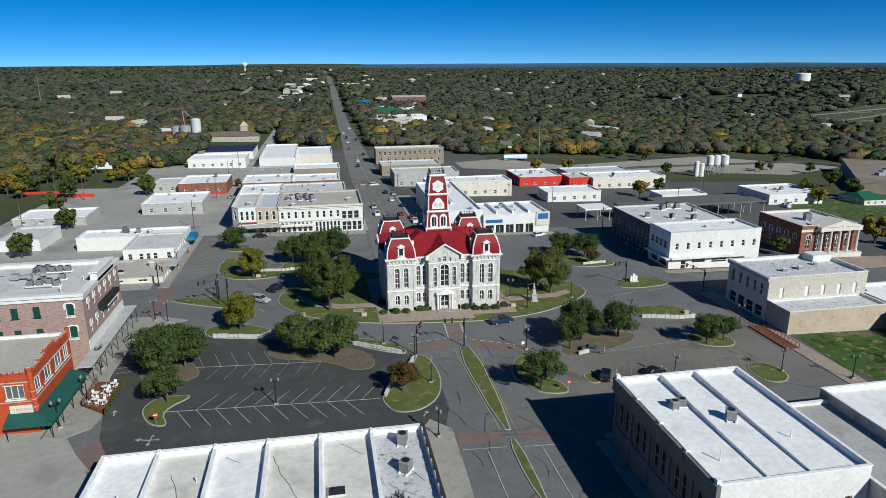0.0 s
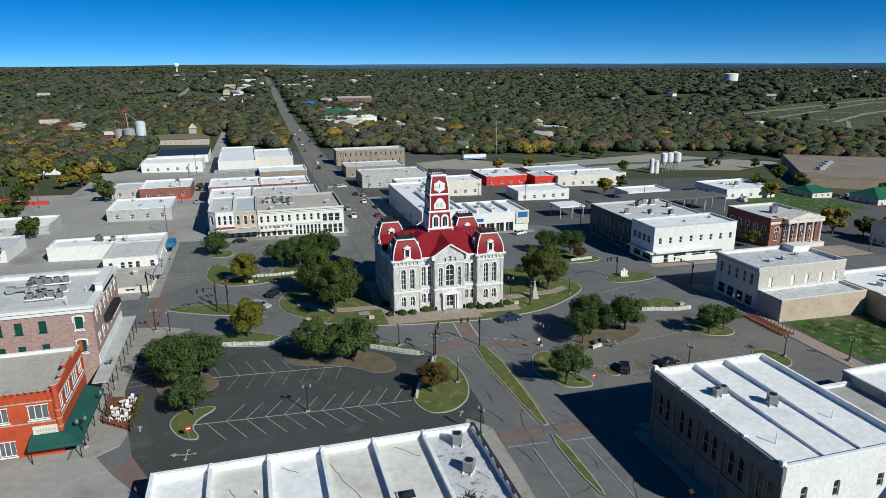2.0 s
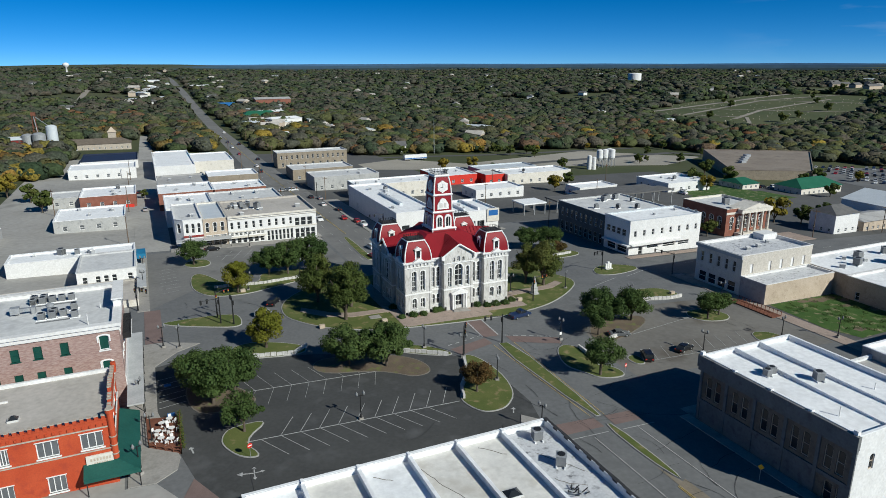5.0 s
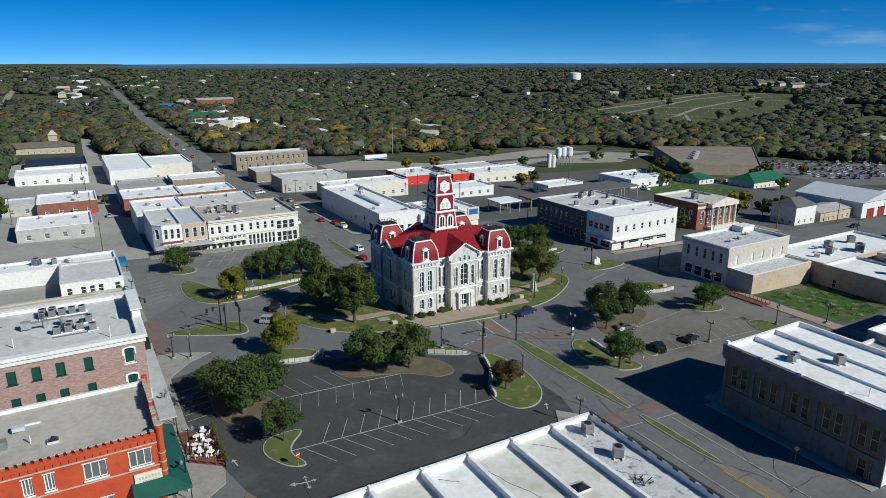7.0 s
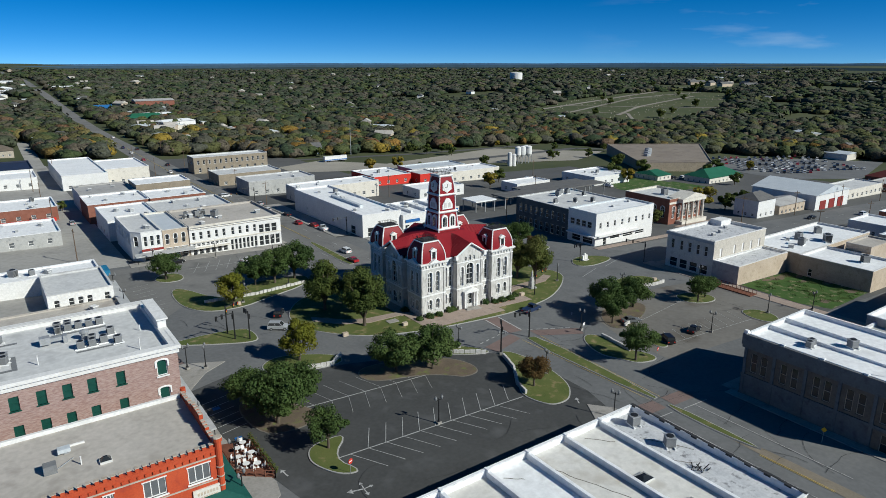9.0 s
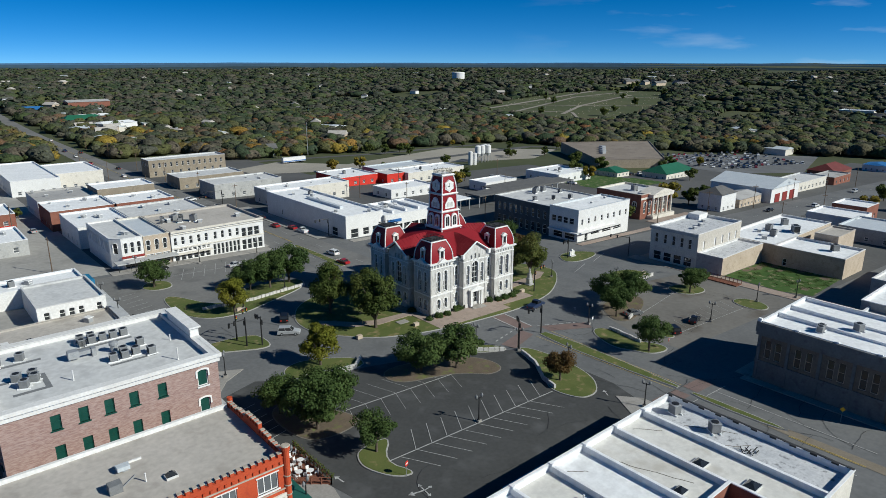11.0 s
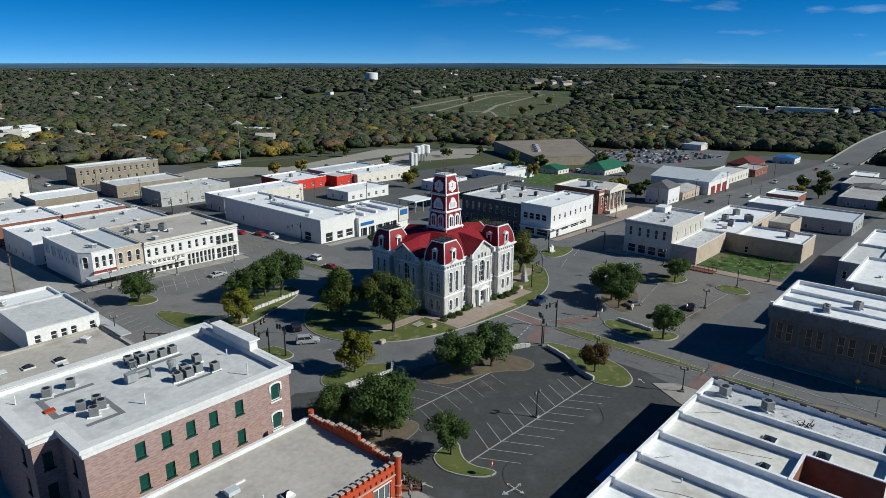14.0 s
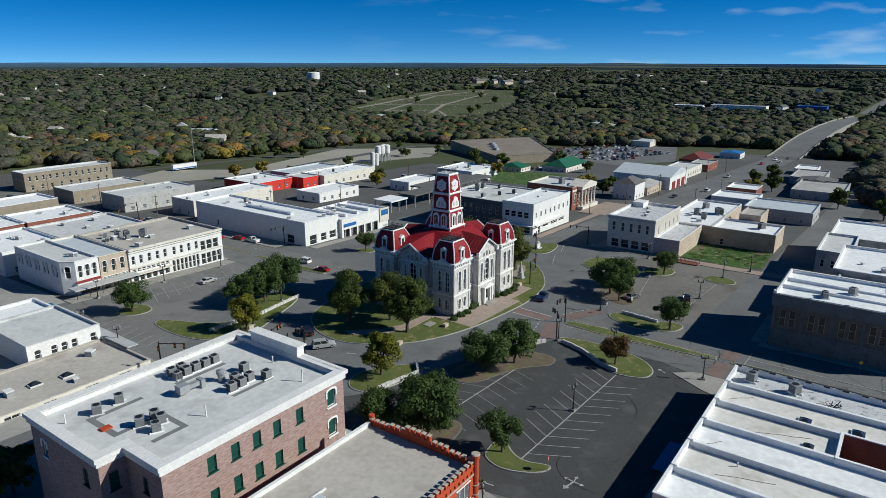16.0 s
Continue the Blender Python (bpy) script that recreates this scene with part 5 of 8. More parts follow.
# bank with drive-in bays
M1 = building("long white bank hall with white roof", 40.5, 56, 224, 283, 5.4, "white_wall", "white_roof", 0.6, ops={"S": [(2, 5, -2, 1.2), (7, 9.5, -1.6, 1.0), (11, 14, -1.6, 1.0)], "W": [(50, 53.5, -2, 1.0), (12, 13, -1.5, 0.6)]})
M1b = building("white bank wing with dark shopfront bays", 56.05, 80.5, 222.5, 243, 3.6, "white_wall", "white_roof", 0.6, ops={"S": even(0.5, 19, 5, 2.9, -3.0, 0.4)}, win={"S": dict(glass="glass", bars=(2, 1), depth=0.8)})
for x in (62, 68, 74):
    local(M1b, part("roof_fin", boxes((x - 0.3, x + 0.3, 226, 242, 3.6, 4.6)), "white_roof"))
local(M1b, part("sign_board", boxes((75.6, 80.6, 222.1, 222.5, -0.3, 4.6)), "cream_wall"), part("sign_panel", boxes((76.2, 80.0, 222.0, 222.08, 2.0, 4.0)), "sign_blue"), part("sign_panel", boxes((57, 63, 222.2, 222.5, 1.4, 2.4)), "sign_blue"))
local(M1, part("skylight_ridge", boxes((47, 48.4, 238, 262, 5.4, 6.3)), "metal_roof"))
# west side
LW = building("two-storey white rendered shop with arched windows", -56.8, -43.0, 193.8, 212, 5.6, "white_wall", "pale_roof", 0.45, ops={"S": [(u + 56.8 - 0.6, u + 56.8 + 0.6, 2.9, 4.7, 0.35) for u in (-55, -52.0, -50.1, -48.2, -44.5)], "E": even(1, 17, 5, 1.2, 2.9, 4.7, 0.35) + even(1, 17, 4, 2.6, 0.6, 2.2)}, win={"all": dict(bars=(1, 2), sill=0.1)})
building("long white-roofed shop row", -75, -43.2, 212.1, 222, 5.0, "white_wall", "white_roof", 0.5, ops={"E": even(0.5, 9.4, 3, 2, 1.0, 3.2)})
building("single-storey pale shop with a brown flat roof", -88, -42.8, 176.5, 193.7, 2.6, "cream_wall", "tan_roof", 0.35, ops={"S": [(u, u + 2.4, 1.7, 2.4) for u in (3, 8, 14, 20, 26, 33, 39)], "E": even(1, 16, 5, 2.2, 1.4, 2.4)}, win={"all": dict(bars=(2, 1))})
local(LW, part("awning", boxes((-43.0, -40.8, 184, 206, 3.3, 3.5)), "grey_awning"), part("awning_blue", boxes((-43.0, -40.6, 214, 220, 2.6, 4.0)), "blue_awning"))

# ---- square: lots, islands, pavements ----
sheet("parking_lot_dark", "asphalt_new", 0.05, [[(-40.3, 120), (-37.4, 104.5), (-36, 98), (-33, 87.6), (11, 87.6), (17.5, 93), (19.5, 100), (19.5, 119), (8, 127.5), (-12, 133.5), (-24, 135.5), (-32, 141), (-40.2, 138)]], label="dark resurfaced asphalt parking lot", category="parking lot")
LOOPS = [
    [(-31.8, 105.5), (-31.4, 108.5), (-29.7, 110.6), (-23.3, 110.9), (-28.6, 105.5), (-26.2, 100.3), (-29.5, 101.0)],
    [(8.0, 105.0), (9.5, 100), (12, 99.1), (15, 99.8), (18.7, 103.8), (20.3, 111.5), (19.5, 119.5), (17.4, 122.2), (16.3, 119.5), (14, 113.5), (10.3, 108.7)],
    [(-35, 117), (-30, 115.8), (-24.3, 117.2), (-25, 121.5), (-29, 127), (-33, 131), (-36, 127)],
    [(-13, 124), (-2, 121.5), (2, 118.5), (4, 116.3), (8, 116.8), (8.6, 121), (6, 125.5), (0, 129), (-12, 131)],
    [(-26, 136), (-13, 133.5), (-11, 137.5), (-16, 141.5), (-22.5, 144), (-27, 141)],
    [(4, 128.3), (14, 122), (15.8, 124), (11, 129.5), (5, 132)],
    [(-30.5, 184), (-30, 197), (-27.5, 199.5), (-25.0, 195.5), (-22.5, 188.5), (-19, 185.5), (-13, 185), (-12, 194), (0, 194), (6, 192), (3, 185), (-11.6, 178.8), (-18, 175.8), (-26.3, 176.5)],
    [(-31.2, 209), (-29.5, 213.4), (-25, 214.7), (-23, 211), (-24, 206.3), (-28.5, 205.6)],
    [(-38.4, 160.5), (-37.6, 162.4), (-22.6, 163), (-21.3, 158), (-22.4, 152.8), (-30, 156)],
    [(47.2, 108.7), (47.1, 104.9), (49.8, 104.6), (50.4, 109.2)],
    [(83, 109.3), (80.5, 105), (81.4, 100.5), (85.2, 99.8), (88, 103), (87.6, 107.6)],
    [(76.5, 121), (79, 117.3), (85, 116.4), (87.6, 119.7), (85, 124.5), (79, 125.3)],
    [(33.3, 110), (35.2, 106), (36.8, 102.4), (42.2, 101.5), (42.7, 105), (40.2, 108.5), (41.7, 116), (39.3, 119), (36, 117)],
    [(46.8, 118.7), (49.4, 116.2), (56, 117.8), (66, 123), (66.5, 127.5), (55, 128.5), (49.5, 124)],
    [(72.3, 139), (73.0, 134.6), (85.7, 132.8), (87.3, 137.2), (84.7, 142.1), (75.2, 142.5)],
    [(76.2, 157.5), (82.2, 155.0), (95, 158.3), (89, 165.2), (80.6, 164.4)],
    [(71.6, 181), (73.2, 176.6), (84, 177.2), (87.5, 180), (85.8, 183.8), (78, 190), (72, 192)],
    [(25.4, 124.3), (29.6, 123.8), (28.5, 91.3), (26.6, 91.5)],
    [(26.7, 88.6), (28.3, 88.4), (28.2, 74), (27.4, 71.5), (26.5, 78)],
    [(20, 196), (23, 196), (23.6, 225), (22.6, 228), (21.4, 225)],
    [(45, 203), (48, 200.5), (51.5, 203), (50, 207.5), (46, 207.5)],
]
M["bed"] = mat("dry_planting_bed", (0.1, 0.08, 0.058), (0.17, 0.128, 0.09), 0.95, 0.3, 4, 0.4, stain=(0.14, 0.16, 0.05))
for i, loop in enumerate(LOOPS):
    bed = i in (2, 3, 13)
    island(loop, "bed" if bed else "lawn", "dry planting bed with a concrete kerb" if bed else "grass traffic island with a concrete kerb", 1 if i in (17, 18, 19) else 2)
island([(-12.5, 159), (-11.3, 153), (-4.5, 144.7), (3.4, 141.1), (12.7, 139.0), (25.2, 138.0), (34.7, 137.8), (43.8, 139.2), (51.1, 141.4), (60.6, 147.3), (68.2, 154.6), (66, 163), (60, 172), (50, 178), (35, 181), (20, 181), (5, 178), (-5, 174), (-11, 166)], "lawn", "courthouse lawn, patchy green, with a concrete kerb")


def raised(name, polys, material, label, z=0.15):
    bm_ = bmesh.new()
    for p in polys:
        slab(bm_, p, -0.1, z)
    return tagged(part(name, bm_, material), label, "pavement", kind="structure")


raised("pavement_courthouse", [rect(11.2, 33.5, 139.6, 149.9), rect(33.5, 44.5, 142.2, 149.9), rect(41, 44.5, 149.9, 172), rect(10.5, 14, 149.9, 172)], "pink_concrete", "pinkish concrete walk round the courthouse", 0.235)
raised("path_lawn", [[(-7.5, 160.5), (-8.3, 157.5), (-3.5, 152.2), (2.0, 149.8), (10.6, 150.2), (10.6, 152.4), (2.6, 152.6), (-1.8, 154.6)], [(44.4, 150), (58, 151.5), (63, 154.5), (62, 156.5), (57, 154), (44.4, 153)]], "pink_concrete", "pinkish concrete path across the lawn", 0.235)
raised("pavement_west", [[(-44.6, 99.5), (-41, 99.3), (-38.2, 101.6), (-37.6, 104.7), (-40.3, 120), (-40.2, 138.4), (-36, 144), (-31.4, 147), (-38, 149.9), (-44.6, 149.9)], rect(-43.2, -40.5, 171.5, 228)], "concrete", "pale concrete pavement along the shops")
raised("pavement_south", [[(12.8, 60), (17.5, 60), (18.4, 82), (18.6, 93), (15.5, 96.5), (11.5, 90), (10.5, 87.3), (12.8, 85.3)], rect(-31, 10.4, 85.3, 87.3), rect(40.4, 42.4, 57.8, 86), rect(42.5, 62.6, 85, 88)], "concrete", "pale concrete pavement along the shops")
raised("pavement_east", [rect(96.8, 101, 86, 149.4), rect(101.1, 150, 145, 148), rect(97.5, 150, 167.8, 170.3), rect(150.1, 180, 165.5, 177.3)], "pink_concrete", "tan concrete pavement along the street")
raised("pavement_north", [rect(-33.5, 14.5, 226.5, 231.1), rect(40.3, 82, 219.3, 222.2), rect(13.9, 15.6, 231.2, 300), rect(33, 40, 231, 300)], "concrete", "pale concrete pavement along the shops")
sheet("crossing_brick", "brick_paving", 0.075, [[(18.6, 88.3), (26.4, 88.2), (26.4, 91.2), (19.2, 91.6)], [(28.4, 88.0), (34.6, 87.8), (34.8, 90.8), (28.6, 91.1)], rect(-41.8, -38.3, 150.2, 171.4), [(16.6, 122), (25.4, 124.9), (25.1, 128), (15.8, 125.3)], [(29.8, 124), (39.2, 119.4), (40.4, 122.4), (30, 127.4)], [(24.8, 128.5), (28.8, 128.2), (29.2, 137.6), (25.3, 137.8)], [(-38, 94), (-33.5, 87.8), (-31.5, 88.6), (-36.2, 98.5)], rect(14.2, 18.3, 88.4, 92.0)], label="faded red brick pedestrian crossings", category="crossing")
sheet("verge_grass", "green_lawn", 0.06, [[(102.8, 120.7), (126.9, 120.7), (126.9, 117), (130.2, 98.5), (104.5, 97.3), (101.6, 104)]] + [rect(203, 252, 230, 252), rect(206, 248, 252, 274)], label="bright green grass plot", category="grass")
sheet("yard_gravel", "gravel", 0.06, [[(85, 390), (125, 378), (200, 372), (280, 352), (345, 385), (275, 440), (200, 415), (153, 400), (120, 432), (85, 415)]], label="pale gravel yard", category="yard")
sheet("road_rail_side", "old_paving", 0.08, strip([(40, 352, 4), (120, 368, 4), (210, 392, 4), (340, 412, 4), (430, 330, 4), (470, 250, 4)]) + strip([(40, 446, 3), (200, 436, 3), (330, 446, 3)]), label="pale road beside the railway", category="road")
sheet("parking_lot_far", "asphalt", 0.07, [[(316, 226), (360, 200), (458, 228), (442, 262), (388, 308), (330, 282)]], label="grey asphalt car lot", category="parking lot")
MARKS = []


def line(xa, ya, xb, yb, w=0.11):
    d_ = Vector((xb - xa, yb - ya)).normalized() * w / 2
    MARKS.append([(xa - d_.y, ya + d_.x), (xa + d_.y, ya - d_.x), (xb + d_.y, yb - d_.x), (xb - d_.y, yb + d_.x)])


line(-28.4, 105.2, 8.0, 104.7, 0.2)
for i in range(10):
    line(-25.9 + i * 3.08, 105.0, -22.8 + i * 3.08, 99.5)
    line(-23.0 + i * 3.1, 105.1, -20.0 + i * 3.1, 110.2)
line(-27, 121.8, 1.2, 121.0, 0.2)
for i in range(8):
    line(-24.2 + i * 3.2, 121.6, -26.2 + i * 3.2, 127.6, 0.07)
    line(-24.2 + i * 3.2, 121.6, -26.2 + i * 3.2, 116.0, 0.06)
for i in range(8):
    line(-37.6, 184 + i * 3.1, -33.0, 185.5 + i * 3.1)
    line(-40.0, 121.0 + i * 2.2, -35.6, 122.2 + i * 2.2) if i < 6 else None
line(-21, 216.5, 12, 215.2, 0.2)
for i in range(10):
    line(-18 + i * 3.1, 216.4, -20.2 + i * 3.1, 211.2)
    line(-18 + i * 3.1, 216.4, -15.8 + i * 3.1, 221.6)
line(51, 105.4, 80, 104.2, 0.12)
for i in range(9):
    line(53 + i * 3.1, 105.3, 55.2 + i * 3.1, 110.6, 0.08)
line(57, 117.9, 77, 121.4, 0.12)
for y in range(196, 420, 12):
    line(19.5, y, 19.5, y + 4, 0.14)
    line(28.6, y, 28.6, y + 4, 0.14)
for x in range(110, 420, 12):
    line(x, 158.6 - (x - 100) * 0.042, x + 4, 158.6 - (x - 100) * 0.042, 0.14)
for a in ((22.5, 60, 22.8, 86), (31.5, 60, 31.5, 86), (19, 86.8, 26, 86.6), (28.6, 86.3, 35, 86.1), (70, 149, 80, 153), (84, 153, 95, 157)):
    line(*a, 0.16)
for i in range(6):
    line(25.0 + i * 0.75, 128.6, 25.6 + i * 0.75, 137.4, 0.35) if i in (0, 5) else None
    line(30 + i * 1.6, 127.8 - i * 0.75, 31 + i * 1.6, 127.3 - i * 0.75, 0.3)
for k in range(5):
    line(16 + k * 2, 127.1 + k * 0.55, 17 + k * 2, 127.4 + k * 0.55, 0.3)
for px, py, ang, sc in ((-28.3, 96.6, 168, 1.07), (-28.3, 96.6, 4, 0.65), (-28.3, 96.6, 83, 0.7), (-28.3, 96.6, -94, 0.7), (-35.8, 105, 98, 0.9), (14.6, 97.5, 60, 0.9), (45, 129, 40, 0.9), (-15, 150, 120, 0.9)):
    c_, s_ = math.cos(radians(ang)), math.sin(radians(ang))
    for sh in ([(0, -0.12), (1.5, -0.12), (1.5, 0.12), (0, 0.12)], [(1.5, -0.5), (2.3, 0), (1.5, 0.5)]):
        MARKS.append([(px + sc * (u * c_ - v * s_), py + sc * (u * s_ + v * c_)) for u, v in sh])
marks = sheet("road_markings", "paint", 0.1, MARKS, label="faded white road and stall markings", category="road marking")
MARKS = []
for off in (0.0, 0.28):
    line(26.2 - off, 60, 26.2 - off, 71, 0.12)
    line(24 + off, 232, 24 + off, 600, 0.12)
line(26.2, 91.6, 25.1, 124, 0.12)
line(28.8, 91.4, 29.9, 123.6, 0.12)
sheet("road_markings_yellow", "yellow_paint", 0.1, MARKS, label="faded yellow centre lines", category="road marking")
sheet("accessible_bay_marking", "sign_blue", 0.1, [rect(-38.9, -37.7, 117.8, 118.9), rect(-39.0, -37.8, 129, 130)], label="blue accessible bay markings", category="road marking")

rt = random.Random(8)
MARKS = []
for x0, x1, y0, y1, n in ((19, 26, 60, 122, 16), (29, 36, 60, 120, 16), (-36, -14, 140, 178, 8), (60, 95, 140, 170, 10), (-30, 12, 88, 98, 6), (45, 90, 100, 130, 8), (-34, 12, 196, 226, 8), (15, 33, 196, 330, 16), (110, 300, 146, 160, 14)):
    for i in range(n):
        x, y, a = rt.uniform(x0, x1), rt.uniform(y0, y1), rt.choice((0.0, 1.57)) + rt.uniform(-0.3, 0.3)
        for k in range(rt.randint(3, 8)):
            xn, yn = x + 1.6 * math.cos(a), y + 1.6 * math.sin(a)
            line(x, y, xn, yn, rt.uniform(0.04, 0.09))
            x, y, a = xn, yn, a + rt.uniform(-0.4, 0.4)
tagged(sheet("road_tar_seams", "tar", 0.09, MARKS, label="dark tar seams in the asphalt", category="road marking"), kind="structure")
M["dusty"] = mat("dusty_tan_paving", (0.17, 0.145, 0.11), (0.24, 0.205, 0.16), 0.92, 0.3, 3, 0.1)
sheet("road_centre_strip", "dusty", 0.07, [[(25.9, 56), (28.4, 56), (28.2, 72), (27.4, 71.6), (26.4, 76)]], label="dusty tan centre strip of the street", category="road")
# low stone garden walls
for run in ([(16, 119.6), (14, 114.1), (10.3, 109), (9.0, 105.0)], [(-24.5, 136.2), (-14.7, 134.4), (-11.4, 137.4)], [(4.6, 128.6), (14.1, 122.6)], [(-25, 183.6), (-12.5, 183.0), (3.4, 186.2)], [(41.2, 116.2), (40.0, 107.4)], [(73.2, 135.2), (81.8, 133.3), (86.0, 133.6)], [(76.1, 179), (84, 180.4)], [(50, 117.2), (55, 118.8)]):
    w = thing("garden_wall", "low curved wall of pale limestone blocks", "wall", (*run[0], ground_z(*run[0])), "garden walls")
    for (xa, ya), (xb, yb) in zip(run, run[1:]):
        n = max(1, int(math.hypot(xb - xa, yb - ya) / 1.1))
        for i in range(n):
            a, b = Vector((xa, ya)).lerp(Vector((xb, yb)), i / n), Vector((xa, ya)).lerp(Vector((xb, yb)), (i + 1) / n - 0.01)
            d = (b - a).normalized() * 0.2
            bm = bmesh.new()
            slab(bm, [(a.x - d.y, a.y + d.x), (a.x + d.y, a.y - d.x), (b.x + d.y, b.y - d.x), (b.x - d.y, b.y + d.x)], -0.1, 0.85 + 0.05 * ((i * 7) % 3))
            local(w, part("stone", bm, "stone"))


# ---- trees ----
def leaf_ramp(name, colours):
    m = bpy.data.materials.new(name)
    m.use_nodes = True
    t = m.node_tree
    bs = t.nodes["Principled BSDF"]
    bs.inputs["Roughness"].default_value, bs.inputs["Specular IOR Level"].default_value = 0.75, 0.12
    geo, ns, rp, ma = t.nodes.new("ShaderNodeNewGeometry"), t.nodes.new("ShaderNodeTexNoise"), t.nodes.new("ShaderNodeValToRGB"), t.nodes.new("ShaderNodeMath")
    ns.inputs["Scale"].default_value, ns.inputs["Detail"].default_value = 0.1, 2
    t.links.new(geo.outputs["Position"], ns.inputs["Vector"])
    mr = t.nodes.new("ShaderNodeMapRange")
    mr.inputs[1].default_value, mr.inputs[2].default_value = 0.3, 0.7
    t.links.new(ns.outputs["Fac"], mr.inputs[0])
    mx = t.nodes.new("ShaderNodeMix")
    mx.inputs[0].default_value = 0.3
    t.links.new(mr.outputs[0], mx.inputs[2])
    t.links.new(geo.outputs["Random Per Island"], mx.inputs[3])
    t.links.new(mx.outputs[0], rp.inputs["Fac"])
    el = rp.color_ramp.elements
    for i, c in enumerate(colours):
        p = i / (len(colours) - 1)
        e = el[i] if i < 2 else el.new(p)
        e.position, e.color = p, (*c, 1)
    for i, c in enumerate(colours):
        el[i].position = i / (len(colours) - 1)
        el[i].color = (*c, 1)
    t.links.new(rp.outputs["Color"], bs.inputs["Base Color"])
    tr, ms_, out = t.nodes.new("ShaderNodeBsdfTranslucent"), t.nodes.new("ShaderNodeMixShader"), t.nodes["Material Output"]
    ms_.inputs[0].default_value = 0.3
    t.links.new(rp.outputs["Color"], tr.inputs["Color"])
    t.links.new(bs.outputs[0], ms_.inputs[1])
    t.links.new(tr.outputs[0], ms_.inputs[2])
    t.links.new(ms_.outputs[0], out.inputs["Surface"])
    return m


L_OAK = leaf_ramp("oak_leaves", [(0.038, 0.068, 0.022), (0.058, 0.095, 0.028), (0.078, 0.118, 0.035), (0.1, 0.138, 0.045)])
L_YEL = leaf_ramp("yellow_green_leaves", [(0.07, 0.085, 0.012), (0.13, 0.14, 0.018), (0.17, 0.17, 0.025), (0.2, 0.17, 0.03)])
L_OLV = leaf_ramp("olive_leaves", [(0.045, 0.07, 0.018), (0.072, 0.098, 0.025), (0.1, 0.122, 0.032), (0.135, 0.13, 0.04)])
L_RED = leaf_ramp("rusty_leaves", [(0.055, 0.07, 0.023), (0.095, 0.08, 0.028), (0.13, 0.078, 0.03), (0.15, 0.09, 0.034)])
L_OCH = leaf_ramp("ochre_leaves", [(0.13, 0.12, 0.025), (0.2, 0.17, 0.03), (0.27, 0.21, 0.035), (0.24, 0.14, 0.03)])


def quads(centres, sizes, rng, up=0.55, out=None):
    """Small leaf faces at the centres, turned at random but leaning upwards."""
    n = len(centres)
    nrm = rng.normal(size=(n, 3))
    if out is None:
        nrm[:, 2] = np.abs(nrm[:, 2]) + up
    else:
        nrm = nrm * 0.38 + out
        nrm[:, 2] += up * 0.5
    nrm /= np.linalg.norm(nrm, axis=1)[:, None]
    a = np.cross(nrm, rng.normal(size=(n, 3)))
    a /= np.linalg.norm(a, axis=1)[:, None]
    b = np.cross(nrm, a)
    s = np.asarray(sizes)[:, None]
    a, b = a * s, b * s * 0.75
    v = np.stack([centres - a - b * 0.4, centres + a * 0.2 - b, centres + a + b * 0.3, centres - a * 0.3 + b], 1).reshape(-1, 3)
    return v


def leaf_mesh(name, verts, material):
    n = len(verts) // 4
    me = bpy.data.meshes.new(name)
    me.vertices.add(4 * n)
    me.vertices.foreach_set("co", np.ascontiguousarray(verts, dtype=np.float32).ravel())
    me.loops.add(4 * n)
    me.loops.foreach_set("vertex_index", np.arange(4 * n, dtype=np.int32))
    me.polygons.add(n)
    me.polygons.foreach_set("loop_start", np.arange(0, 4 * n, 4, dtype=np.int32))
    me.update(calc_edges=True)
    me.materials.append(material)
    return me


def tree(seed, height, radius, trunk, material, label, leaves, size, lobes=22, cone=0.0, at=(0, 0)):
    rng = np.random.default_rng(seed)
    root = thing("tree", label, "tree", (at[0], at[1], ground_z(*at)), "trees")
    bm = bmesh.new()
    top = trunk + (height - trunk) * 0.45
    rod(bm, (0, 0, -0.2), (0.05, 0.03, trunk), 0.035 * height, 0.025 * height, 8)
    ends = []
    for i in range(7):
        a = 2 * math.pi * i / 7 + rng.uniform(-0.3, 0.3)
        e = (radius * 0.55 * math.cos(a), radius * 0.55 * math.sin(a), top + rng.uniform(-0.1, 0.25) * height)
        mid = (e[0] * 0.4, e[1] * 0.4, trunk + (e[2] - trunk) * 0.5)
        rod(bm, (0, 0, trunk * 0.9), mid, 0.02 * height, 0.013 * height, 6)
        rod(bm, mid, e, 0.013 * height, 0.004 * height, 5)
    rod(bm, (0, 0, trunk * 0.9), (0, 0, height * 0.85), 0.022 * height, 0.005 * height, 6)
    part("trunk", bm, "bark", root)
    cz, hz = (trunk + height) / 2, (height - trunk) / 2
    cen = []
    while len(cen) < lobes:
        p = rng.uniform(-1, 1, 3)
        if 0.25 < np.linalg.norm(p) < 0.95:
            k = 1 - cone * (p[2] + 1) / 2
            cen.append((p[0] * radius * 0.8 * k, p[1] * radius * 0.8 * k, cz + p[2] * hz * 0.82))
    cen = np.array(cen)
    which = rng.integers(0, lobes, leaves)
    d = rng.normal(size=(leaves, 3))
    d /= np.linalg.norm(d, axis=1)[:, None]
    rad = radius * rng.uniform(0.13, 0.36, lobes)[which] * rng.uniform(0.4, 1.15, leaves) ** 0.6
    pts = cen[which] + d * rad[:, None] * np.array([1, 1, 0.75])
    pts[:, 2] = np.maximum(pts[:, 2], trunk * 0.75)
    me = leaf_mesh("crown", quads(pts, size * rng.uniform(0.6, 1.3, leaves), rng, 0.5, d), material)
    ob = new("crown", me)
    ob.parent = root
    return root


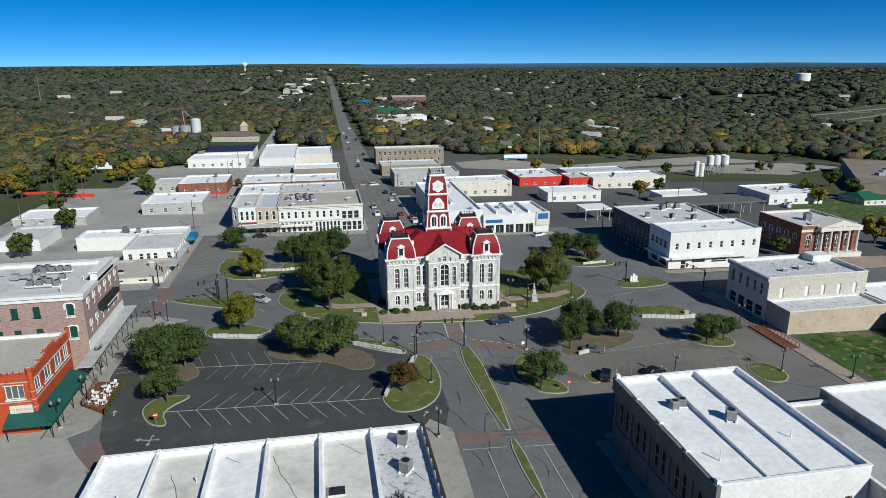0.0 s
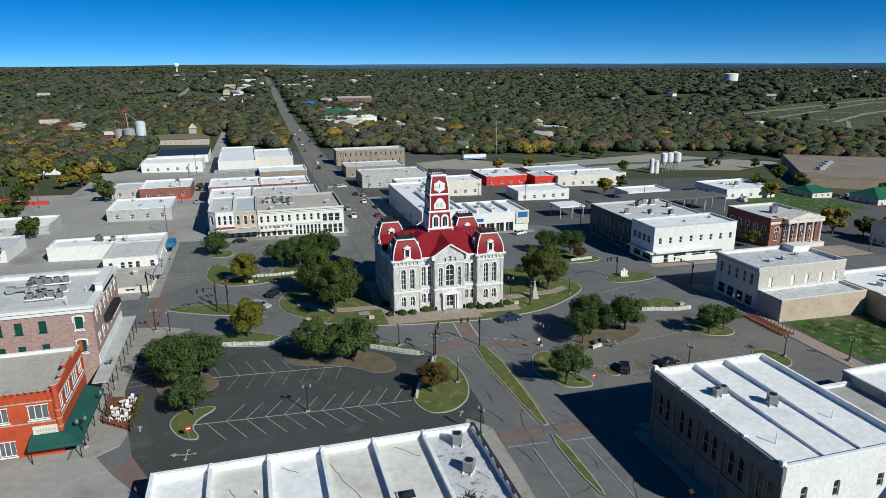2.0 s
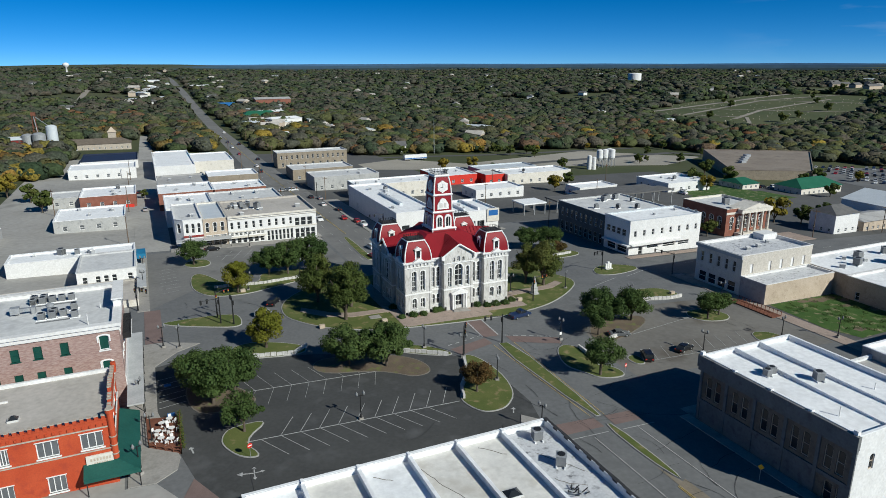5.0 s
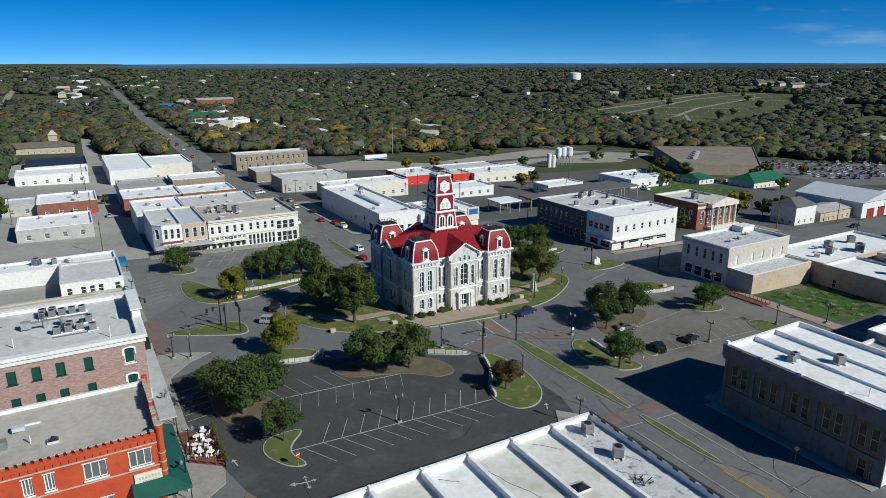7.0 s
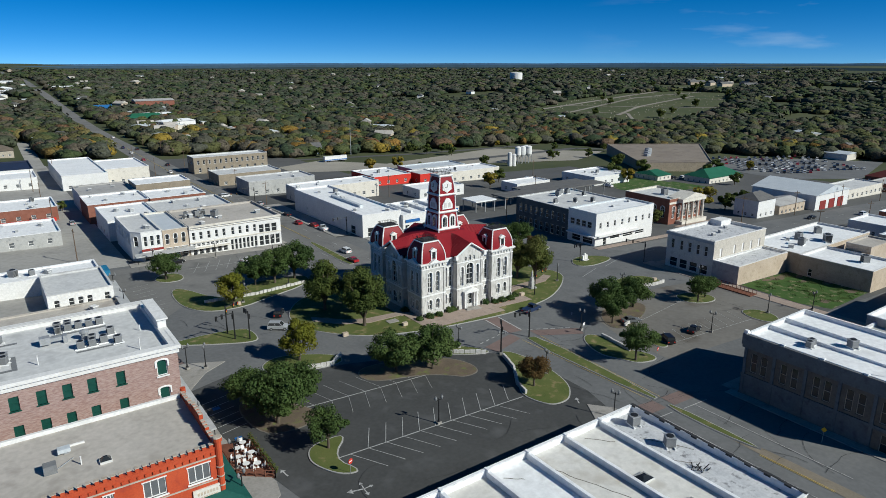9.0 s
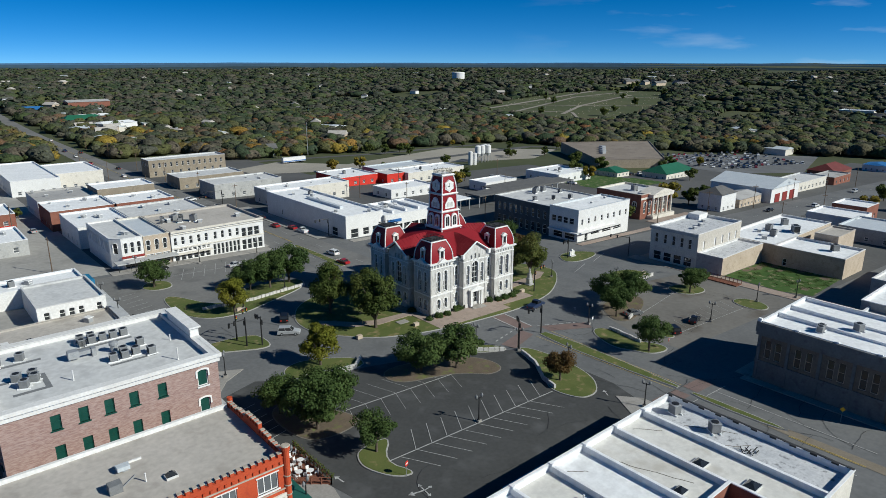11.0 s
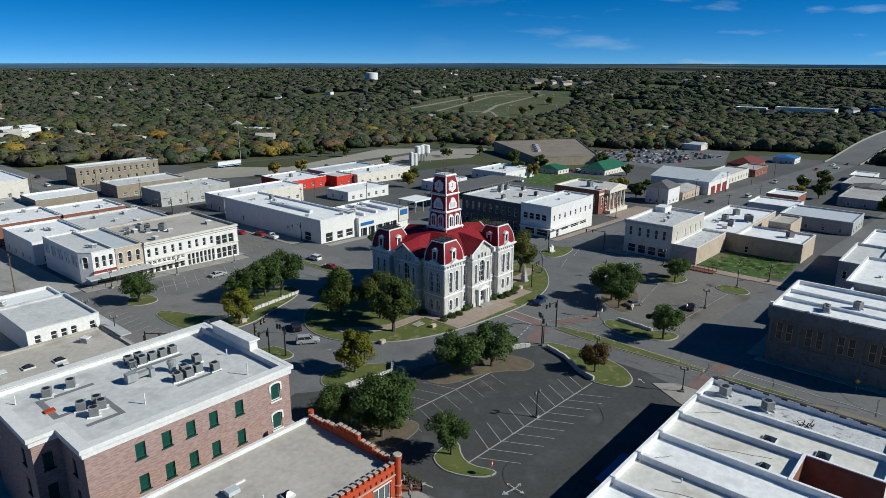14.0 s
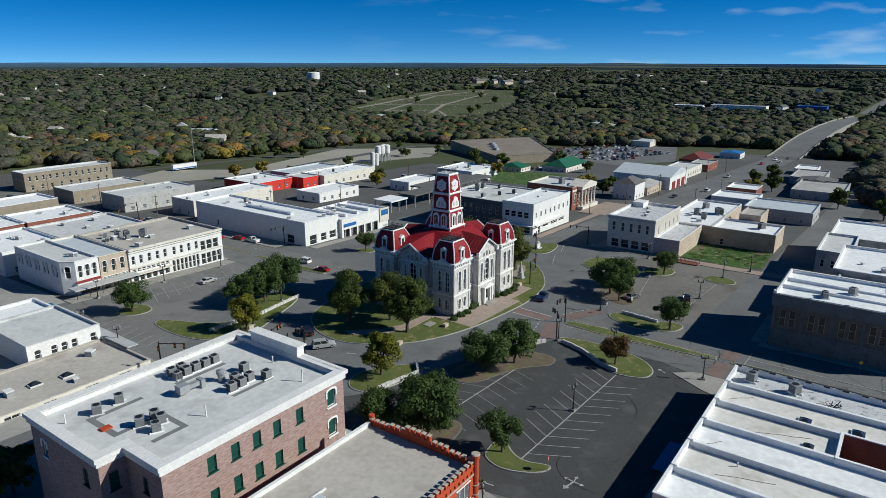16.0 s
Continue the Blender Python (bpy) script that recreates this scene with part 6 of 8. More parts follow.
def place(proto, x, y, s=1.0, turn=0.0, sz=None, label=""):
    m = Matrix.Translation((x, y, ground_z(x, y) + 0.12)) @ Matrix.Rotation(turn, 4, "Z") @ Matrix.Diagonal((s, s, sz or s, 1))
    ob = copy_thing(proto, m)
    if label:
        ob["label"] = label
    return ob


oak = tree(1, 9.6, 5.9, 2.0, L_OAK, "broad dark green live oak", 11500, 0.2, 40, at=(-31.5, 119.5))
oak2 = tree(2, 8.8, 6.0, 1.9, L_OAK, "spreading dark green live oak in a planting bed", 11500, 0.2, 38, at=(0.8, 122.6))
small_oak = tree(3, 6.8, 4.2, 2.2, L_OAK, "small round live oak on a grass island", 6000, 0.15, 24, at=(-28.0, 108.3))
yellow = tree(4, 9.2, 4.8, 1.6, L_YEL, "yellow-green tree in early autumn colour", 10000, 0.18, 34, 0.45, at=(-19.2, 139.6))
olive = tree(5, 13.0, 6.2, 2.2, L_OLV, "tall olive-green pecan tree on the lawn", 14000, 0.21, 46, 0.25, at=(0.3, 149.0))
rusty = tree(6, 6.6, 3.7, 1.6, L_RED, "small tree with rusty red autumn leaves", 6000, 0.15, 24, 0.3, at=(12.3, 106.6))
for p, x, y, s, a in ((oak, -27.6, 122.4, 0.92, 1.0), (oak, -33.8, 127.5, 0.72, 2.2), (oak2, -5.8, 125.2, 0.95, 2.0), (oak, -28.0, 208.8, 0.82, 3.0), (oak2, -4.6, 190.0, 1.05, 0.7), (oak, 1.6, 191.5, 1.12, 4.2), (oak2, -9.6, 191.0, 0.92, 5.0),
                      (yellow, -19.7, 177.6, 0.98, 2.1), (olive, -2.6, 163.2, 0.98, 1.3), (olive, 4.0, 157.0, 0.9, 3.0), (olive, 57.2, 154.8, 0.98, 4.0), (olive, 53.8, 158.4, 0.86, 5.2), (oak2, 53.3, 124.2, 1.02, 1.1), (small_oak, 49.3, 120.2, 1.05, 0.4), (oak, 62.2, 124.8, 0.86, 2.7),
                      (small_oak, 79.8, 118.6, 1.05, 1.9), (small_oak, 84.6, 119.8, 0.88, 3.3), (oak, 80.0, 187.2, 0.85, 0.9), (oak2, 73.6, 190.5, 0.86, 2.9), (small_oak, 47.8, 204.0, 0.95, 1.2)):
    place(p, x, y, s, a)
place(small_oak, 37.4, 103.8, 1.18, 2.0, label="dark green round tree in a grass strip")
place(rusty, 79.2, 179.8, 0.78, 4.0)
mid_oak = tree(11, 8.0, 4.6, 1.4, L_OLV, "green roadside tree among the buildings", 1100, 0.5, 14, at=(-75.5, 154.5))
mid_yel = tree(12, 8.0, 4.6, 1.3, L_OCH, "ochre autumn tree beside a yard", 1100, 0.5, 14, at=(149.7, 288.5))
for p, x, y, s in ((mid_yel, -95, 351, 1.3), (mid_yel, -118, 377, 1.4), (mid_oak, -77, 309, 1.1), (mid_oak, -88, 243, 1.0), (mid_oak, -88, 206, 1.0), (mid_yel, -137, 318, 1.2), (mid_oak, 165, 300, 0.9), (mid_oak, 231, 276, 1.2), (mid_oak, 256, 276, 1.2), (mid_oak, 271, 309, 1.2), (mid_yel, 190, 192, 1.3), (mid_oak, 145, 183, 0.8),
                   (mid_oak, 261, 122, 1.1), (mid_yel, 243, 128, 1.0), (mid_oak, 283, 250, 1.0), (mid_oak, 216, 190, 0.9), (mid_oak, 270, 226, 0.9), (mid_yel, 225, 262, 1.0), (mid_oak, -40, 330, 0.5), (mid_yel, 2, 300, 0.5), (mid_oak, -84, 334, 1.0), (mid_oak, -100, 269, 1.1), (mid_oak, 198, 186, 1.0), (mid_oak, 310, 262, 1.0), (mid_yel, 335, 256, 0.8),
                   (mid_oak, 284, 134, 1.0), (mid_oak, 300, 128, 1.2), (mid_oak, 232, 90, 1.2), (mid_oak, 215, 72, 1.3), (mid_oak, -82, 160, 1.1), (mid_oak, -80, 152, 0.9)):
    place(p, x, y, s, x * 0.7)


rs = random.Random(31)
for i in range(70):
    x, y = rs.uniform(95, 350), rs.uniform(352, 452)
    if y > 440 - max(0, x - 300) * 0.5 or rs.random() < 0.35:
        place(rs.choice((mid_oak, mid_oak, mid_yel)), x, y, rs.uniform(0.45, 1.0), x)
for i in range(60):
    x, y = rs.uniform(-150, -78), rs.uniform(225, 420)
    if not (-98 < x < -60 and y > 395) and not (-115 < x < -80 and 205 < y < 270) and not (-70 > x > -78 and y > 310):
        place(rs.choice((mid_oak, mid_yel, mid_oak)), x - 20, y + 20, rs.uniform(0.6, 1.2), x)


def inside(x, y, poly):
    odd = False
    for (xa, ya), (xb, yb) in zip(poly, poly[1:] + poly[:1]):
        if (ya > y) != (yb > y) and x < (xb - xa) * (y - ya) / (yb - ya) + xa:
            odd = not odd
    return odd


CEMETERY = [(553, 705), (690, 775), (860, 800), (990, 780), (1010, 700), (840, 590), (665, 505), (530, 495), (520, 580)]
MEADOWS = [CEMETERY, [(1010, 880), (1140, 930), (1180, 800), (1110, 730), (1020, 760)], [(1110, 650), (1350, 725), (1300, 620), (1170, 515)], [(250, 560), (330, 545), (320, 520), (230, 530)]]


HOMES, OPEN = [], set()
rh = random.Random(12)
for i in range(230):
    r, a = 430 * (2500 / 430) ** rh.random(), radians(rh.uniform(-42, 92))
    x, y = -40 + r * math.sin(a), 60 + r * math.cos(a)
    if i < 34:
        x, y = 25 + rh.choice((-1, 1)) * rh.uniform(26, 70), rh.uniform(580, 1500)
    if abs(x - 27) < 24 or (abs(x + 38) < 16 and y < 850) or (x > 380 and abs(y - 130) < 35) or (x < 330 and y < 470) or (x < 480 and y < 455 - max(0.0, x - 345) * 1.9) or y < 60 or (-130 < x < -40 and y < 600) or any(inside(x, y, m_) for m_ in MEADOWS):
        continue
    HOMES.append((x, y, r))
    d_ = Vector((-45 - x, 20 - y)).normalized()
    for k in range(4 if r < 1200 else 6):
        OPEN.add((int((x + d_.x * 10 * k) // 14), int((y + d_.y * 10 * k) // 14)))


def wooded(x, y):
    """Where woodland stands: outside the town, off the roads, with clearings."""
    if abs(x - 25 - max(0, y - 700) * 0.005) < 12 + 0.004 * y and y < 2700:
        return False
    if abs(x + 37.5) < 9 and y < 640 or abs(x + 107) < 9 and 900 < y < 1700:
        return False
    if x > 380 and abs(y - 144 + (x - 432) * 0.053) < 15 and x < 2300:
        return False
    if y < 150 and x < -90:
        return abs(y - 160) > 16
    if x < -45 and y < 400 - 0.9 * max(0, -x - 150):
        return x < -150 and abs(y - 160) > 16
    if -45 <= x < 90 and y < 500:
        return False
    if 90 <= x < 290 and y < 455:
        return 235 < x and y < 78
    if x >= 290 and y < 150:
        return y < 90 or x > 445
    if x >= 290 and y < 455 - max(0.0, x - 345) * 1.9 and x < 480:
        return False
    if -130 < x < -40 and 522 < y < 582 or -84 < x < -40 and y < 582:
        return False
    if 805 < x < 885 and 150 < y < 350:
        return False
    if any(inside(x, y, m_) for m_ in MEADOWS):
        return False
    if (int(x // 14), int(y // 14)) in OPEN:
        return False
    r = math.hypot(x, y)
    if r < 680:
        return True
    open_field = noise.noise((x / 330, y / 210, 9.3)) + (0.1 if x > 0.62 * y and r > 700 else -0.06)
    return open_field < 0.36


def foliage_tones(name, colours):
    """Leaves whose colour goes with the tree they belong to, dappled by fine noise."""
    m = bpy.data.materials.new(name)
    m.use_nodes = True
    t = m.node_tree
    bs = t.nodes["Principled BSDF"]
    bs.inputs["Roughness"].default_value, bs.inputs["Specular IOR Level"].default_value = 0.85, 0.08
    at, rp, geo = t.nodes.new("ShaderNodeAttribute"), t.nodes.new("ShaderNodeValToRGB"), t.nodes.new("ShaderNodeNewGeometry")
    at.attribute_name = "tone"
    t.links.new(at.outputs["Fac"], rp.inputs["Fac"])
    el = rp.color_ramp.elements
    for _ in range(len(colours) - 2):
        el.new(0.5)
    for i, c in enumerate(colours):
        el[i].position = i / (len(colours) - 1)
        el[i].color = (*c, 1)
    ns, mr, mx = t.nodes.new("ShaderNodeTexNoise"), t.nodes.new("ShaderNodeMapRange"), t.nodes.new("ShaderNodeMix")
    ns.inputs["Scale"].default_value, ns.inputs["Detail"].default_value = 0.7, 5
    t.links.new(geo.outputs["Position"], ns.inputs["Vector"])
    mr.inputs[1].default_value, mr.inputs[2].default_value, mr.inputs[3].default_value, mr.inputs[4].default_value = 0.3, 0.7, 0.5, 1.5
    t.links.new(ns.outputs["Fac"], mr.inputs[0])
    mx.data_type, mx.blend_type = "RGBA", "MULTIPLY"
    mx.inputs[0].default_value = 1.0
    t.links.new(rp.outputs["Color"], mx.inputs[6])
    t.links.new(mr.outputs[0], mx.inputs[7])
    t.links.new(mx.outputs[2], bs.inputs["Base Color"])
    bp = t.nodes.new("ShaderNodeBump")
    bp.inputs["Strength"].default_value, bp.inputs["Distance"].default_value = 0.8, 0.9
    t.links.new(ns.outputs["Fac"], bp.inputs["Height"])
    t.links.new(bp.outputs["Normal"], bs.inputs["Normal"])
    return m


OLIVE, GREEN, DEEP, GREYED, BROWN, RUST, GOLD = (0.08, 0.082, 0.034), (0.055, 0.072, 0.03), (0.03, 0.047, 0.025), (0.062, 0.066, 0.05), (0.09, 0.077, 0.058), (0.135, 0.066, 0.03), (0.21, 0.155, 0.03)
T_WOOD = foliage_tones("mixed_woodland_leaves", [DEEP, GREEN, OLIVE, GREYED, BROWN, OLIVE, GREEN, GREYED, DEEP, BROWN, RUST])
T_FAR = foliage_tones("far_woodland_leaves", [DEEP, GREYED, GREEN, GREYED, BROWN, GREYED, DEEP, GREEN, OLIVE])
T_AUT = foliage_tones("autumn_woodland_leaves", [OLIVE, (0.12, 0.11, 0.032), GOLD, (0.19, 0.105, 0.032), OLIVE, (0.11, 0.085, 0.042), (0.15, 0.125, 0.035), BROWN])


def woods(name, label, count, r0, r1, leaves, cuts, size0, grow, material, seed, leaf=(0.1, 0.18), sweep=(-48, 98), even_rings=False):
    """A wood: every tree a lumpy crown with loose leaf clumps round it, joined into one mesh."""
    rng = np.random.default_rng(seed)
    ball = bmesh.new()
    bmesh.ops.create_icosphere(ball, subdivisions=cuts, radius=1.0)
    bv, bf = np.array([v.co[:] for v in ball.verts]), np.array([[v.index for v in f.verts] for f in ball.faces])
    ball.free()
    cen, sc, tries = [], [], 0
    while len(cen) < count and tries < count * 6:
        tries += 1
        r = r0 * (r1 / r0) ** rng.random() if even_rings else math.sqrt(rng.uniform(r0 * r0, r1 * r1))
        a = radians(rng.uniform(*sweep))
        x, y = -40 + r * math.sin(a), 60 + r * math.cos(a)
        if y < -60 or not wooded(x, y):
            continue
        s = (size0 + grow * r) * rng.uniform(0.45, 1.45)
        cen.append((x, y, ground_z(x, y)))
        sc.append((s, min(s, 8.5) * rng.uniform(0.75, 1.15)))
    cen, sc = np.array(cen), np.array(sc)
    n, k, nf = len(cen), len(bv), len(bf)
    # neighbouring trees lean to the same colours
    drift = np.array([noise.noise((p[0] / 90, p[1] / 90, seed)) for p in cen])
    tone = (rng.random(n) * 0.75 + drift * 0.9 + 0.1) % 1.0
    bump = rng.uniform(0.66, 1.26, (n, k, 1))
    core = bv[None] * bump
    core = np.stack([core[:, :, 0] * sc[:, None, 0] * 0.7, core[:, :, 1] * sc[:, None, 0] * 0.7, (core[:, :, 2] * 0.52 + 0.46) * sc[:, None, 1]], 2) + cen[:, None]
    tri = bf[None] + (np.arange(n) * k)[:, None, None]
    d = rng.normal(size=(n * leaves, 3))
    d[:, 2] = np.abs(d[:, 2]) * 0.9 - 0.2
    d /= np.linalg.norm(d, axis=1)[:, None]
    who = np.repeat(np.arange(n), leaves)
    q = d * rng.uniform(0.84, 1.12, (n * leaves, 1))
    pts = cen[who] + np.stack([q[:, 0] * sc[who, 0] * 0.7, q[:, 1] * sc[who, 0] * 0.7, (q[:, 2] * 0.52 + 0.46) * sc[who, 1]], 1)
    quad = quads(pts, sc[who, 0] * rng.uniform(leaf[0], leaf[1], len(pts)), rng, 0.4, d * 1.5)
    verts = np.concatenate([core.reshape(-1, 3), quad])
    loops = np.concatenate([tri.ravel(), n * k + np.arange(len(quad))]).astype(np.int32)
    starts = np.concatenate([np.arange(n * nf) * 3, n * nf * 3 + np.arange(len(pts)) * 4]).astype(np.int32)
    me = bpy.data.meshes.new(name)
    me.vertices.add(len(verts))
    me.vertices.foreach_set("co", np.ascontiguousarray(verts, dtype=np.float32).ravel())
    me.loops.add(len(loops))
    me.loops.foreach_set("vertex_index", loops)
    me.polygons.add(len(starts))
    me.polygons.foreach_set("loop_start", starts)
    me.update(calc_edges=True)
    me.polygons.foreach_set("use_smooth", np.arange(len(starts)) < n * nf)
    at = me.attributes.new("tone", "FLOAT", "POINT")
    at.data.foreach_set("value", np.concatenate([np.repeat(tone, k), np.repeat((tone[who] + rng.uniform(-0.04, 0.04, len(pts))) % 1.0, 4)]).astype(np.float32))
    me.materials.append(material)
    return tagged(new(name, me), label, "woodland", kind="stuff")


# weeds and bare soil on the empty plot
rp_ = random.Random(31)
SOIL = []
for x, y, r in ((118, 118.6, 2.6), (122.5, 118.8, 2.2), (125, 116.4, 1.7), (113.5, 119.3, 1.5), (121, 113.2, 1.5), (127, 108.5, 1.9), (109, 101, 1.6), (124.4, 101.5, 2.2)):
    SOIL.append([(x + r * 1.3 * rp_.uniform(0.6, 1.1) * math.cos(k * 0.524), y + r * 0.75 * rp_.uniform(0.6, 1.1) * math.sin(k * 0.524)) for k in range(12)])
sheet("bare_soil", "bed", 0.075, SOIL, label="bare pale soil patches on the grass plot", category="soil")
rg = np.random.default_rng(32)
tufts = np.stack([rg.uniform(104.8, 126, 70), rg.uniform(98.6, 119.6, 70), np.zeros(70)], 1)
blade = np.repeat(tufts, 40, 0) + rg.normal(size=(2800, 3)) * np.array([0.45, 0.45, 0.0])
blade[:, 2] = [ground_z(p[0], p[1]) + 0.08 for p in blade]
blade[:, 2] += rg.uniform(0.0, 0.35, 2800)
tagged(new("weeds", leaf_mesh("weeds", quads(blade, rg.uniform(0.07, 0.16, 2800), rg, 0.5), L_OAK)), "dark green weed tufts on the grass plot", "weeds", kind="stuff")
woods("woodland", "dense mixed woodland in muted autumn greens", 7600, 200, 760, 30, 2, 8.6, 0.0, T_WOOD, 21, (0.07, 0.14))
woods("woodland_autumn", "yellow and ochre autumn trees in the woodland", 620, 200, 600, 50, 2, 8.4, 0.0, T_AUT, 22, (0.07, 0.13), (-48, 70))
woods("woodland_golden", "golden autumn trees at the town's edge", 520, 260, 560, 50, 2, 8.6, 0.0, T_AUT, 24, (0.07, 0.13), (-48, -8))
woods("woodland_far", "far woodland rolling to the horizon", 21000, 740, 2950, 6, 1, 9.0, 0.005, T_FAR, 23, (0.14, 0.26), even_rings=True)
# skyline ridges; distance haze is painted into their colour, bluer and paler farther out
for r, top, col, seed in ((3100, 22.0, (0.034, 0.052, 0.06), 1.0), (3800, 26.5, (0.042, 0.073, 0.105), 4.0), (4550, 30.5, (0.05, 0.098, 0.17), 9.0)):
    M["ridge_%d" % r] = mat("haze_painted_ridge_%d" % r, col, tuple(c * 1.25 for c in col), 0.95, 0.004, 0.03, 0.0, spec=0.0)
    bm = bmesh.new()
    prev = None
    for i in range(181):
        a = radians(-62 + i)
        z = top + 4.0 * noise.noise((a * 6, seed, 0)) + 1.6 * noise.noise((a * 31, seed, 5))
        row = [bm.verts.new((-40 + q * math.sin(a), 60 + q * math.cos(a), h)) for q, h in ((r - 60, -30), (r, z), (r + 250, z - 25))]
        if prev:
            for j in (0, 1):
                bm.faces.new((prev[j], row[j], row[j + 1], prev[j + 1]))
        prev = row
    tagged(part("backdrop_ridge", bm, "ridge_%d" % r), "wooded ridge along the horizon, painted in haze blue", "hills", kind="structure")
# cemetery and pasture clearings
M["meadow"] = mat("dry_meadow", (0.055, 0.072, 0.028), (0.095, 0.1, 0.045), 0.95, 0.012, 0.2, 0.3, stain=(0.055, 0.075, 0.03))
M["lane"] = mat("pale_lane", (0.24, 0.215, 0.18), (0.32, 0.29, 0.245), 0.95, 0.05, 1, 0.1)


def laid(name, material, up, polys, label, category):
    """Wide pieces over rolling land, cut fine enough to follow it."""
    bm_ = bmesh.new()
    for poly in polys:
        bm_.faces.new([bm_.verts.new((x, y, 0)) for x, y in poly])
    for axis in ((1, 0, 0), (0, 1, 0)):
        vals = [v.co.dot(Vector(axis)) for v in bm_.verts]
        p = math.ceil(min(vals) / 15) * 15
        while p < max(vals):
            bmesh.ops.bisect_plane(bm_, geom=bm_.verts[:] + bm_.edges[:] + bm_.faces[:], plane_co=Vector(axis) * p, plane_no=axis)
            p += 15
    for v in bm_.verts:
        v.co.z = ground_z(v.co.x, v.co.y) + up
    bmesh.ops.recalc_face_normals(bm_, faces=bm_.faces)
    tagged(part(name, bm_, material), label, category, kind="structure")


laid("meadow", "meadow", 0.9, [m_[::-1] for m_ in MEADOWS], "dry green meadow clearings in the woods", "meadow")
laid("lane_cemetery", "lane", 1.3, strip([(553, 700, 4), (775, 750, 4), (946, 793, 4)]) + strip([(585, 655, 3), (800, 730, 3), (990, 740, 3)]) + strip([(600, 590, 3), (700, 640, 3), (900, 690, 3)]) + strip([(640, 720, 2), (700, 640, 2), (770, 560, 2)]) + strip([(800, 755, 2), (880, 625, 2)]) + strip([(530, 500, 2), (625, 595, 2), (585, 655, 2)]) + strip([(1030, 860, 3), (1150, 830, 3)]), "pale gravel lanes between the burial plots", "lane")
laid("road_hill", "lane", 1.0, strip([(-108, 915, 4), (-109, 1140, 4), (-101, 1640, 5)]), "pale side street climbing through the woods", "road")
rc = np.random.default_rng(77)
stones = bmesh.new()
for i in range(420):
    x, y = rc.uniform(530, 960), rc.uniform(500, 790)
    if inside(x, y, CEMETERY):
        g = ground_z(x, y) + 0.8
        box(stones, x - 0.45, x + 0.45, y - 0.25, y + 0.25, g, g + rc.uniform(0.5, 1.0))
tagged(part("headstones", stones, "tan_stone"), "rows of pale stones on the meadow", "headstones", kind="stuff")
for x, y, s_ in ((1000, 760, 2.0), (930, 650, 1.6), (700, 690, 1.4), (760, 590, 1.5), (620, 540, 1.5), (860, 770, 1.3), (670, 560, 1.2), (830, 660, 1.2), (580, 610, 1.3), (1080, 800, 1.9), (1050, 890, 1.5), (1200, 640, 1.6), (900, 720, 1.0), (740, 740, 1.0)):
    place(mid_oak, x, y, s_, x)


# ---- vehicles ----
def car_paint(name, c):
    m = mat(name, c, tuple(v * 0.9 for v in c), 0.28, 0.5, 3, 0.0, spec=0.6)
    return m


PAINT = {"white": car_paint("white_car_paint", (0.75, 0.75, 0.75)), "black": car_paint("black_car_paint", (0.012, 0.012, 0.014)), "silver": car_paint("silver_car_paint", (0.38, 0.39, 0.4)), "red": car_paint("red_car_paint", (0.33, 0.015, 0.02)), "blue": car_paint("dark_blue_car_paint", (0.015, 0.03, 0.08)), "grey": car_paint("grey_car_paint", (0.12, 0.125, 0.13))}
KINDS = {"sedan": (4.8, 1.8, 0.95, 1.42, -1.55, 1.0, -0.9, 0.35), "suv": (4.8, 1.9, 1.1, 1.75, -2.2, 1.0, -2.0, 0.35), "pickup": (5.7, 1.95, 1.15, 1.85, -0.5, 1.35, -0.3, 0.75), "van": (5.4, 2.0, 1.25, 2.2, -2.6, 1.7, -2.5, 1.1)}


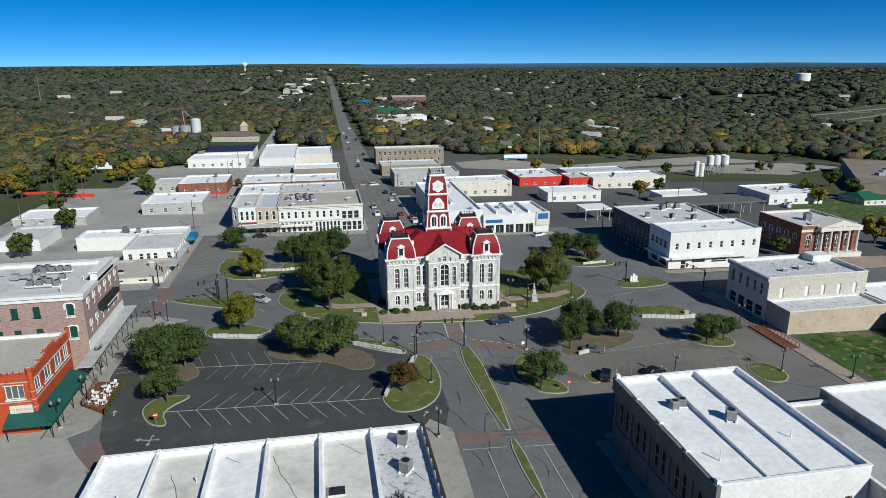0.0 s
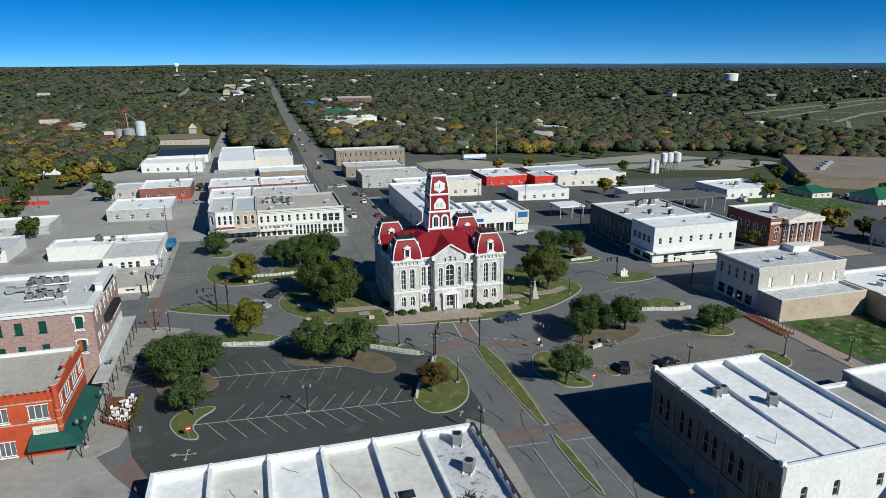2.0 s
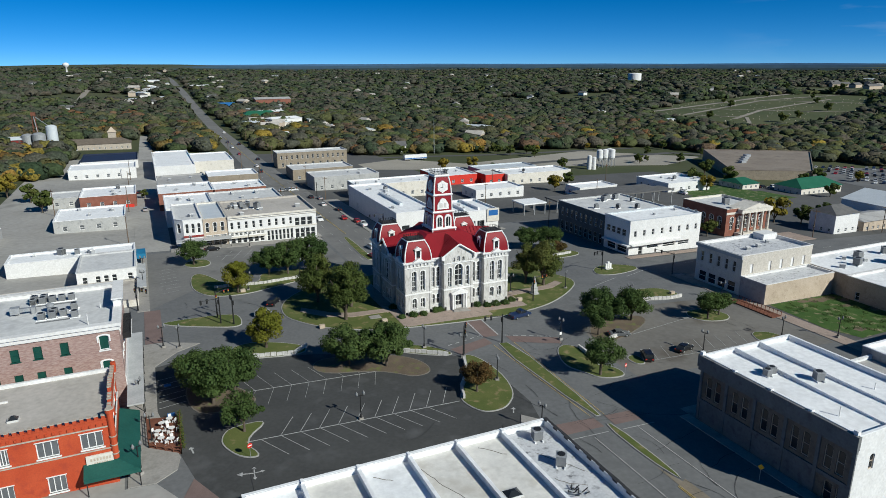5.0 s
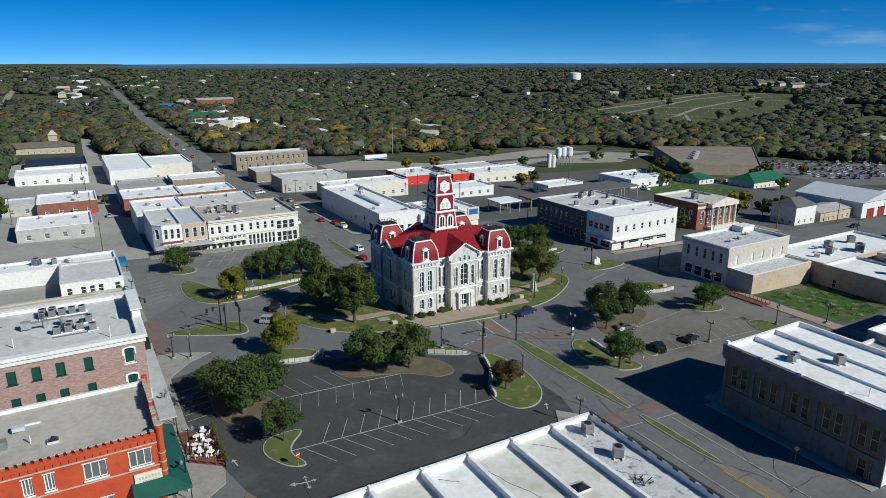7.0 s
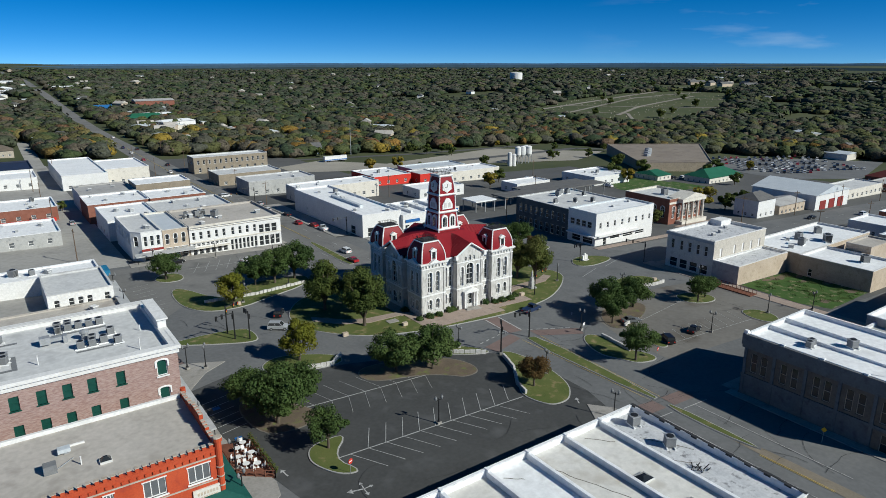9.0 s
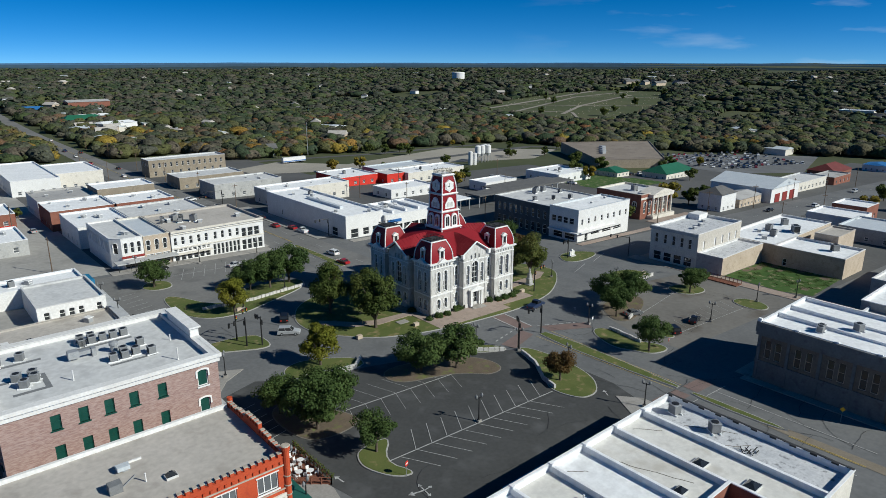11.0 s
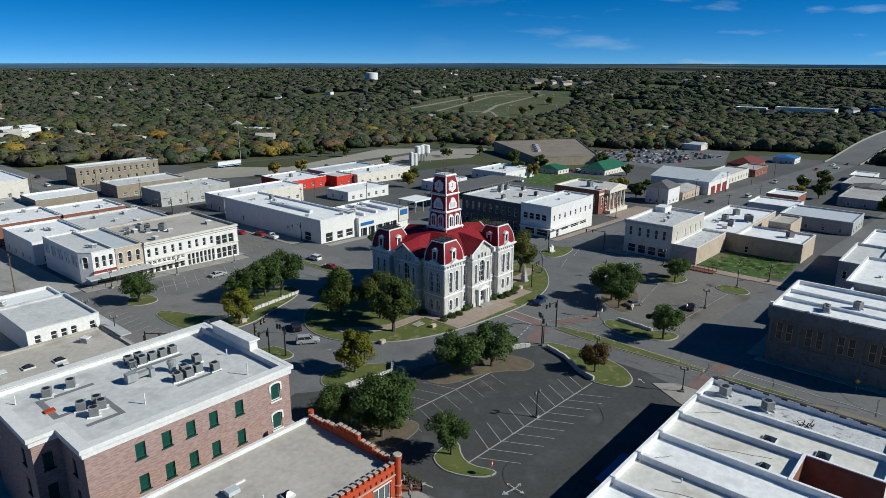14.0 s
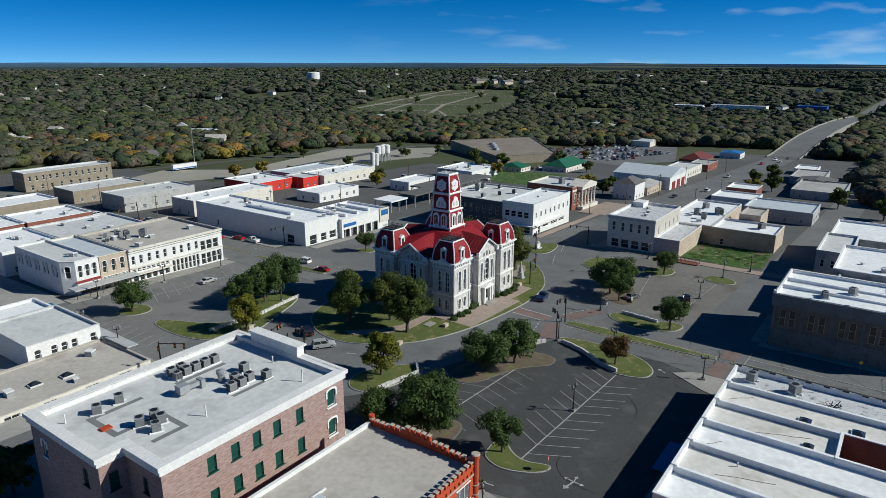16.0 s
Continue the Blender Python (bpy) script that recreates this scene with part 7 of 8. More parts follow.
def car(kind, colour, at=(0, 0), turn=0.0, full=True):
    """A parked vehicle, nose along +x: lower body, glazed cabin, roof, wheels and lights."""
    length, width, belt, top, cb, cf, rb, rf = KINDS[kind]
    h, w = length / 2, width / 2
    root = thing({"sedan": "car", "suv": "suv", "pickup": "pickup_truck", "van": "van"}[kind], "%s %s on the asphalt" % (colour, {"sedan": "four-door saloon car", "suv": "sport utility car", "pickup": "pickup truck with open bed", "van": "tall panel van"}[kind]), "car", (*at, ground_z(*at) + 0.05), "vehicles")
    bm = bmesh.new()
    prof = [(-h, 0.35), (-h + 0.06, belt - 0.12), (-h + 0.3, belt), (cf + 0.1, belt), (h - 0.5, belt - 0.18), (h - 0.05, belt - 0.35), (h, 0.35)]
    prev = None
    for y, k in ((-w, 0.92), (-w * 0.93, 1.0), (w * 0.93, 1.0), (w, 0.92)):
        row = [bm.verts.new((x * (1 if k == 1 else 0.985), y, 0.35 + (z - 0.35) * k)) for x, z in prof]
        if prev:
            for i in range(len(row) - 1):
                bm.faces.new((prev[i], row[i], row[i + 1], prev[i + 1]))
            bm.faces.new((prev[-1], row[-1], row[0], prev[0]))
        else:
            bm.faces.new(row)
        prev = row
    bm.faces.new(prev[::-1])
    if kind == "pickup":
        box(bm, -h + 0.15, -0.6, -w + 0.05, -w + 0.15, belt, belt + 0.12)
        box(bm, -h + 0.15, -0.6, w - 0.15, w - 0.05, belt, belt + 0.12)
    bmesh.ops.recalc_face_normals(bm, faces=bm.faces)
    part("body", bm, PAINT[colour], root)
    bm = bmesh.new()
    lo = [bm.verts.new(p) for p in ((cb, -w * 0.93, belt), (cf, -w * 0.93, belt), (cf, w * 0.93, belt), (cb, w * 0.93, belt))]
    hi = [bm.verts.new(p) for p in ((rb, -w * 0.76, top - 0.06), (rf, -w * 0.76, top - 0.06), (rf, w * 0.76, top - 0.06), (rb, w * 0.76, top - 0.06))]
    for i in range(4):
        bm.faces.new((lo[i], lo[(i + 1) % 4], hi[(i + 1) % 4], hi[i]))
    part("glazing", bm, "glass", root, "dark tinted glass")
    bm = bmesh.new()
    box(bm, rb - 0.04, rf + 0.04, -w * 0.79, w * 0.79, top - 0.07, top)
    if full:
        for s in (-1, 1):
            for (xl, xh) in ((cb, rb), (cf, rf), ((cb + cf) / 2, (rb + rf) / 2)):
                rod(bm, (xl, s * w * 0.94, belt), (xh, s * w * 0.78, top - 0.05), 0.045, n=4)
    part("roof", bm, PAINT[colour], root)
    if full:
        for x in (-h * 0.6, h * 0.62):
            for y in (-w + 0.1, w - 0.1):
                bm = bmesh.new()
                rod(bm, (x, y - 0.11, 0.33), (x, y + 0.11, 0.33), 0.34, n=14)
                wh = part("wheel", bm, "rubber", root)
                bm = bmesh.new()
                s = 1 if y > 0 else -1
                rod(bm, (x, y + s * 0.11, 0.33), (x, y + s * 0.125, 0.33), 0.2, n=10)
                part("rim", bm, "grey_metal", wh)
        for y in (-w + 0.3, w - 0.3):
            part("headlight", boxes((h - 0.12, h + 0.01, y - 0.2, y + 0.2, 0.6, 0.76)), "white_wall", root)
            part("tail_light", boxes((-h - 0.01, -h + 0.1, y - 0.15, y + 0.15, 0.65, 0.85)), "red_wall", root)
    root.matrix_basis = root.matrix_basis @ Matrix.Rotation(radians(turn), 4, "Z")
    return root


def park(proto, x, y, turn):
    return copy_thing(proto, Matrix.Translation((x, y, ground_z(x, y) + 0.05)) @ Matrix.Rotation(radians(turn), 4, "Z"))


suv_b = car("suv", "black", (51.3, 106.8), 62)
sed_b = car("sedan", "black", (61.4, 107.0), 15)
sed_g = car("sedan", "grey", (53.6, 118.4), -20)
sed_w = car("sedan", "white", (30.2, 287.5), 90)
pick_b = car("pickup", "blue", (38.8, 136.2), 12)
suv_w = car("suv", "white", (26.2, 209.5), 95)
suv_s = car("suv", "silver", (-16.3, 157.6), -35)
sed_r = car("sedan", "red", (30.6, 257), 90)
pick_w = car("pickup", "white", (21.1, 257.5), -90)
sed_s = car("sedan", "silver", (-3.0, 215.2), 5)
for p, x, y, a in ((sed_b, -21.5, 227.6 - 3.2, 5), (suv_b, -13.0, 166.0, 60), (sed_r, 23.2, 198.6, 95), (suv_w, 74.8, 216.0, 20), (sed_b, 33.4, 274.7, 90), (sed_r, 33.8, 250, 92), (pick_w, 34.2, 243, 90), (suv_s, 21.0, 272, -90), (sed_s, 21.3, 329, 0), (suv_w, 26.0, 329, 0), (sed_g, 23.6, 329, 0), (suv_b, 22.0, 399, 90), (sed_w, 23.3, 421, 90), (sed_b, 29.5, 307, 90), (sed_s, 32.6, 303, 90), (pick_b, 22, 553, 90), (suv_w, 28, 628, 90), (sed_r, 21, 480, -90), (sed_b, 29, 452, 90), (sed_w, 21.5, 520, -90),
                   (sed_w, 21, 590, -90), (suv_b, 29, 540, 90), (suv_s, 300, 152, 178), (sed_w, 330, 145, -2), (sed_r, 380, 149, 178), (suv_w, 240, 148, -2), (sed_b, 212, 156, 178), (pick_b, 470, 139, -2), (suv_b, 520, 145, 178), (sed_w, 400, 141, 0), (suv_w, 413, 146, 178), (sed_g, 426, 140, 0), (sed_s, -40, 300, 90), (sed_b, -42, 345, 90), (suv_w, 210, 262, 30), (sed_w, 178, 292, 10), (suv_s, 186, 300, 15), (sed_b, 262, 259, 0), (suv_w, 268, 257, 0), (sed_s, 160, 262, 0), (pick_w, 205, 258, 90)):
    park(p, x, y, a)
lot_cars = [car("sedan", "white", (340, 240), 30, False), car("suv", "black", (344, 238), 30, False), car("sedan", "silver", (348, 236), 30, False), car("sedan", "blue", (352, 234), 30, False), car("suv", "white", (356, 232), 30, False), car("sedan", "red", (360, 230), 30, False)]
rnd = random.Random(5)
for row in range(8):
    for col in range(17):
        x, y = 334 + col * 4.6 + row * 5.2, 250 - col * 1.9 + row * 8.5
        if rnd.random() < 0.88 and x < 440 and (row, col) != (0, 0):
            park(lot_cars[rnd.choice((0, 1, 2, 3, 4, 1, 2, 5))], x, y, 30 + rnd.choice((0, 180)))

# ---- street furniture ----
lamp = thing("street_lamp", "black cast-iron street lamp with two globes", "street lamp", (-9.8, 105.3, ground_z(-9.8, 105.3)), "street lamps")
bm = bmesh.new()
tube(bm, [(0.28, -0.1), (0.28, 0.5), (0.16, 0.6), (0.1, 1.2), (0.08, 4.4), (0.05, 4.6)], 10)
part("post", bm, "black_metal", lamp)
part("arm", boxes((-0.62, 0.62, -0.05, 0.05, 4.3, 4.4)), "black_metal", lamp)
part("base", boxes((-0.35, 0.35, -0.35, 0.35, -0.1, 0.45)), "concrete", lamp)
for s in (-0.6, 0.6):
    bm = bmesh.new()
    tube(bm, [(0.1, 4.35), (0.2, 4.5), (0.24, 4.75), (0.12, 5.0), (0.03, 5.15)], 10, s, 0)
    part("lantern", bm, "unit_grey", lamp, "smoked glass lantern")
for x, y in ((10.9, 127.9), (16.5, 120.9), (17.9, 109.3), (-43, 102.3), (-42.7, 123.4), (64.3, 104.6), (87.2, 104.3), (45.6, 152.5), (99, 99.4), (-38.4, 147.3), (-35.4, 145.8), (-10, 224.6), (8, 224.6), (-27.5, 225.5), (40, 121.2), (16, 91), (-17, 179), (-2, 187), (70, 135), (94, 128), (-41.3, 110.5), (-41.6, 190), (-41.4, 205), (14.5, 240), (61, 150)):
    copy_thing(lamp, Matrix.Translation((x, y, ground_z(x, y) + 0.1)) @ Matrix.Rotation(x * 1.3, 4, "Z"))


def signal(x, y, turn, reach):
    root = thing("traffic_signal", "dark traffic signal pole with a hanging arm", "traffic signal", (x, y, ground_z(x, y) + 0.1), "traffic signals")
    bm = bmesh.new()
    tube(bm, [(0.16, -0.1), (0.12, 6.4)], 8)
    part("pole", bm, "black_metal", root)
    bm = bmesh.new()
    rod(bm, (0, 0, 6.0), (reach, 0, 6.3), 0.1, 0.06)
    part("mast_arm", bm, "black_metal", root)
    for d in (0.0, reach * 0.65, reach):
        b = part("signal_head", boxes((d - 0.18, d + 0.18, -0.35, -0.1, 4.6 if d == 0 else 5.4, 5.6 if d == 0 else 6.4)), "black_metal", root)
        for i, c in enumerate(("red_wall", "sign_yellow", "green_glass")):
            part("lens", boxes((d - 0.1, d + 0.1, -0.37, -0.35, (5.5 if d == 0 else 6.3) - 0.32 * i - 0.2, (5.5 if d == 0 else 6.3) - 0.32 * i)), c, b)
    root.matrix_basis = root.matrix_basis @ Matrix.Rotation(radians(turn), 4, "Z")


for a in ((-26.2, 156.8, 200, 4), (-23.6, 155.2, 100, 2), (-26.5, 161, 20, 3), (27.5, 124.6, 180, 4), (47.6, 144.6, 10, 4), (81, 160.5, 200, 4), (98, 150, 110, 6), (14.8, 300, 0, 7), (33.5, 312, 180, 7), (38.4, 232, 180, 5), (-43, 172.6, -60, 5), (17, 121.6, 60, 2)):
    signal(*a)
pole = thing("utility_pole", "weathered wooden utility pole with crossarm", "utility pole", (34.5, 300, ground_z(34.5, 300)), "utility poles")
bm = bmesh.new()
tube(bm, [(0.17, -0.3), (0.11, 10.5)], 8)
part("pole", bm, "wood", pole)
part("crossarm", boxes((-1.2, 1.2, -0.07, 0.07, 9.6, 9.8)), "wood", pole)
for x, y in ((36, 345), (36, 392), (36, 440), (36.5, 500), (37, 560), (14, 350), (13, 410), (13, 470), (13, 540), (-45.5, 240), (-46, 300), (-46, 345), (-46, 390), (-33.5, 430), (-72, 300), (-100, 300), (-120, 325), (-105, 250), (98, 215), (150, 172), (181, 168), (214, 164), (250, 162), (285, 160), (320, 158), (150, 255), (190, 300), (120, 300), (90, 290), (180, 138), (215, 136), (96, 262)):
    copy_thing(pole, Matrix.Translation((x, y, ground_z(x, y))) @ Matrix.Rotation(0.1 * x, 4, "Z"))


def sign(x, y, material, shape, turn=0.0, h=2.2, label="red and white no-entry sign on a post"):
    root = thing("road_sign", label, "road sign", (x, y, ground_z(x, y) + 0.15), "road signs")
    bm = bmesh.new()
    rod(bm, (0, 0, -0.1), (0, 0, h), 0.035)
    part("post", bm, "grey_metal", root)
    bm = bmesh.new()
    n, r, s0 = shape
    f = [bm.verts.new((r * math.cos(2 * math.pi * i / n + s0), -0.06, h - 0.2 + r * math.sin(2 * math.pi * i / n + s0))) for i in range(n)]
    b = [bm.verts.new((v.co.x, -0.03, v.co.z)) for v in f]
    bm.faces.new(f)
    bm.faces.new(b[::-1])
    for i in range(n):
        bm.faces.new((f[i], b[i], b[(i + 1) % n], f[(i + 1) % n]))
    pl = part("plate", bm, material, root)
    if material == "red_wall":
        part("bar", boxes((-r * 0.7, r * 0.7, -0.075, -0.062, h - 0.28, h - 0.12)), "trim", pl)
    root.matrix_basis = root.matrix_basis @ Matrix.Rotation(radians(turn), 4, "Z")


sign(-28.2, 100.7, "red_wall", (16, 0.42, 0), 20)
sign(42.0, 102.2, "red_wall", (16, 0.42, 0), 20)
sign(-33.6, 86.5, "red_wall", (8, 0.42, math.pi / 8), -60, label="red stop sign on a post")
sign(42.4, 238.2, "orange", (4, 0.9, 0), 30, 2.6, "orange diamond roadworks sign")
sign(37.8, 67.5, "sign_yellow", (4, 0.45, 0), -60, 2.4, "yellow diamond warning sign")
sign(38.6, 119.2, "trim", (4, 0.45, math.pi / 4), 10, 2.6, "white rectangular notice on a post")
sign(44.2, 68, "sign_yellow", (4, 0.4, 0), -80, 2.2, "yellow diamond warning sign")
# statue on its plinth (one plain mesh) and a small monument
bm = bmesh.new()
rings(bm, [(0.95, 0.95, -0.2), (0.95, 0.95, 0.25), (0.7, 0.7, 0.3), (0.6, 0.6, 1.5), (0.72, 0.72, 1.6), (0.72, 0.72, 1.75), (0.45, 0.45, 1.85), (0.38, 0.38, 2.9), (0.5, 0.5, 3.0)])
tube(bm, [(0.24, 3.0), (0.3, 3.5), (0.22, 4.0), (0.27, 4.3), (0.1, 4.45), (0.15, 4.6), (0.05, 4.8)], 10)
st = part("statue", bm, "grey_wall")
st.matrix_basis = Matrix.Translation((50.8, 149.2, ground_z(50.8, 149.2) + 0.2))
tagged(st, "pale grey stone statue on a tall stepped plinth", "statue")
mon = thing("monument", "small white stone monument on a stepped base", "monument", (83.6, 161, ground_z(83.6, 161) + 0.15))
part("base", boxes((-1.2, 1.2, -0.8, 0.8, -0.1, 0.35)), "stone", mon)
for i, (x, h) in enumerate(((-0.75, 1.7), (0, 2.3), (0.75, 1.7))):
    part("stele", boxes((x - 0.3, x + 0.3, -0.25, 0.25, 0.35, h)), "trim", mon)
def shrub(x, y, s, seed):
    rng = np.random.default_rng(seed)
    root = thing("shrub", "low clipped evergreen shrub beside the courthouse", "shrub", (x, y, ground_z(x, y) + 0.12), "shrubs")
    bm = bmesh.new()
    for i in range(5):
        a = 1.26 * i + rng.uniform(-0.3, 0.3)
        rod(bm, (0, 0, -0.1), (0.6 * s * math.cos(a), 0.6 * s * math.sin(a), 0.75 * s), 0.04, 0.015, 5)
    part("stem", bm, "bark", root)
    d = rng.normal(size=(900, 3))
    d /= np.linalg.norm(d, axis=1)[:, None]
    d[:, 2] = abs(d[:, 2])
    lump = 1 + 0.16 * np.sin(5 * d[:, 0] + seed) * np.cos(4 * d[:, 1])
    pts = d * (rng.uniform(0.65, 1.0, 900) * lump)[:, None] * np.array([1.3, 1.3, 1.25]) * s + np.array([0, 0, 0.12])
    ob = new("foliage", leaf_mesh("foliage", quads(pts, 0.12 * rng.uniform(0.6, 1.3, 900), rng, 0.5, d), L_OAK))
    ob.parent = root


for x, y, s in ((12.6, 145.2, 0.7), (15.5, 145.3, 0.9), (18, 145.2, 0.8), (21.5, 146.3, 0.9), (22.8, 146.4, 0.8), (32.6, 146.2, 0.9), (34.8, 145.2, 0.8), (37.2, 145.2, 1.0), (39.8, 145.2, 0.9), (42.3, 146.5, 0.9), (12.8, 152, 0.9)):
    shrub(x, y, s, int(x * 10))
M["maroon_bed"] = mat("flower_bed", (0.25, 0.06, 0.05), (0.35, 0.2, 0.06), 0.9, 2, 8, 0.3)
fl = sheet("flower_bed", "maroon_bed", 0.26, [rect(14.2, 17.2, 144.6, 144.9), rect(33.8, 36.5, 144.2, 144.45), rect(38.2, 41, 144.2, 144.45)], label="red and yellow flower bed by the wall", category="flower bed", kind="stuff")
for x, y in ((44.5, 146), (-6, 146.0), (8, 144.3), (-18.5, 178), (85, 136)):
    tagged(part("utility_box", boxes((x - 0.6, x + 0.6, y - 0.4, y + 0.4, ground_z(x, y) + 0.1, ground_z(x, y) + 0.9)), "tan_brick"), "low tan metal utility box on grass", "utility box")


# ---- roof plant ----
def hvac(x, y, z, s=1.0, turn=0.0, proto=[None]):
    if proto[0] is None:
        root = thing("cooling_unit", "grey rooftop cooling unit with a fan on top", "cooling unit", (x, y, z), "rooftop units")
        part("casing", boxes((-0.45, 0.45, -0.45, 0.45, 0.15, 1.05)), "unit_grey", root)
        part("top_plate", boxes((-0.49, 0.49, -0.49, 0.49, 1.05, 1.12)), "grey_metal", root)
        bm_ = bmesh.new()
        tube(bm_, [(0.36, 1.1), (0.36, 1.17), (0.3, 1.17)], 14)
        part("fan_grille", bm_, "black_metal", root)
        for k in (-0.38, 0.38):
            part("skid", boxes((k - 0.06, k + 0.06, -0.7, 0.7, 0.0, 0.15)), "white_roof", root)
        for k in range(5):
            part("louvre", boxes((-0.4, 0.4, -0.475, -0.45, 0.25 + k * 0.16, 0.33 + k * 0.16)), "black_metal", root)
        proto[0] = root
        return root
    return copy_thing(proto[0], Matrix.Translation((x, y, z)) @ Matrix.Rotation(turn, 4, "Z") @ Matrix.Scale(s, 4))


for x, y in ((-58.4, 141.4), (-56.9, 141.5), (-55.4, 141.6), (-53.9, 141.6), (-52.4, 141.6), (-58.3, 142.8), (-56.8, 142.9), (-51.6, 136.1), (-53.0, 133.2), (-54.6, 132.8), (-56.2, 132.7), (-51.2, 131.9), (-54.4, 134.4), (-69.4, 141.2), (-66.4, 141.6), (-67.9, 134.4), (-66.0, 134.4), (-66.0, 133.0), (-67.4, 131.8)):
    hvac(x, y, 16.0, 1.12, 0.03 * x)
for x, y, z, s in ((9.2, 81.8, 5.42, 1.5), (8.8, 75.2, 5.42, 1.5), (47.1, 75.8, 10.2, 1.1), (48.4, 76.1, 10.2, 1.1), (53.0, 71.5, 10.2, 1.4), (-9, 247, 8.0, 1.8), (-6.5, 247.4, 8.0, 1.6), (-11.5, 250, 8.0, 1.2), (-13, 246, 8.0, 1.0), (-4, 243, 8.0, 2.0), (-8, 244, 8.0, 1.3), (105, 196, 7.3, 1.4), (112, 193, 7.3, 1.4), (118, 190, 7.3, 1.5), (124, 200, 7.3, 1.4), (115, 205, 7.3, 1.8), (118, 207, 7.3, 1.8), (121, 206, 7.3, 1.8), (140, 124, 2.3, 2.0), (146, 128, 2.3, 2.0), (152, 122, 2.3, 2.0), (158, 128, 2.3, 2.0), (136, 104, 2.3, 2.0), (150, 121, 2.3, 2.2),
                   (160, 190, 5.0, 2.2), (-62, 218, 5.0, 1.8), (-58, 217, 5.0, 1.4), (-50, 330, 3.7, 1.5), (110, 335, -1.1, 1.5), (150, 320, -1.3, 1.5), (52, 268, 5.4, 1.5), (66, 236, 3.6, 1.4), (215, 275, -3.1, 1.6), (78, 66, 9.6, 1.5), (-76, 188, 2.6, 1.4)):
    hvac(x, y, z, s, x)
# duct set, walk pads, hatch and vent pipes on the brick block
duct = thing("air_handler", "galvanised rooftop air handler with ducts", "air handler", (-60, 137, 16.0))
part("casing", boxes((-1.2, 0.2, -0.6, 0.6, 0.3, 1.4)), "grey_metal", duct)
part("duct", boxes((0.2, 2.2, -0.35, 0.35, 0.5, 1.1), (1.9, 2.5, -0.6, 0.6, 0.0, 1.2)), "grey_metal", duct)
bm = bmesh.new()
tube(bm, [(0.5, 0), (0.5, 1.0), (0.65, 1.1), (0.65, 1.5), (0.2, 1.7)], 12, 4.8, -0.8)
part("fan_cowl", bm, "grey_metal", duct)
pads = thing("roof_walk_pads", "dark grey walk pads laid on the roof", "roof pad", (-60, 137, 16.0), kind="structure")
for x0, x1, y0, y1 in ((-59.4, -51.6, 140.0, 140.7), (-57, -50.6, 131.2, 131.8), (-71.0, -70.2, 134.5, 141), (-70.2, -64, 140.2, 140.9), (-70.2, -65.2, 134.5, 135.2), (-65.2, -64.5, 129.8, 135.2), (-69, -65.2, 129.8, 130.5)):
    local(pads, part("pad", boxes((x0, x1, y0, y1, 15.95, 16.012)), "unit_grey"))
local(pads, part("hatch", boxes((-71.2, -70.0, 136.6, 137.5, 15.95, 16.2)), "red_brick"))
for i, (x, y, z, h) in enumerate(((-62, 130, 16, 1.4), (-72.8, 142, 16, 1.2), (-49, 127.3, 16, 1.8), (-47.5, 135, 16, 0.9), (-60, 108, 11.2, 1.0), (-72, 112, 11.2, 0.7), (-18, 78, 5.4, 0.6), (-27, 76, 5.4, 0.6), (46, 63, 10.2, 1.4), (58, 66, 10.2, 1.0), (110, 138, 7.6, 0.8))):
    bm = bmesh.new()
    tube(bm, [(0.08, -0.05), (0.08, h), (0.12, h), (0.12, h + 0.1)], 8)
    v = part("vent_pipe", bm, "white_wall")
    v.matrix_basis = Matrix.Translation((x, y, z))
    tagged(v, "thin white vent pipe on the roof", "vent pipe", "rooftop pipes")
for i, (x, y, z, s) in enumerate(((-0.3, 72.4, 5.4, 1.5), (0.3, 65.6, 5.4, 1.5), (-7.6, 71.0, 5.4, 1.2), (-60, 184, 2.6, 1.4), (-55, 183, 2.6, 1.4), (-70, 185, 2.6, 1.4), (-57.5, 107, 11.2, 0.9))):
    sk = thing("skylight", "small pyramid rooflight with a pale kerb", "skylight", (x, y, z), "skylights")
    part("kerb", boxes((-0.75 * s, 0.75 * s, -0.6 * s, 0.6 * s, 0, 0.3)), "pale_roof", sk)
    bm = bmesh.new()
    rings(bm, [(0.7 * s, 0.55 * s, 0.3), (0.2 * s, 0.15 * s, 0.75)])
    part("glazing", bm, "glass", sk)
ant = thing("roof_antenna_dish", "broken rooftop machine and tangled ducting", "roof plant", (7.4, 69.3, 5.42))
bm = bmesh.new()
for i in range(14):
    a = (rnd.uniform(-1.2, 1.2), rnd.uniform(-0.8, 0.8), 0.1)
    rod(bm, a, (a[0] + rnd.uniform(-0.8, 0.8), a[1] + rnd.uniform(-0.8, 0.8), rnd.uniform(0.1, 0.9)), 0.07)
part("duct", bm, "black_metal", ant)

tagged(part("plaque_slab", boxes((5.6, 8.2, 147.0, 148.8, ground_z(7, 148) + 0.1, ground_z(7, 148) + 0.3)), "concrete"), "pale stone plaque slab set in the lawn", "plaque")
ru = thing("roof_unit", "small dark rooftop unit with a pale pipe", "roof plant", (-63.2, 108.3, 11.2))
part("casing", boxes((-0.7, 0.7, -0.6, 0.6, 0, 1.1)), "unit_grey", ru)
bm = bmesh.new()
rod(bm, (0.7, 0, 0.15), (2.6, 1.6, 0.15), 0.06)
part("pipe", bm, "grey_metal", ru)
dish = thing("roof_duct", "blue-grey rooftop duct head beside a white board", "roof plant", (-61.2, 111.8, 11.2))
part("head", boxes((-0.9, 0.5, -0.5, 0.5, 0.3, 0.8)), "metal_roof", dish)
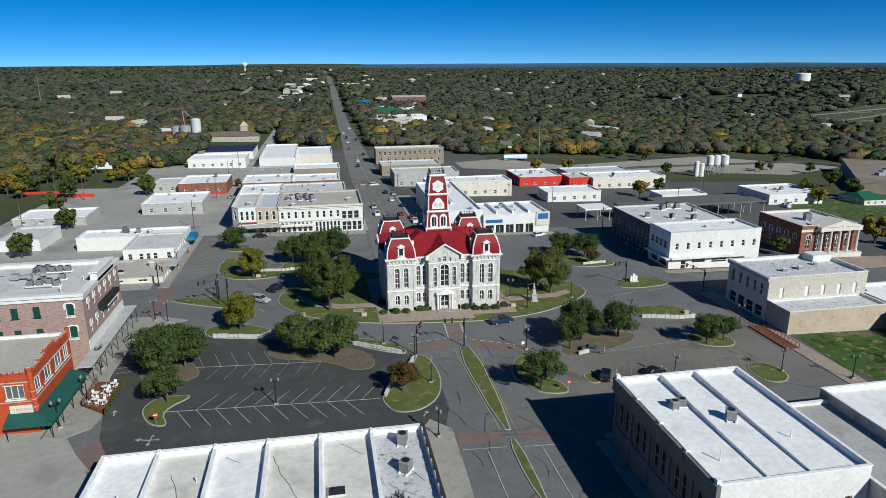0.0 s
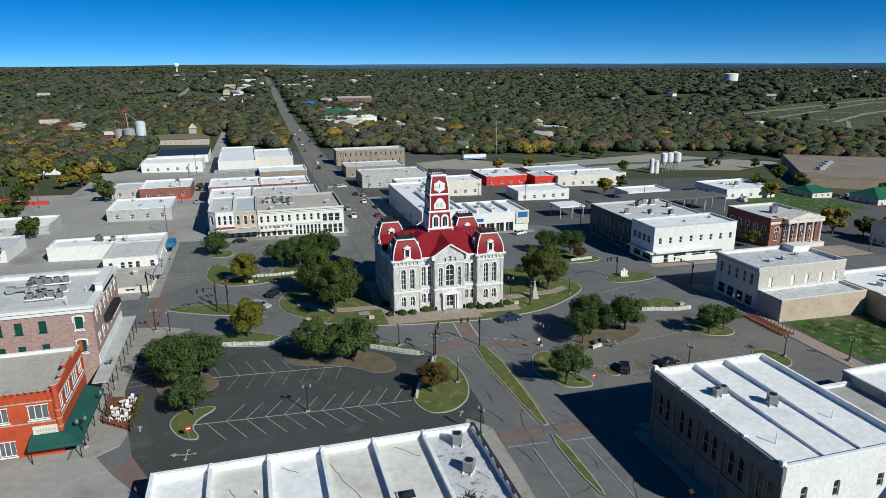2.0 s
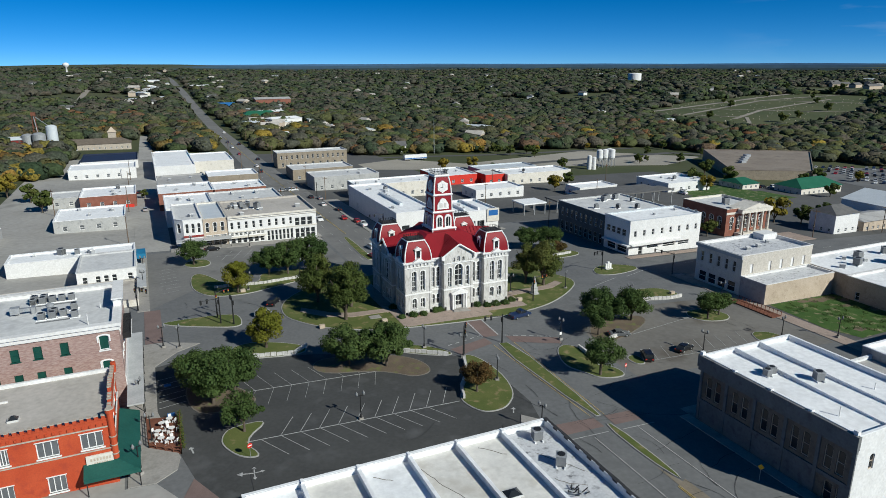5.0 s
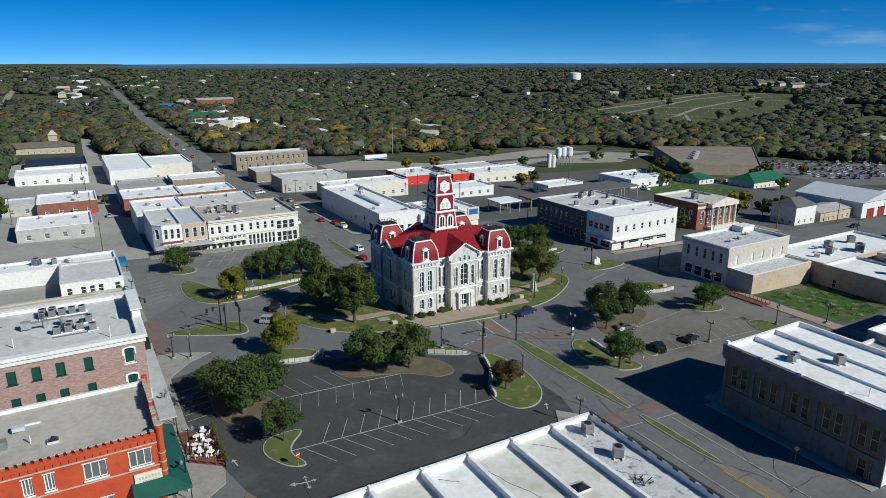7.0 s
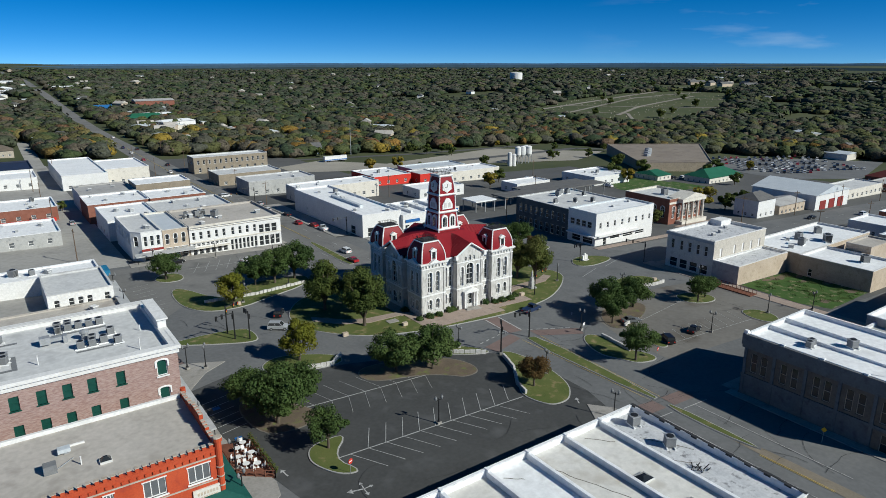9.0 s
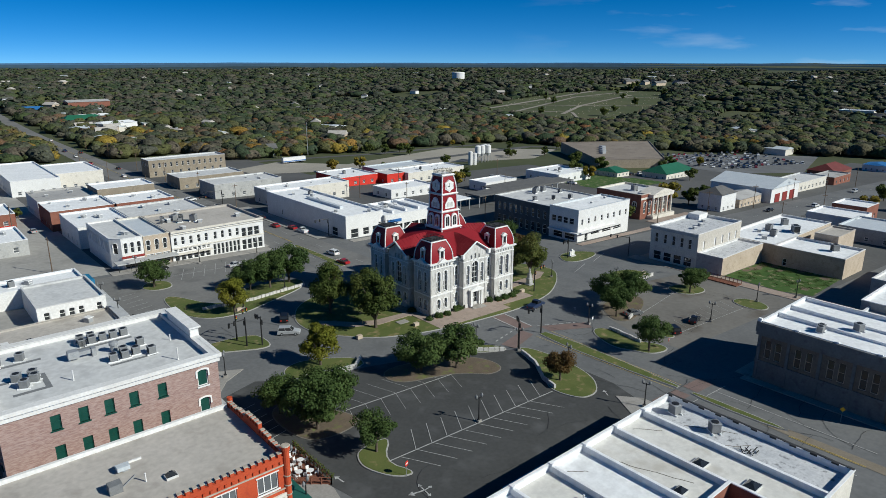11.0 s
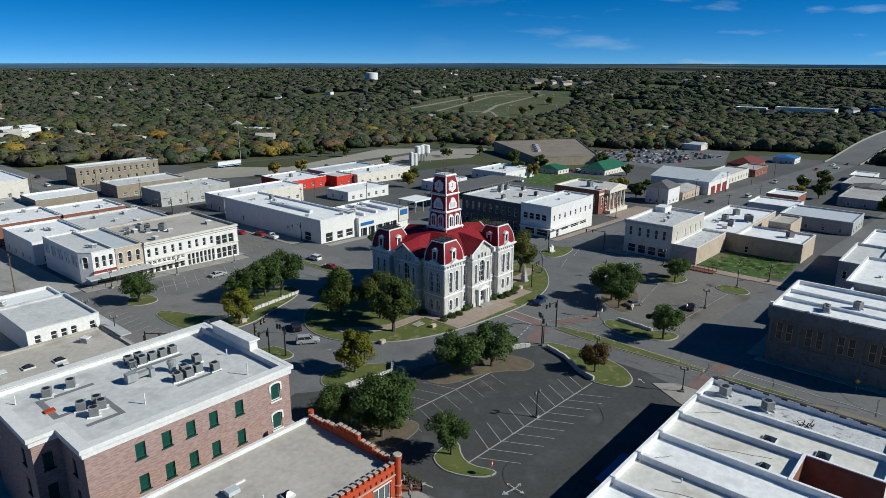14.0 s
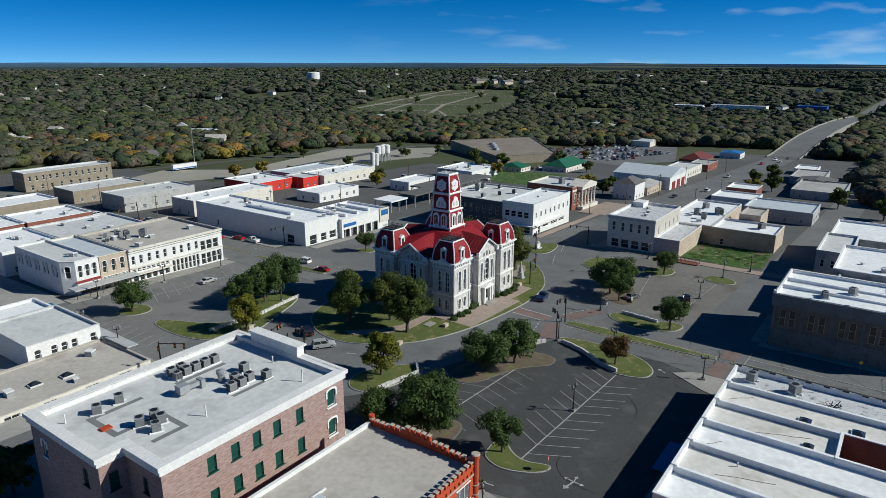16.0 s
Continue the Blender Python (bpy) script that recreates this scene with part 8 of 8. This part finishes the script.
part("stand", boxes((-0.3, 0.3, -0.3, 0.3, 0, 0.3)), "grey_metal", dish)
part("board", boxes((-0.8, 2.2, 1.2, 1.4, 0.0, 0.25)), "white_wall", dish)

# ---- cafe patio and deck ----
patio = thing("patio_deck", "red-brown timber patio with a planted rail", "patio", (-39.5, 111, ground_z(-39.5, 111)))
PP = [(-42.0, 118.0), (-37.0, 117.0), (-37.4, 105.6), (-41.8, 109.0)]
bm = bmesh.new()
slab(bm, PP, -0.1, 0.25)
local(patio, part("deck", bm, "deck"))
for (xa, ya), (xb, yb) in ((PP[1], PP[2]), (PP[2], PP[3]), (PP[0], PP[3])):
    n = int(math.hypot(xb - xa, yb - ya) / 1.2)
    for i in range(n + 1):
        x, y = xa + (xb - xa) * i / n, ya + (yb - ya) * i / n
        local(patio, part("rail_post", boxes((x - 0.06, x + 0.06, y - 0.06, y + 0.06, ground_z(x, y), ground_z(x, y) + 1.25)), "deck"))
    bm = bmesh.new()
    for z in (0.7, 1.2):
        rod(bm, (xa, ya, ground_z(xa, ya) + z), (xb, yb, ground_z(xb, yb) + z), 0.07, n=4)
    local(patio, part("rail", bm, "deck"))
rng_p = np.random.default_rng(4)
pt = np.stack([np.full(700, -37.1) + rng_p.normal(0, 0.18, 700), rng_p.uniform(105.8, 117, 700), 1.5 + rng_p.uniform(0.5, 1.4, 700)], 1)
hed = new("planting", leaf_mesh("planting", quads(pt, np.full(700, 0.12), rng_p), L_OLV))
hed.parent = patio
hed.data.transform(patio.matrix_basis.inverted())
tb = thing("patio_table", "white round patio table", "table", (-39.8, 114.5, ground_z(-39.8, 114.5) + 0.25), "patio tables")
bm = bmesh.new()
tube(bm, [(0.5, 0.7), (0.52, 0.74)], 14)
part("tabletop", bm, "trim", tb)
bm = bmesh.new()
tube(bm, [(0.25, 0), (0.06, 0.1), (0.06, 0.7)], 8)
part("pedestal", bm, "trim", tb)
chp = thing("patio_chair", "white plastic patio chair", "chair", (-39.0, 114.4, ground_z(-39, 114.4) + 0.25), "patio chairs")
part("seat", boxes((-0.24, 0.24, -0.24, 0.24, 0.4, 0.45)), "trim", chp)
part("backrest", boxes((-0.24, 0.24, 0.2, 0.25, 0.45, 0.9)), "trim", chp)
for x in (-0.2, 0.2):
    for y in (-0.2, 0.2):
        part("leg", boxes((x - 0.03, x + 0.03, y - 0.03, y + 0.03, 0, 0.4)), "trim", chp)
for x, y in ((-38.6, 115.6), (-38.4, 112.4), (-40.4, 112.2), (-38.6, 109.2), (-40.0, 109.9)):
    copy_thing(tb, Matrix.Translation((x, y, ground_z(x, y) + 0.25)))
    for k in range(3):
        a = x * 3 + k * 2.1
        cx_, cy_ = x + 0.85 * math.cos(a), y + 0.85 * math.sin(a)
        copy_thing(chp, Matrix.Translation((cx_, cy_, ground_z(cx_, cy_) + 0.25)) @ Matrix.Rotation(a - math.pi / 2, 4, "Z"))
dk = thing("timber_deck", "orange-brown timber deck with railings", "deck", (97, 120, ground_z(97, 120)))
bm = bmesh.new()
slab(bm, rect(95.3, 98.6, 113.6, 126.5), -0.1, 0.3)
local(dk, part("deck", bm, "deck"))
for i in range(12):
    for x in (95.4, 98.5):
        y = 113.7 + i * 1.15
        local(dk, part("rail_post", boxes((x - 0.05, x + 0.05, y - 0.05, y + 0.05, ground_z(x, y), ground_z(x, y) + 1.3)), "deck"))
for x in (95.4, 98.5):
    bm = bmesh.new()
    rod(bm, (x, 113.7, ground_z(x, 113.7) + 1.25), (x, 126.4, ground_z(x, 126.4) + 1.25), 0.06, n=4)
    local(dk, part("rail", bm, "deck"))

# ---- outlying buildings ----
def gabled(label, x0, x1, y0, y1, eave, ridge, walls, roof, along="x", hip=0.0, name="house", cat="house", wins=True):
    base = min(ground_z(x, y) for x in (x0, x1) for y in (y0, y1))
    root = thing(name, label, cat, (x0, y0, base))
    pts = [(x0, y0), (x1, y0), (x1, y1), (x0, y1)]
    for k, (a, b) in enumerate(zip(pts, pts[1:] + pts[:1])):
        length = math.hypot(b[0] - a[0], b[1] - a[1])
        ops_ = even(0.6, length - 0.6, max(1, int(length / 3.5)), 1.1, base + 1.0, min(base + 2.3, eave - 0.4)) if wins else []
        bm_ = bmesh.new()
        wall(bm_, a, b, base - 0.6, eave, ops_)
        obs = [part("wall", bm_, walls, root)]
        for o in ops_:
            obs.append(window(root, a, b, o, glass="grey_glass"))
        for o in obs:
            local(root, o)
            for c in o.children:
                c.data.transform(root.matrix_basis.inverted())
    e = 0.5
    a0, a1, b0, b1 = (x0 - e, x1 + e, y0 - e, y1 + e)
    bm_ = bmesh.new()
    if along == "x":
        m_ = (b0 + b1) / 2
        r0, r1 = (a0 + hip, m_), (a1 - hip, m_)
    else:
        m_ = (a0 + a1) / 2
        r0, r1 = (m_, b0 + hip), (m_, b1 - hip)
    c_ = [bm_.verts.new((x, y, eave - 0.1)) for x, y in ((a0, b0), (a1, b0), (a1, b1), (a0, b1))]
    r_ = [bm_.verts.new((*r0, ridge)), bm_.verts.new((*r1, ridge))]
    fs = ((c_[0], c_[1], r_[1], r_[0]), (c_[2], c_[3], r_[0], r_[1]), (c_[1], c_[2], r_[1]), (c_[3], c_[0], r_[0])) if along == "x" else ((c_[1], c_[2], r_[1], r_[0]), (c_[3], c_[0], r_[0], r_[1]), (c_[0], c_[1], r_[0]), (c_[2], c_[3], r_[1]))
    for f in fs:
        bm_.faces.new(f)
    local(root, part("roof", bm_, roof, root))
    return root


M["shingle"] = mat("grey_shingles", (0.1, 0.1, 0.1), (0.16, 0.155, 0.15), 0.9, 0.5, 5, 0.2)
M["green_roof"] = mat("green_metal_roof", (0.02, 0.11, 0.06), (0.03, 0.14, 0.08), 0.5, 0.3, 3, 0.05)
M["blue_roof"] = mat("blue_metal_roof", (0.03, 0.14, 0.35), (0.04, 0.17, 0.4), 0.5, 0.3, 3, 0.05)
M["shingle_brown"] = mat("brown_shingles", (0.11, 0.09, 0.07), (0.17, 0.14, 0.11), 0.9, 0.5, 5, 0.2)
M["maroon_roof"] = mat("maroon_roof", (0.13, 0.03, 0.025), (0.18, 0.045, 0.04), 0.7, 0.4, 4, 0.1)
gabled("white two-storey frame house with dark roof", 193, 206, 168.5, 179, 2.0, 4.6, "white_wall", "shingle", "x", 4)
brn = gabled("large metal-roofed hall with white gable and red doors", 232, 262, 164.5, 194, 0.4, 3.6, "white_wall", "metal_roof", "y", 0, "hall", "hall", False)
for i in range(3):
    local(brn, part("door", boxes((236 + i * 8, 241 + i * 8, 164.3, 164.52, -7.4, -2.6)), "maroon_band"))
gabled("low shop with green awning roof", 209, 230, 168, 180, -2.0, -0.6, "tan_brick", "grey_roof", "x", 2, "shop", "shop")
gabled("open pavilion with green metal roof", 262, 292, 236, 252, -5.4, -1.6, "cream_wall", "green_roof", "x", 6, "pavilion", "pavilion")
gabled("small building with green metal roof", 246, 258, 258, 274, -5.6, -3.4, "cream_wall", "green_roof", "x", 3, "pavilion", "pavilion")
gabled("brick restaurant with a maroon hip roof", 354, 380, 180, 196, -7.2, -3.4, "dark_brick", "maroon_roof", "x", 6, "restaurant", "restaurant")
gabled("filling station with blue canopy roof", 405, 420, 168, 182, -7.4, -6.2, "white_wall", "blue_roof", "x", 3, "shop", "shop")
gabled("low dark metal shed", 282, 300, 97, 114, -3.4, -2.0, "grey_wall", "shingle", "x", 2, "shed", "shed")
big = building("very large tan store with a broad brown roof", 0, 0, 0, 0, -4.8, "drab_brick", "brown_roof", 0.4, outline=[(272, 290), (310.6, 266.6), (386, 327), (327.5, 367)], name="store", category="store")
for i in range(4):
    local(big, part("roof_unit", boxes((300 + i * 8, 304 + i * 8, 308 + i * 6, 311 + i * 6, -4.8, -3.2)), "grey_metal"))
# filling-station canopies
for x0, x1, y0, y1, z, roofm, lab in ((101, 112, 238, 248, 0.9, "white_roof", "white flat canopy on posts over a forecourt"), (117, 180, 238, 247.5, 0.9, "shingle", "long dark flat canopy on slim posts"), (136, 178, 248, 256, 0.4, "shingle", "dark flat carport roof on posts")):
    cp = thing("canopy", lab, "canopy", (x0, y0, ground_z(x0, y0)))
    local(cp, part("deck", boxes((x0, x1, y0, y1, z - 0.5, z)), roofm))
    n = max(2, int((x1 - x0) / 10))
    for i in range(n + 1):
        for y in (y0 + 0.6, y1 - 0.6):
            x = x0 + 0.5 + (x1 - x0 - 1) * i / n
            local(cp, part("post", boxes((x - 0.15, x + 0.15, y - 0.15, y + 0.15, ground_z(x, y) - 0.2, z - 0.5)), "grey_metal"))


def tank(x, y, r, z0, z1, legs, label, mat_="white_wall", name="storage_tank"):
    g = ground_z(x, y)
    root = thing(name, label, "tank", (x, y, g), "tanks")
    bm_ = bmesh.new()
    tube(bm_, [(r * (0.3 if legs else 1), z0), (r, z0 + (r if legs else 0.1)), (r, z1), (r * 0.5, z1 + r * 0.25), (0.1, z1 + r * 0.32)], 20)
    part("shell", bm_, mat_, root)
    if legs:
        for k in range(4):
            a = math.pi / 4 + k * math.pi / 2
            bm_ = bmesh.new()
            rod(bm_, (r * 1.15 * math.cos(a), r * 1.15 * math.sin(a), -0.2), (r * 0.9 * math.cos(a), r * 0.9 * math.sin(a), z0 + r), 0.18)
            part("leg", bm_, "grey_metal", root)


for x, y in ((229, 357), (234, 358), (239.5, 358), (240.5, 362)):
    tank(x, y, 2.0, 4.0, 11.0, True, "white elevated silo on steel legs", name="silo")
tank(216.7, 351, 1.4, 0, 8.5, False, "slim white upright tank", name="silo")
tank(219.4, 350, 1.4, 0, 7.5, False, "slim white upright tank", name="silo")
wtk = thing("water_tank", "broad white water tank on a wooded hill", "tank", (837, 1055, ground_z(837, 1055)), "tanks")
bm = bmesh.new()
tube(bm, [(12.5, -1), (12.5, 18.4), (11.8, 19.2), (0.5, 20)], 28)
part("shell", bm, "white_wall", wtk)
tank(-98, 572, 3.7, 0, 13, False, "tall blue-grey metal grain bin", "metal_roof", "grain_bin")
tank(-106.5, 571, 4.4, 0, 7.5, False, "grey corrugated grain bin", "grey_metal", "grain_bin")
tank(-114, 575, 4.0, 0, 6.5, False, "grey corrugated grain bin", "grey_metal", "grain_bin")
leg = thing("grain_elevator", "rusty red lattice grain elevator above the bins", "grain elevator", (-109, 580, ground_z(-109, 580)))
for sx in (-1, 1):
    for sy in (-1, 1):
        bm = bmesh.new()
        rod(bm, (sx * 1.6, sy * 1.6, -0.3), (sx * 0.9, sy * 0.9, 20), 0.22, n=5)
        part("leg", bm, "deck", leg)
for k in range(6):
    bm = bmesh.new()
    w0, w1, z0 = 1.6 - k * 0.11, 1.6 - (k + 1) * 0.11, k * 3.3
    for sx, sy, tx, ty in ((-1, -1, 1, -1), (1, -1, 1, 1), (1, 1, -1, 1), (-1, 1, -1, -1)):
        rod(bm, (sx * w0, sy * w0, z0), (tx * w1, ty * w1, z0 + 3.3), 0.14, n=4)
    part("brace", bm, "deck", leg)
part("head_house", boxes((-1.5, 1.5, -1.5, 1.5, 20, 22.5)), "deck", leg)
for x_, z_ in ((9, 13.5), (2, 9)):
    bm = bmesh.new()
    rod(bm, (0, 0, 20), (x_, -8, z_), 0.25, n=6)
    part("chute", bm, "grey_metal", leg)
wt = thing("water_tower", "white water tower on a tall stem, far off", "water tower", (-210, 2150, ground_z(-210, 2150)))
bm = bmesh.new()
tube(bm, [(4, 0), (2.5, 6), (2.5, 22), (8, 26), (8.5, 31), (5, 34), (0.3, 35)], 18)
part("tank", bm, "white_wall", wt, smooth=True)
for x, y, h in ((154, 452, 24), (-328, 890, 38)):
    ms = thing("radio_mast", "thin grey lattice mast above the trees", "mast", (x, y, ground_z(x, y)))
    bm = bmesh.new()
    rod(bm, (0, 0, 0), (0, 0, h), 0.3, 0.12)
    part("mast", bm, "grey_metal", ms)
bus = thing("truck_trailer", "long white lorry trailer parked in a yard", "trailer", (128, 424, ground_z(128, 424)))
part("box", boxes((-8, 8, -1.25, 1.25, 1.0, 3.9)), "white_wall", bus)
part("stripe", boxes((-8, 8, -1.27, -1.255, 1.2, 1.8)), "sign_blue", bus)
for x in (-6, -5, 5, 6):
    bm = bmesh.new()
    rod(bm, (x, -1.2, 0.5), (x, 1.2, 0.5), 0.5, n=12)
    part("wheel", bm, "rubber", bus)
for i, (x0, x1, y) in enumerate(((-130, -116, 318), (-114, -98.5, 308))):
    tagged(part("barrier", boxes((x0, x1, y - 0.4, y + 0.4, ground_z(x0, y) - 0.3, ground_z(x0, y) + 1.0)), "red_wall"), "long bright red plastic barrier in a yard", "barrier", "red barriers")
tagged(part("barrier", boxes((-63, -44, 310.6, 311.2, ground_z(-50, 311) - 0.5, ground_z(-50, 311) + 1.1)), "red_wall"), "bright red hoarding before a shop", "barrier", "red barriers")
# old railway depot
gabled("long old railway depot with a brown shingle roof", -93, -46, 529, 543, ground_z(-70, 530) + 4.0, ground_z(-70, 530) + 7.2, "tan_stone", "shingle_brown", "x", 6, "depot", "depot")
tw_ = thing("depot_tower", "square tan stone tower with a pointed roof", "tower", (-58, 549, ground_z(-58, 549)))
part("wall", boxes((-2.6, 2.6, -2.6, 2.6, -0.5, 10.5)), "tan_stone", tw_)
bm = bmesh.new()
rings(bm, [(3.1, 3.1, 10.5), (0.15, 0.15, 14.0)])
part("roof", bm, "tan_brick", tw_)
gabled("small red shed beside the grain bins", -128, -118, 572, 582, ground_z(-123, 577) + 3.5, ground_z(-123, 577) + 5.5, "maroon_band", "metal_roof", "x", 0, "shed", "shed", False)

# bridge to the east
br = thing("bridge", "long concrete road bridge rising over the railway", "bridge", (432, 144, -11.5))
BR = [(430, -11.72), (450, -10.6), (475, -8.4), (500, -6.4), (530, -4.6), (570, -3.3), (620, -2.6), (680, -2.8), (740, -4.2), (800, -6.5), (870, -9.5)]


def br_y(x):
    return 144 - (x - 432) * 0.055


for nm, off0, off1, z0, z1, m_ in (("road_deck", -10.5, 10.5, -0.9, 0.0, "asphalt"), ("parapet", 10.5, 11.0, -1.6, 1.1, "concrete"), ("parapet", -11.0, -10.5, -3.4, 1.1, "concrete")):
    bm = bmesh.new()
    loops = [[bm.verts.new((x, br_y(x) + o, z + dz)) for o, dz in ((off0, z0), (off1, z0), (off1, z1), (off0, z1))] for x, z in BR]
    for a, b in zip(loops, loops[1:]):
        for i in range(4):
            bm.faces.new((a[i], a[(i + 1) % 4], b[(i + 1) % 4], b[i]))
    bmesh.ops.recalc_face_normals(bm, faces=bm.faces)
    local(br, part(nm, bm, m_))
for x in range(500, 800, 20):
    local(br, part("pier", boxes((x - 0.8, x + 0.8, br_y(x) - 9, br_y(x) + 9, ground_z(x, 140) - 1, np.interp(x, [p[0] for p in BR], [p[1] for p in BR]) - 0.95)), "dark_brick"))
sheet("road_east_far", "asphalt", 0.15, strip([(862, 120.3, 10), (1300, 98, 9), (2300, 50, 9)]), label="far grey road beyond the bridge", category="road")
# scattered homes and sheds in the woods
rnd = random.Random(12)
protos = [gabled("pale house with grey roof among trees", -80, -68, 640, 650, 2.4, 5.0, "white_wall", "shingle", "x", 0, "house", "house", False), gabled("low shop with white metal roof beside the main road", 45, 75, 560, 576, -0.4, 1.0, "white_wall", "white_roof", "x", 3, "shop", "shop", False), gabled("house with a brown roof among trees", 60, 74, 690, 700, 0.4, 3.2, "tan_brick", "tan_roof", "x", 0, "house", "house", False), gabled("shed with a pale metal roof", -30, -8, 600, 614, 0.6, 2.0, "cream_wall", "metal_roof", "x", 0, "shed", "shed", False)]
gabled("hall with a green metal roof beside the road", 62, 98, 745, 765, 1.0, 5.5, "cream_wall", "green_roof", "x", 6, "hall", "hall")
gabled("building with a bright blue roof beside the road", 45, 75, 880, 905, 3.0, 7.0, "white_wall", "blue_roof", "x", 4, "hall", "hall")
gabled("large brown brick hall among trees", 100, 145, 905, 930, 9.0, 11.0, "dark_brick", "grey_roof", "x", 0, "hall", "hall")
for i, (x, y, r) in enumerate(HOMES):
    p = protos[rnd.choice((0, 0, 2, 3) if i >= 30 else (0, 1, 2, 3))]
    copy_thing(p, Matrix.Translation((x, y, ground_z(x, y) + 0.3 + r / 1500)) @ Matrix.Rotation(rnd.uniform(0, 3.1), 4, "Z") @ Matrix.Scale(rnd.uniform(0.75, 1.1), 4))
# apartment blocks behind the pasture and a row of stores beyond the bridge
apt = gabled("long pale apartment block with a grey gabled roof", 1180, 1215, 820, 832, ground_z(1190, 825) + 6, ground_z(1190, 825) + 10, "tan_brick", "shingle", "x", 0, "apartment_block", "apartment block", False)
for x, y, a in ((1200, 860, 0.3), (1190, 900, -0.4), (1230, 930, 0.2), (1235, 790, 0.9), (1180, 770, -0.2), (1260, 870, 0.6)):
    copy_thing(apt, Matrix.Translation((x, y, ground_z(x, y))) @ Matrix.Rotation(a, 4, "Z"))
for lab, x0, x1, y0, y1, wm, rm in (("long white store beyond the bridge", 838, 858, 232, 300, "white_wall", "pale_roof"), ("low pale store beyond the bridge", 822, 840, 306, 344, "cream_wall", "white_roof"), ("blue and white store beyond the bridge", 860, 880, 166, 200, "sign_blue", "blue_roof")):
    building(lab, x0, x1, y0, y1, ground_z(x0, y0) + 6.5, wm, rm, 0.5)
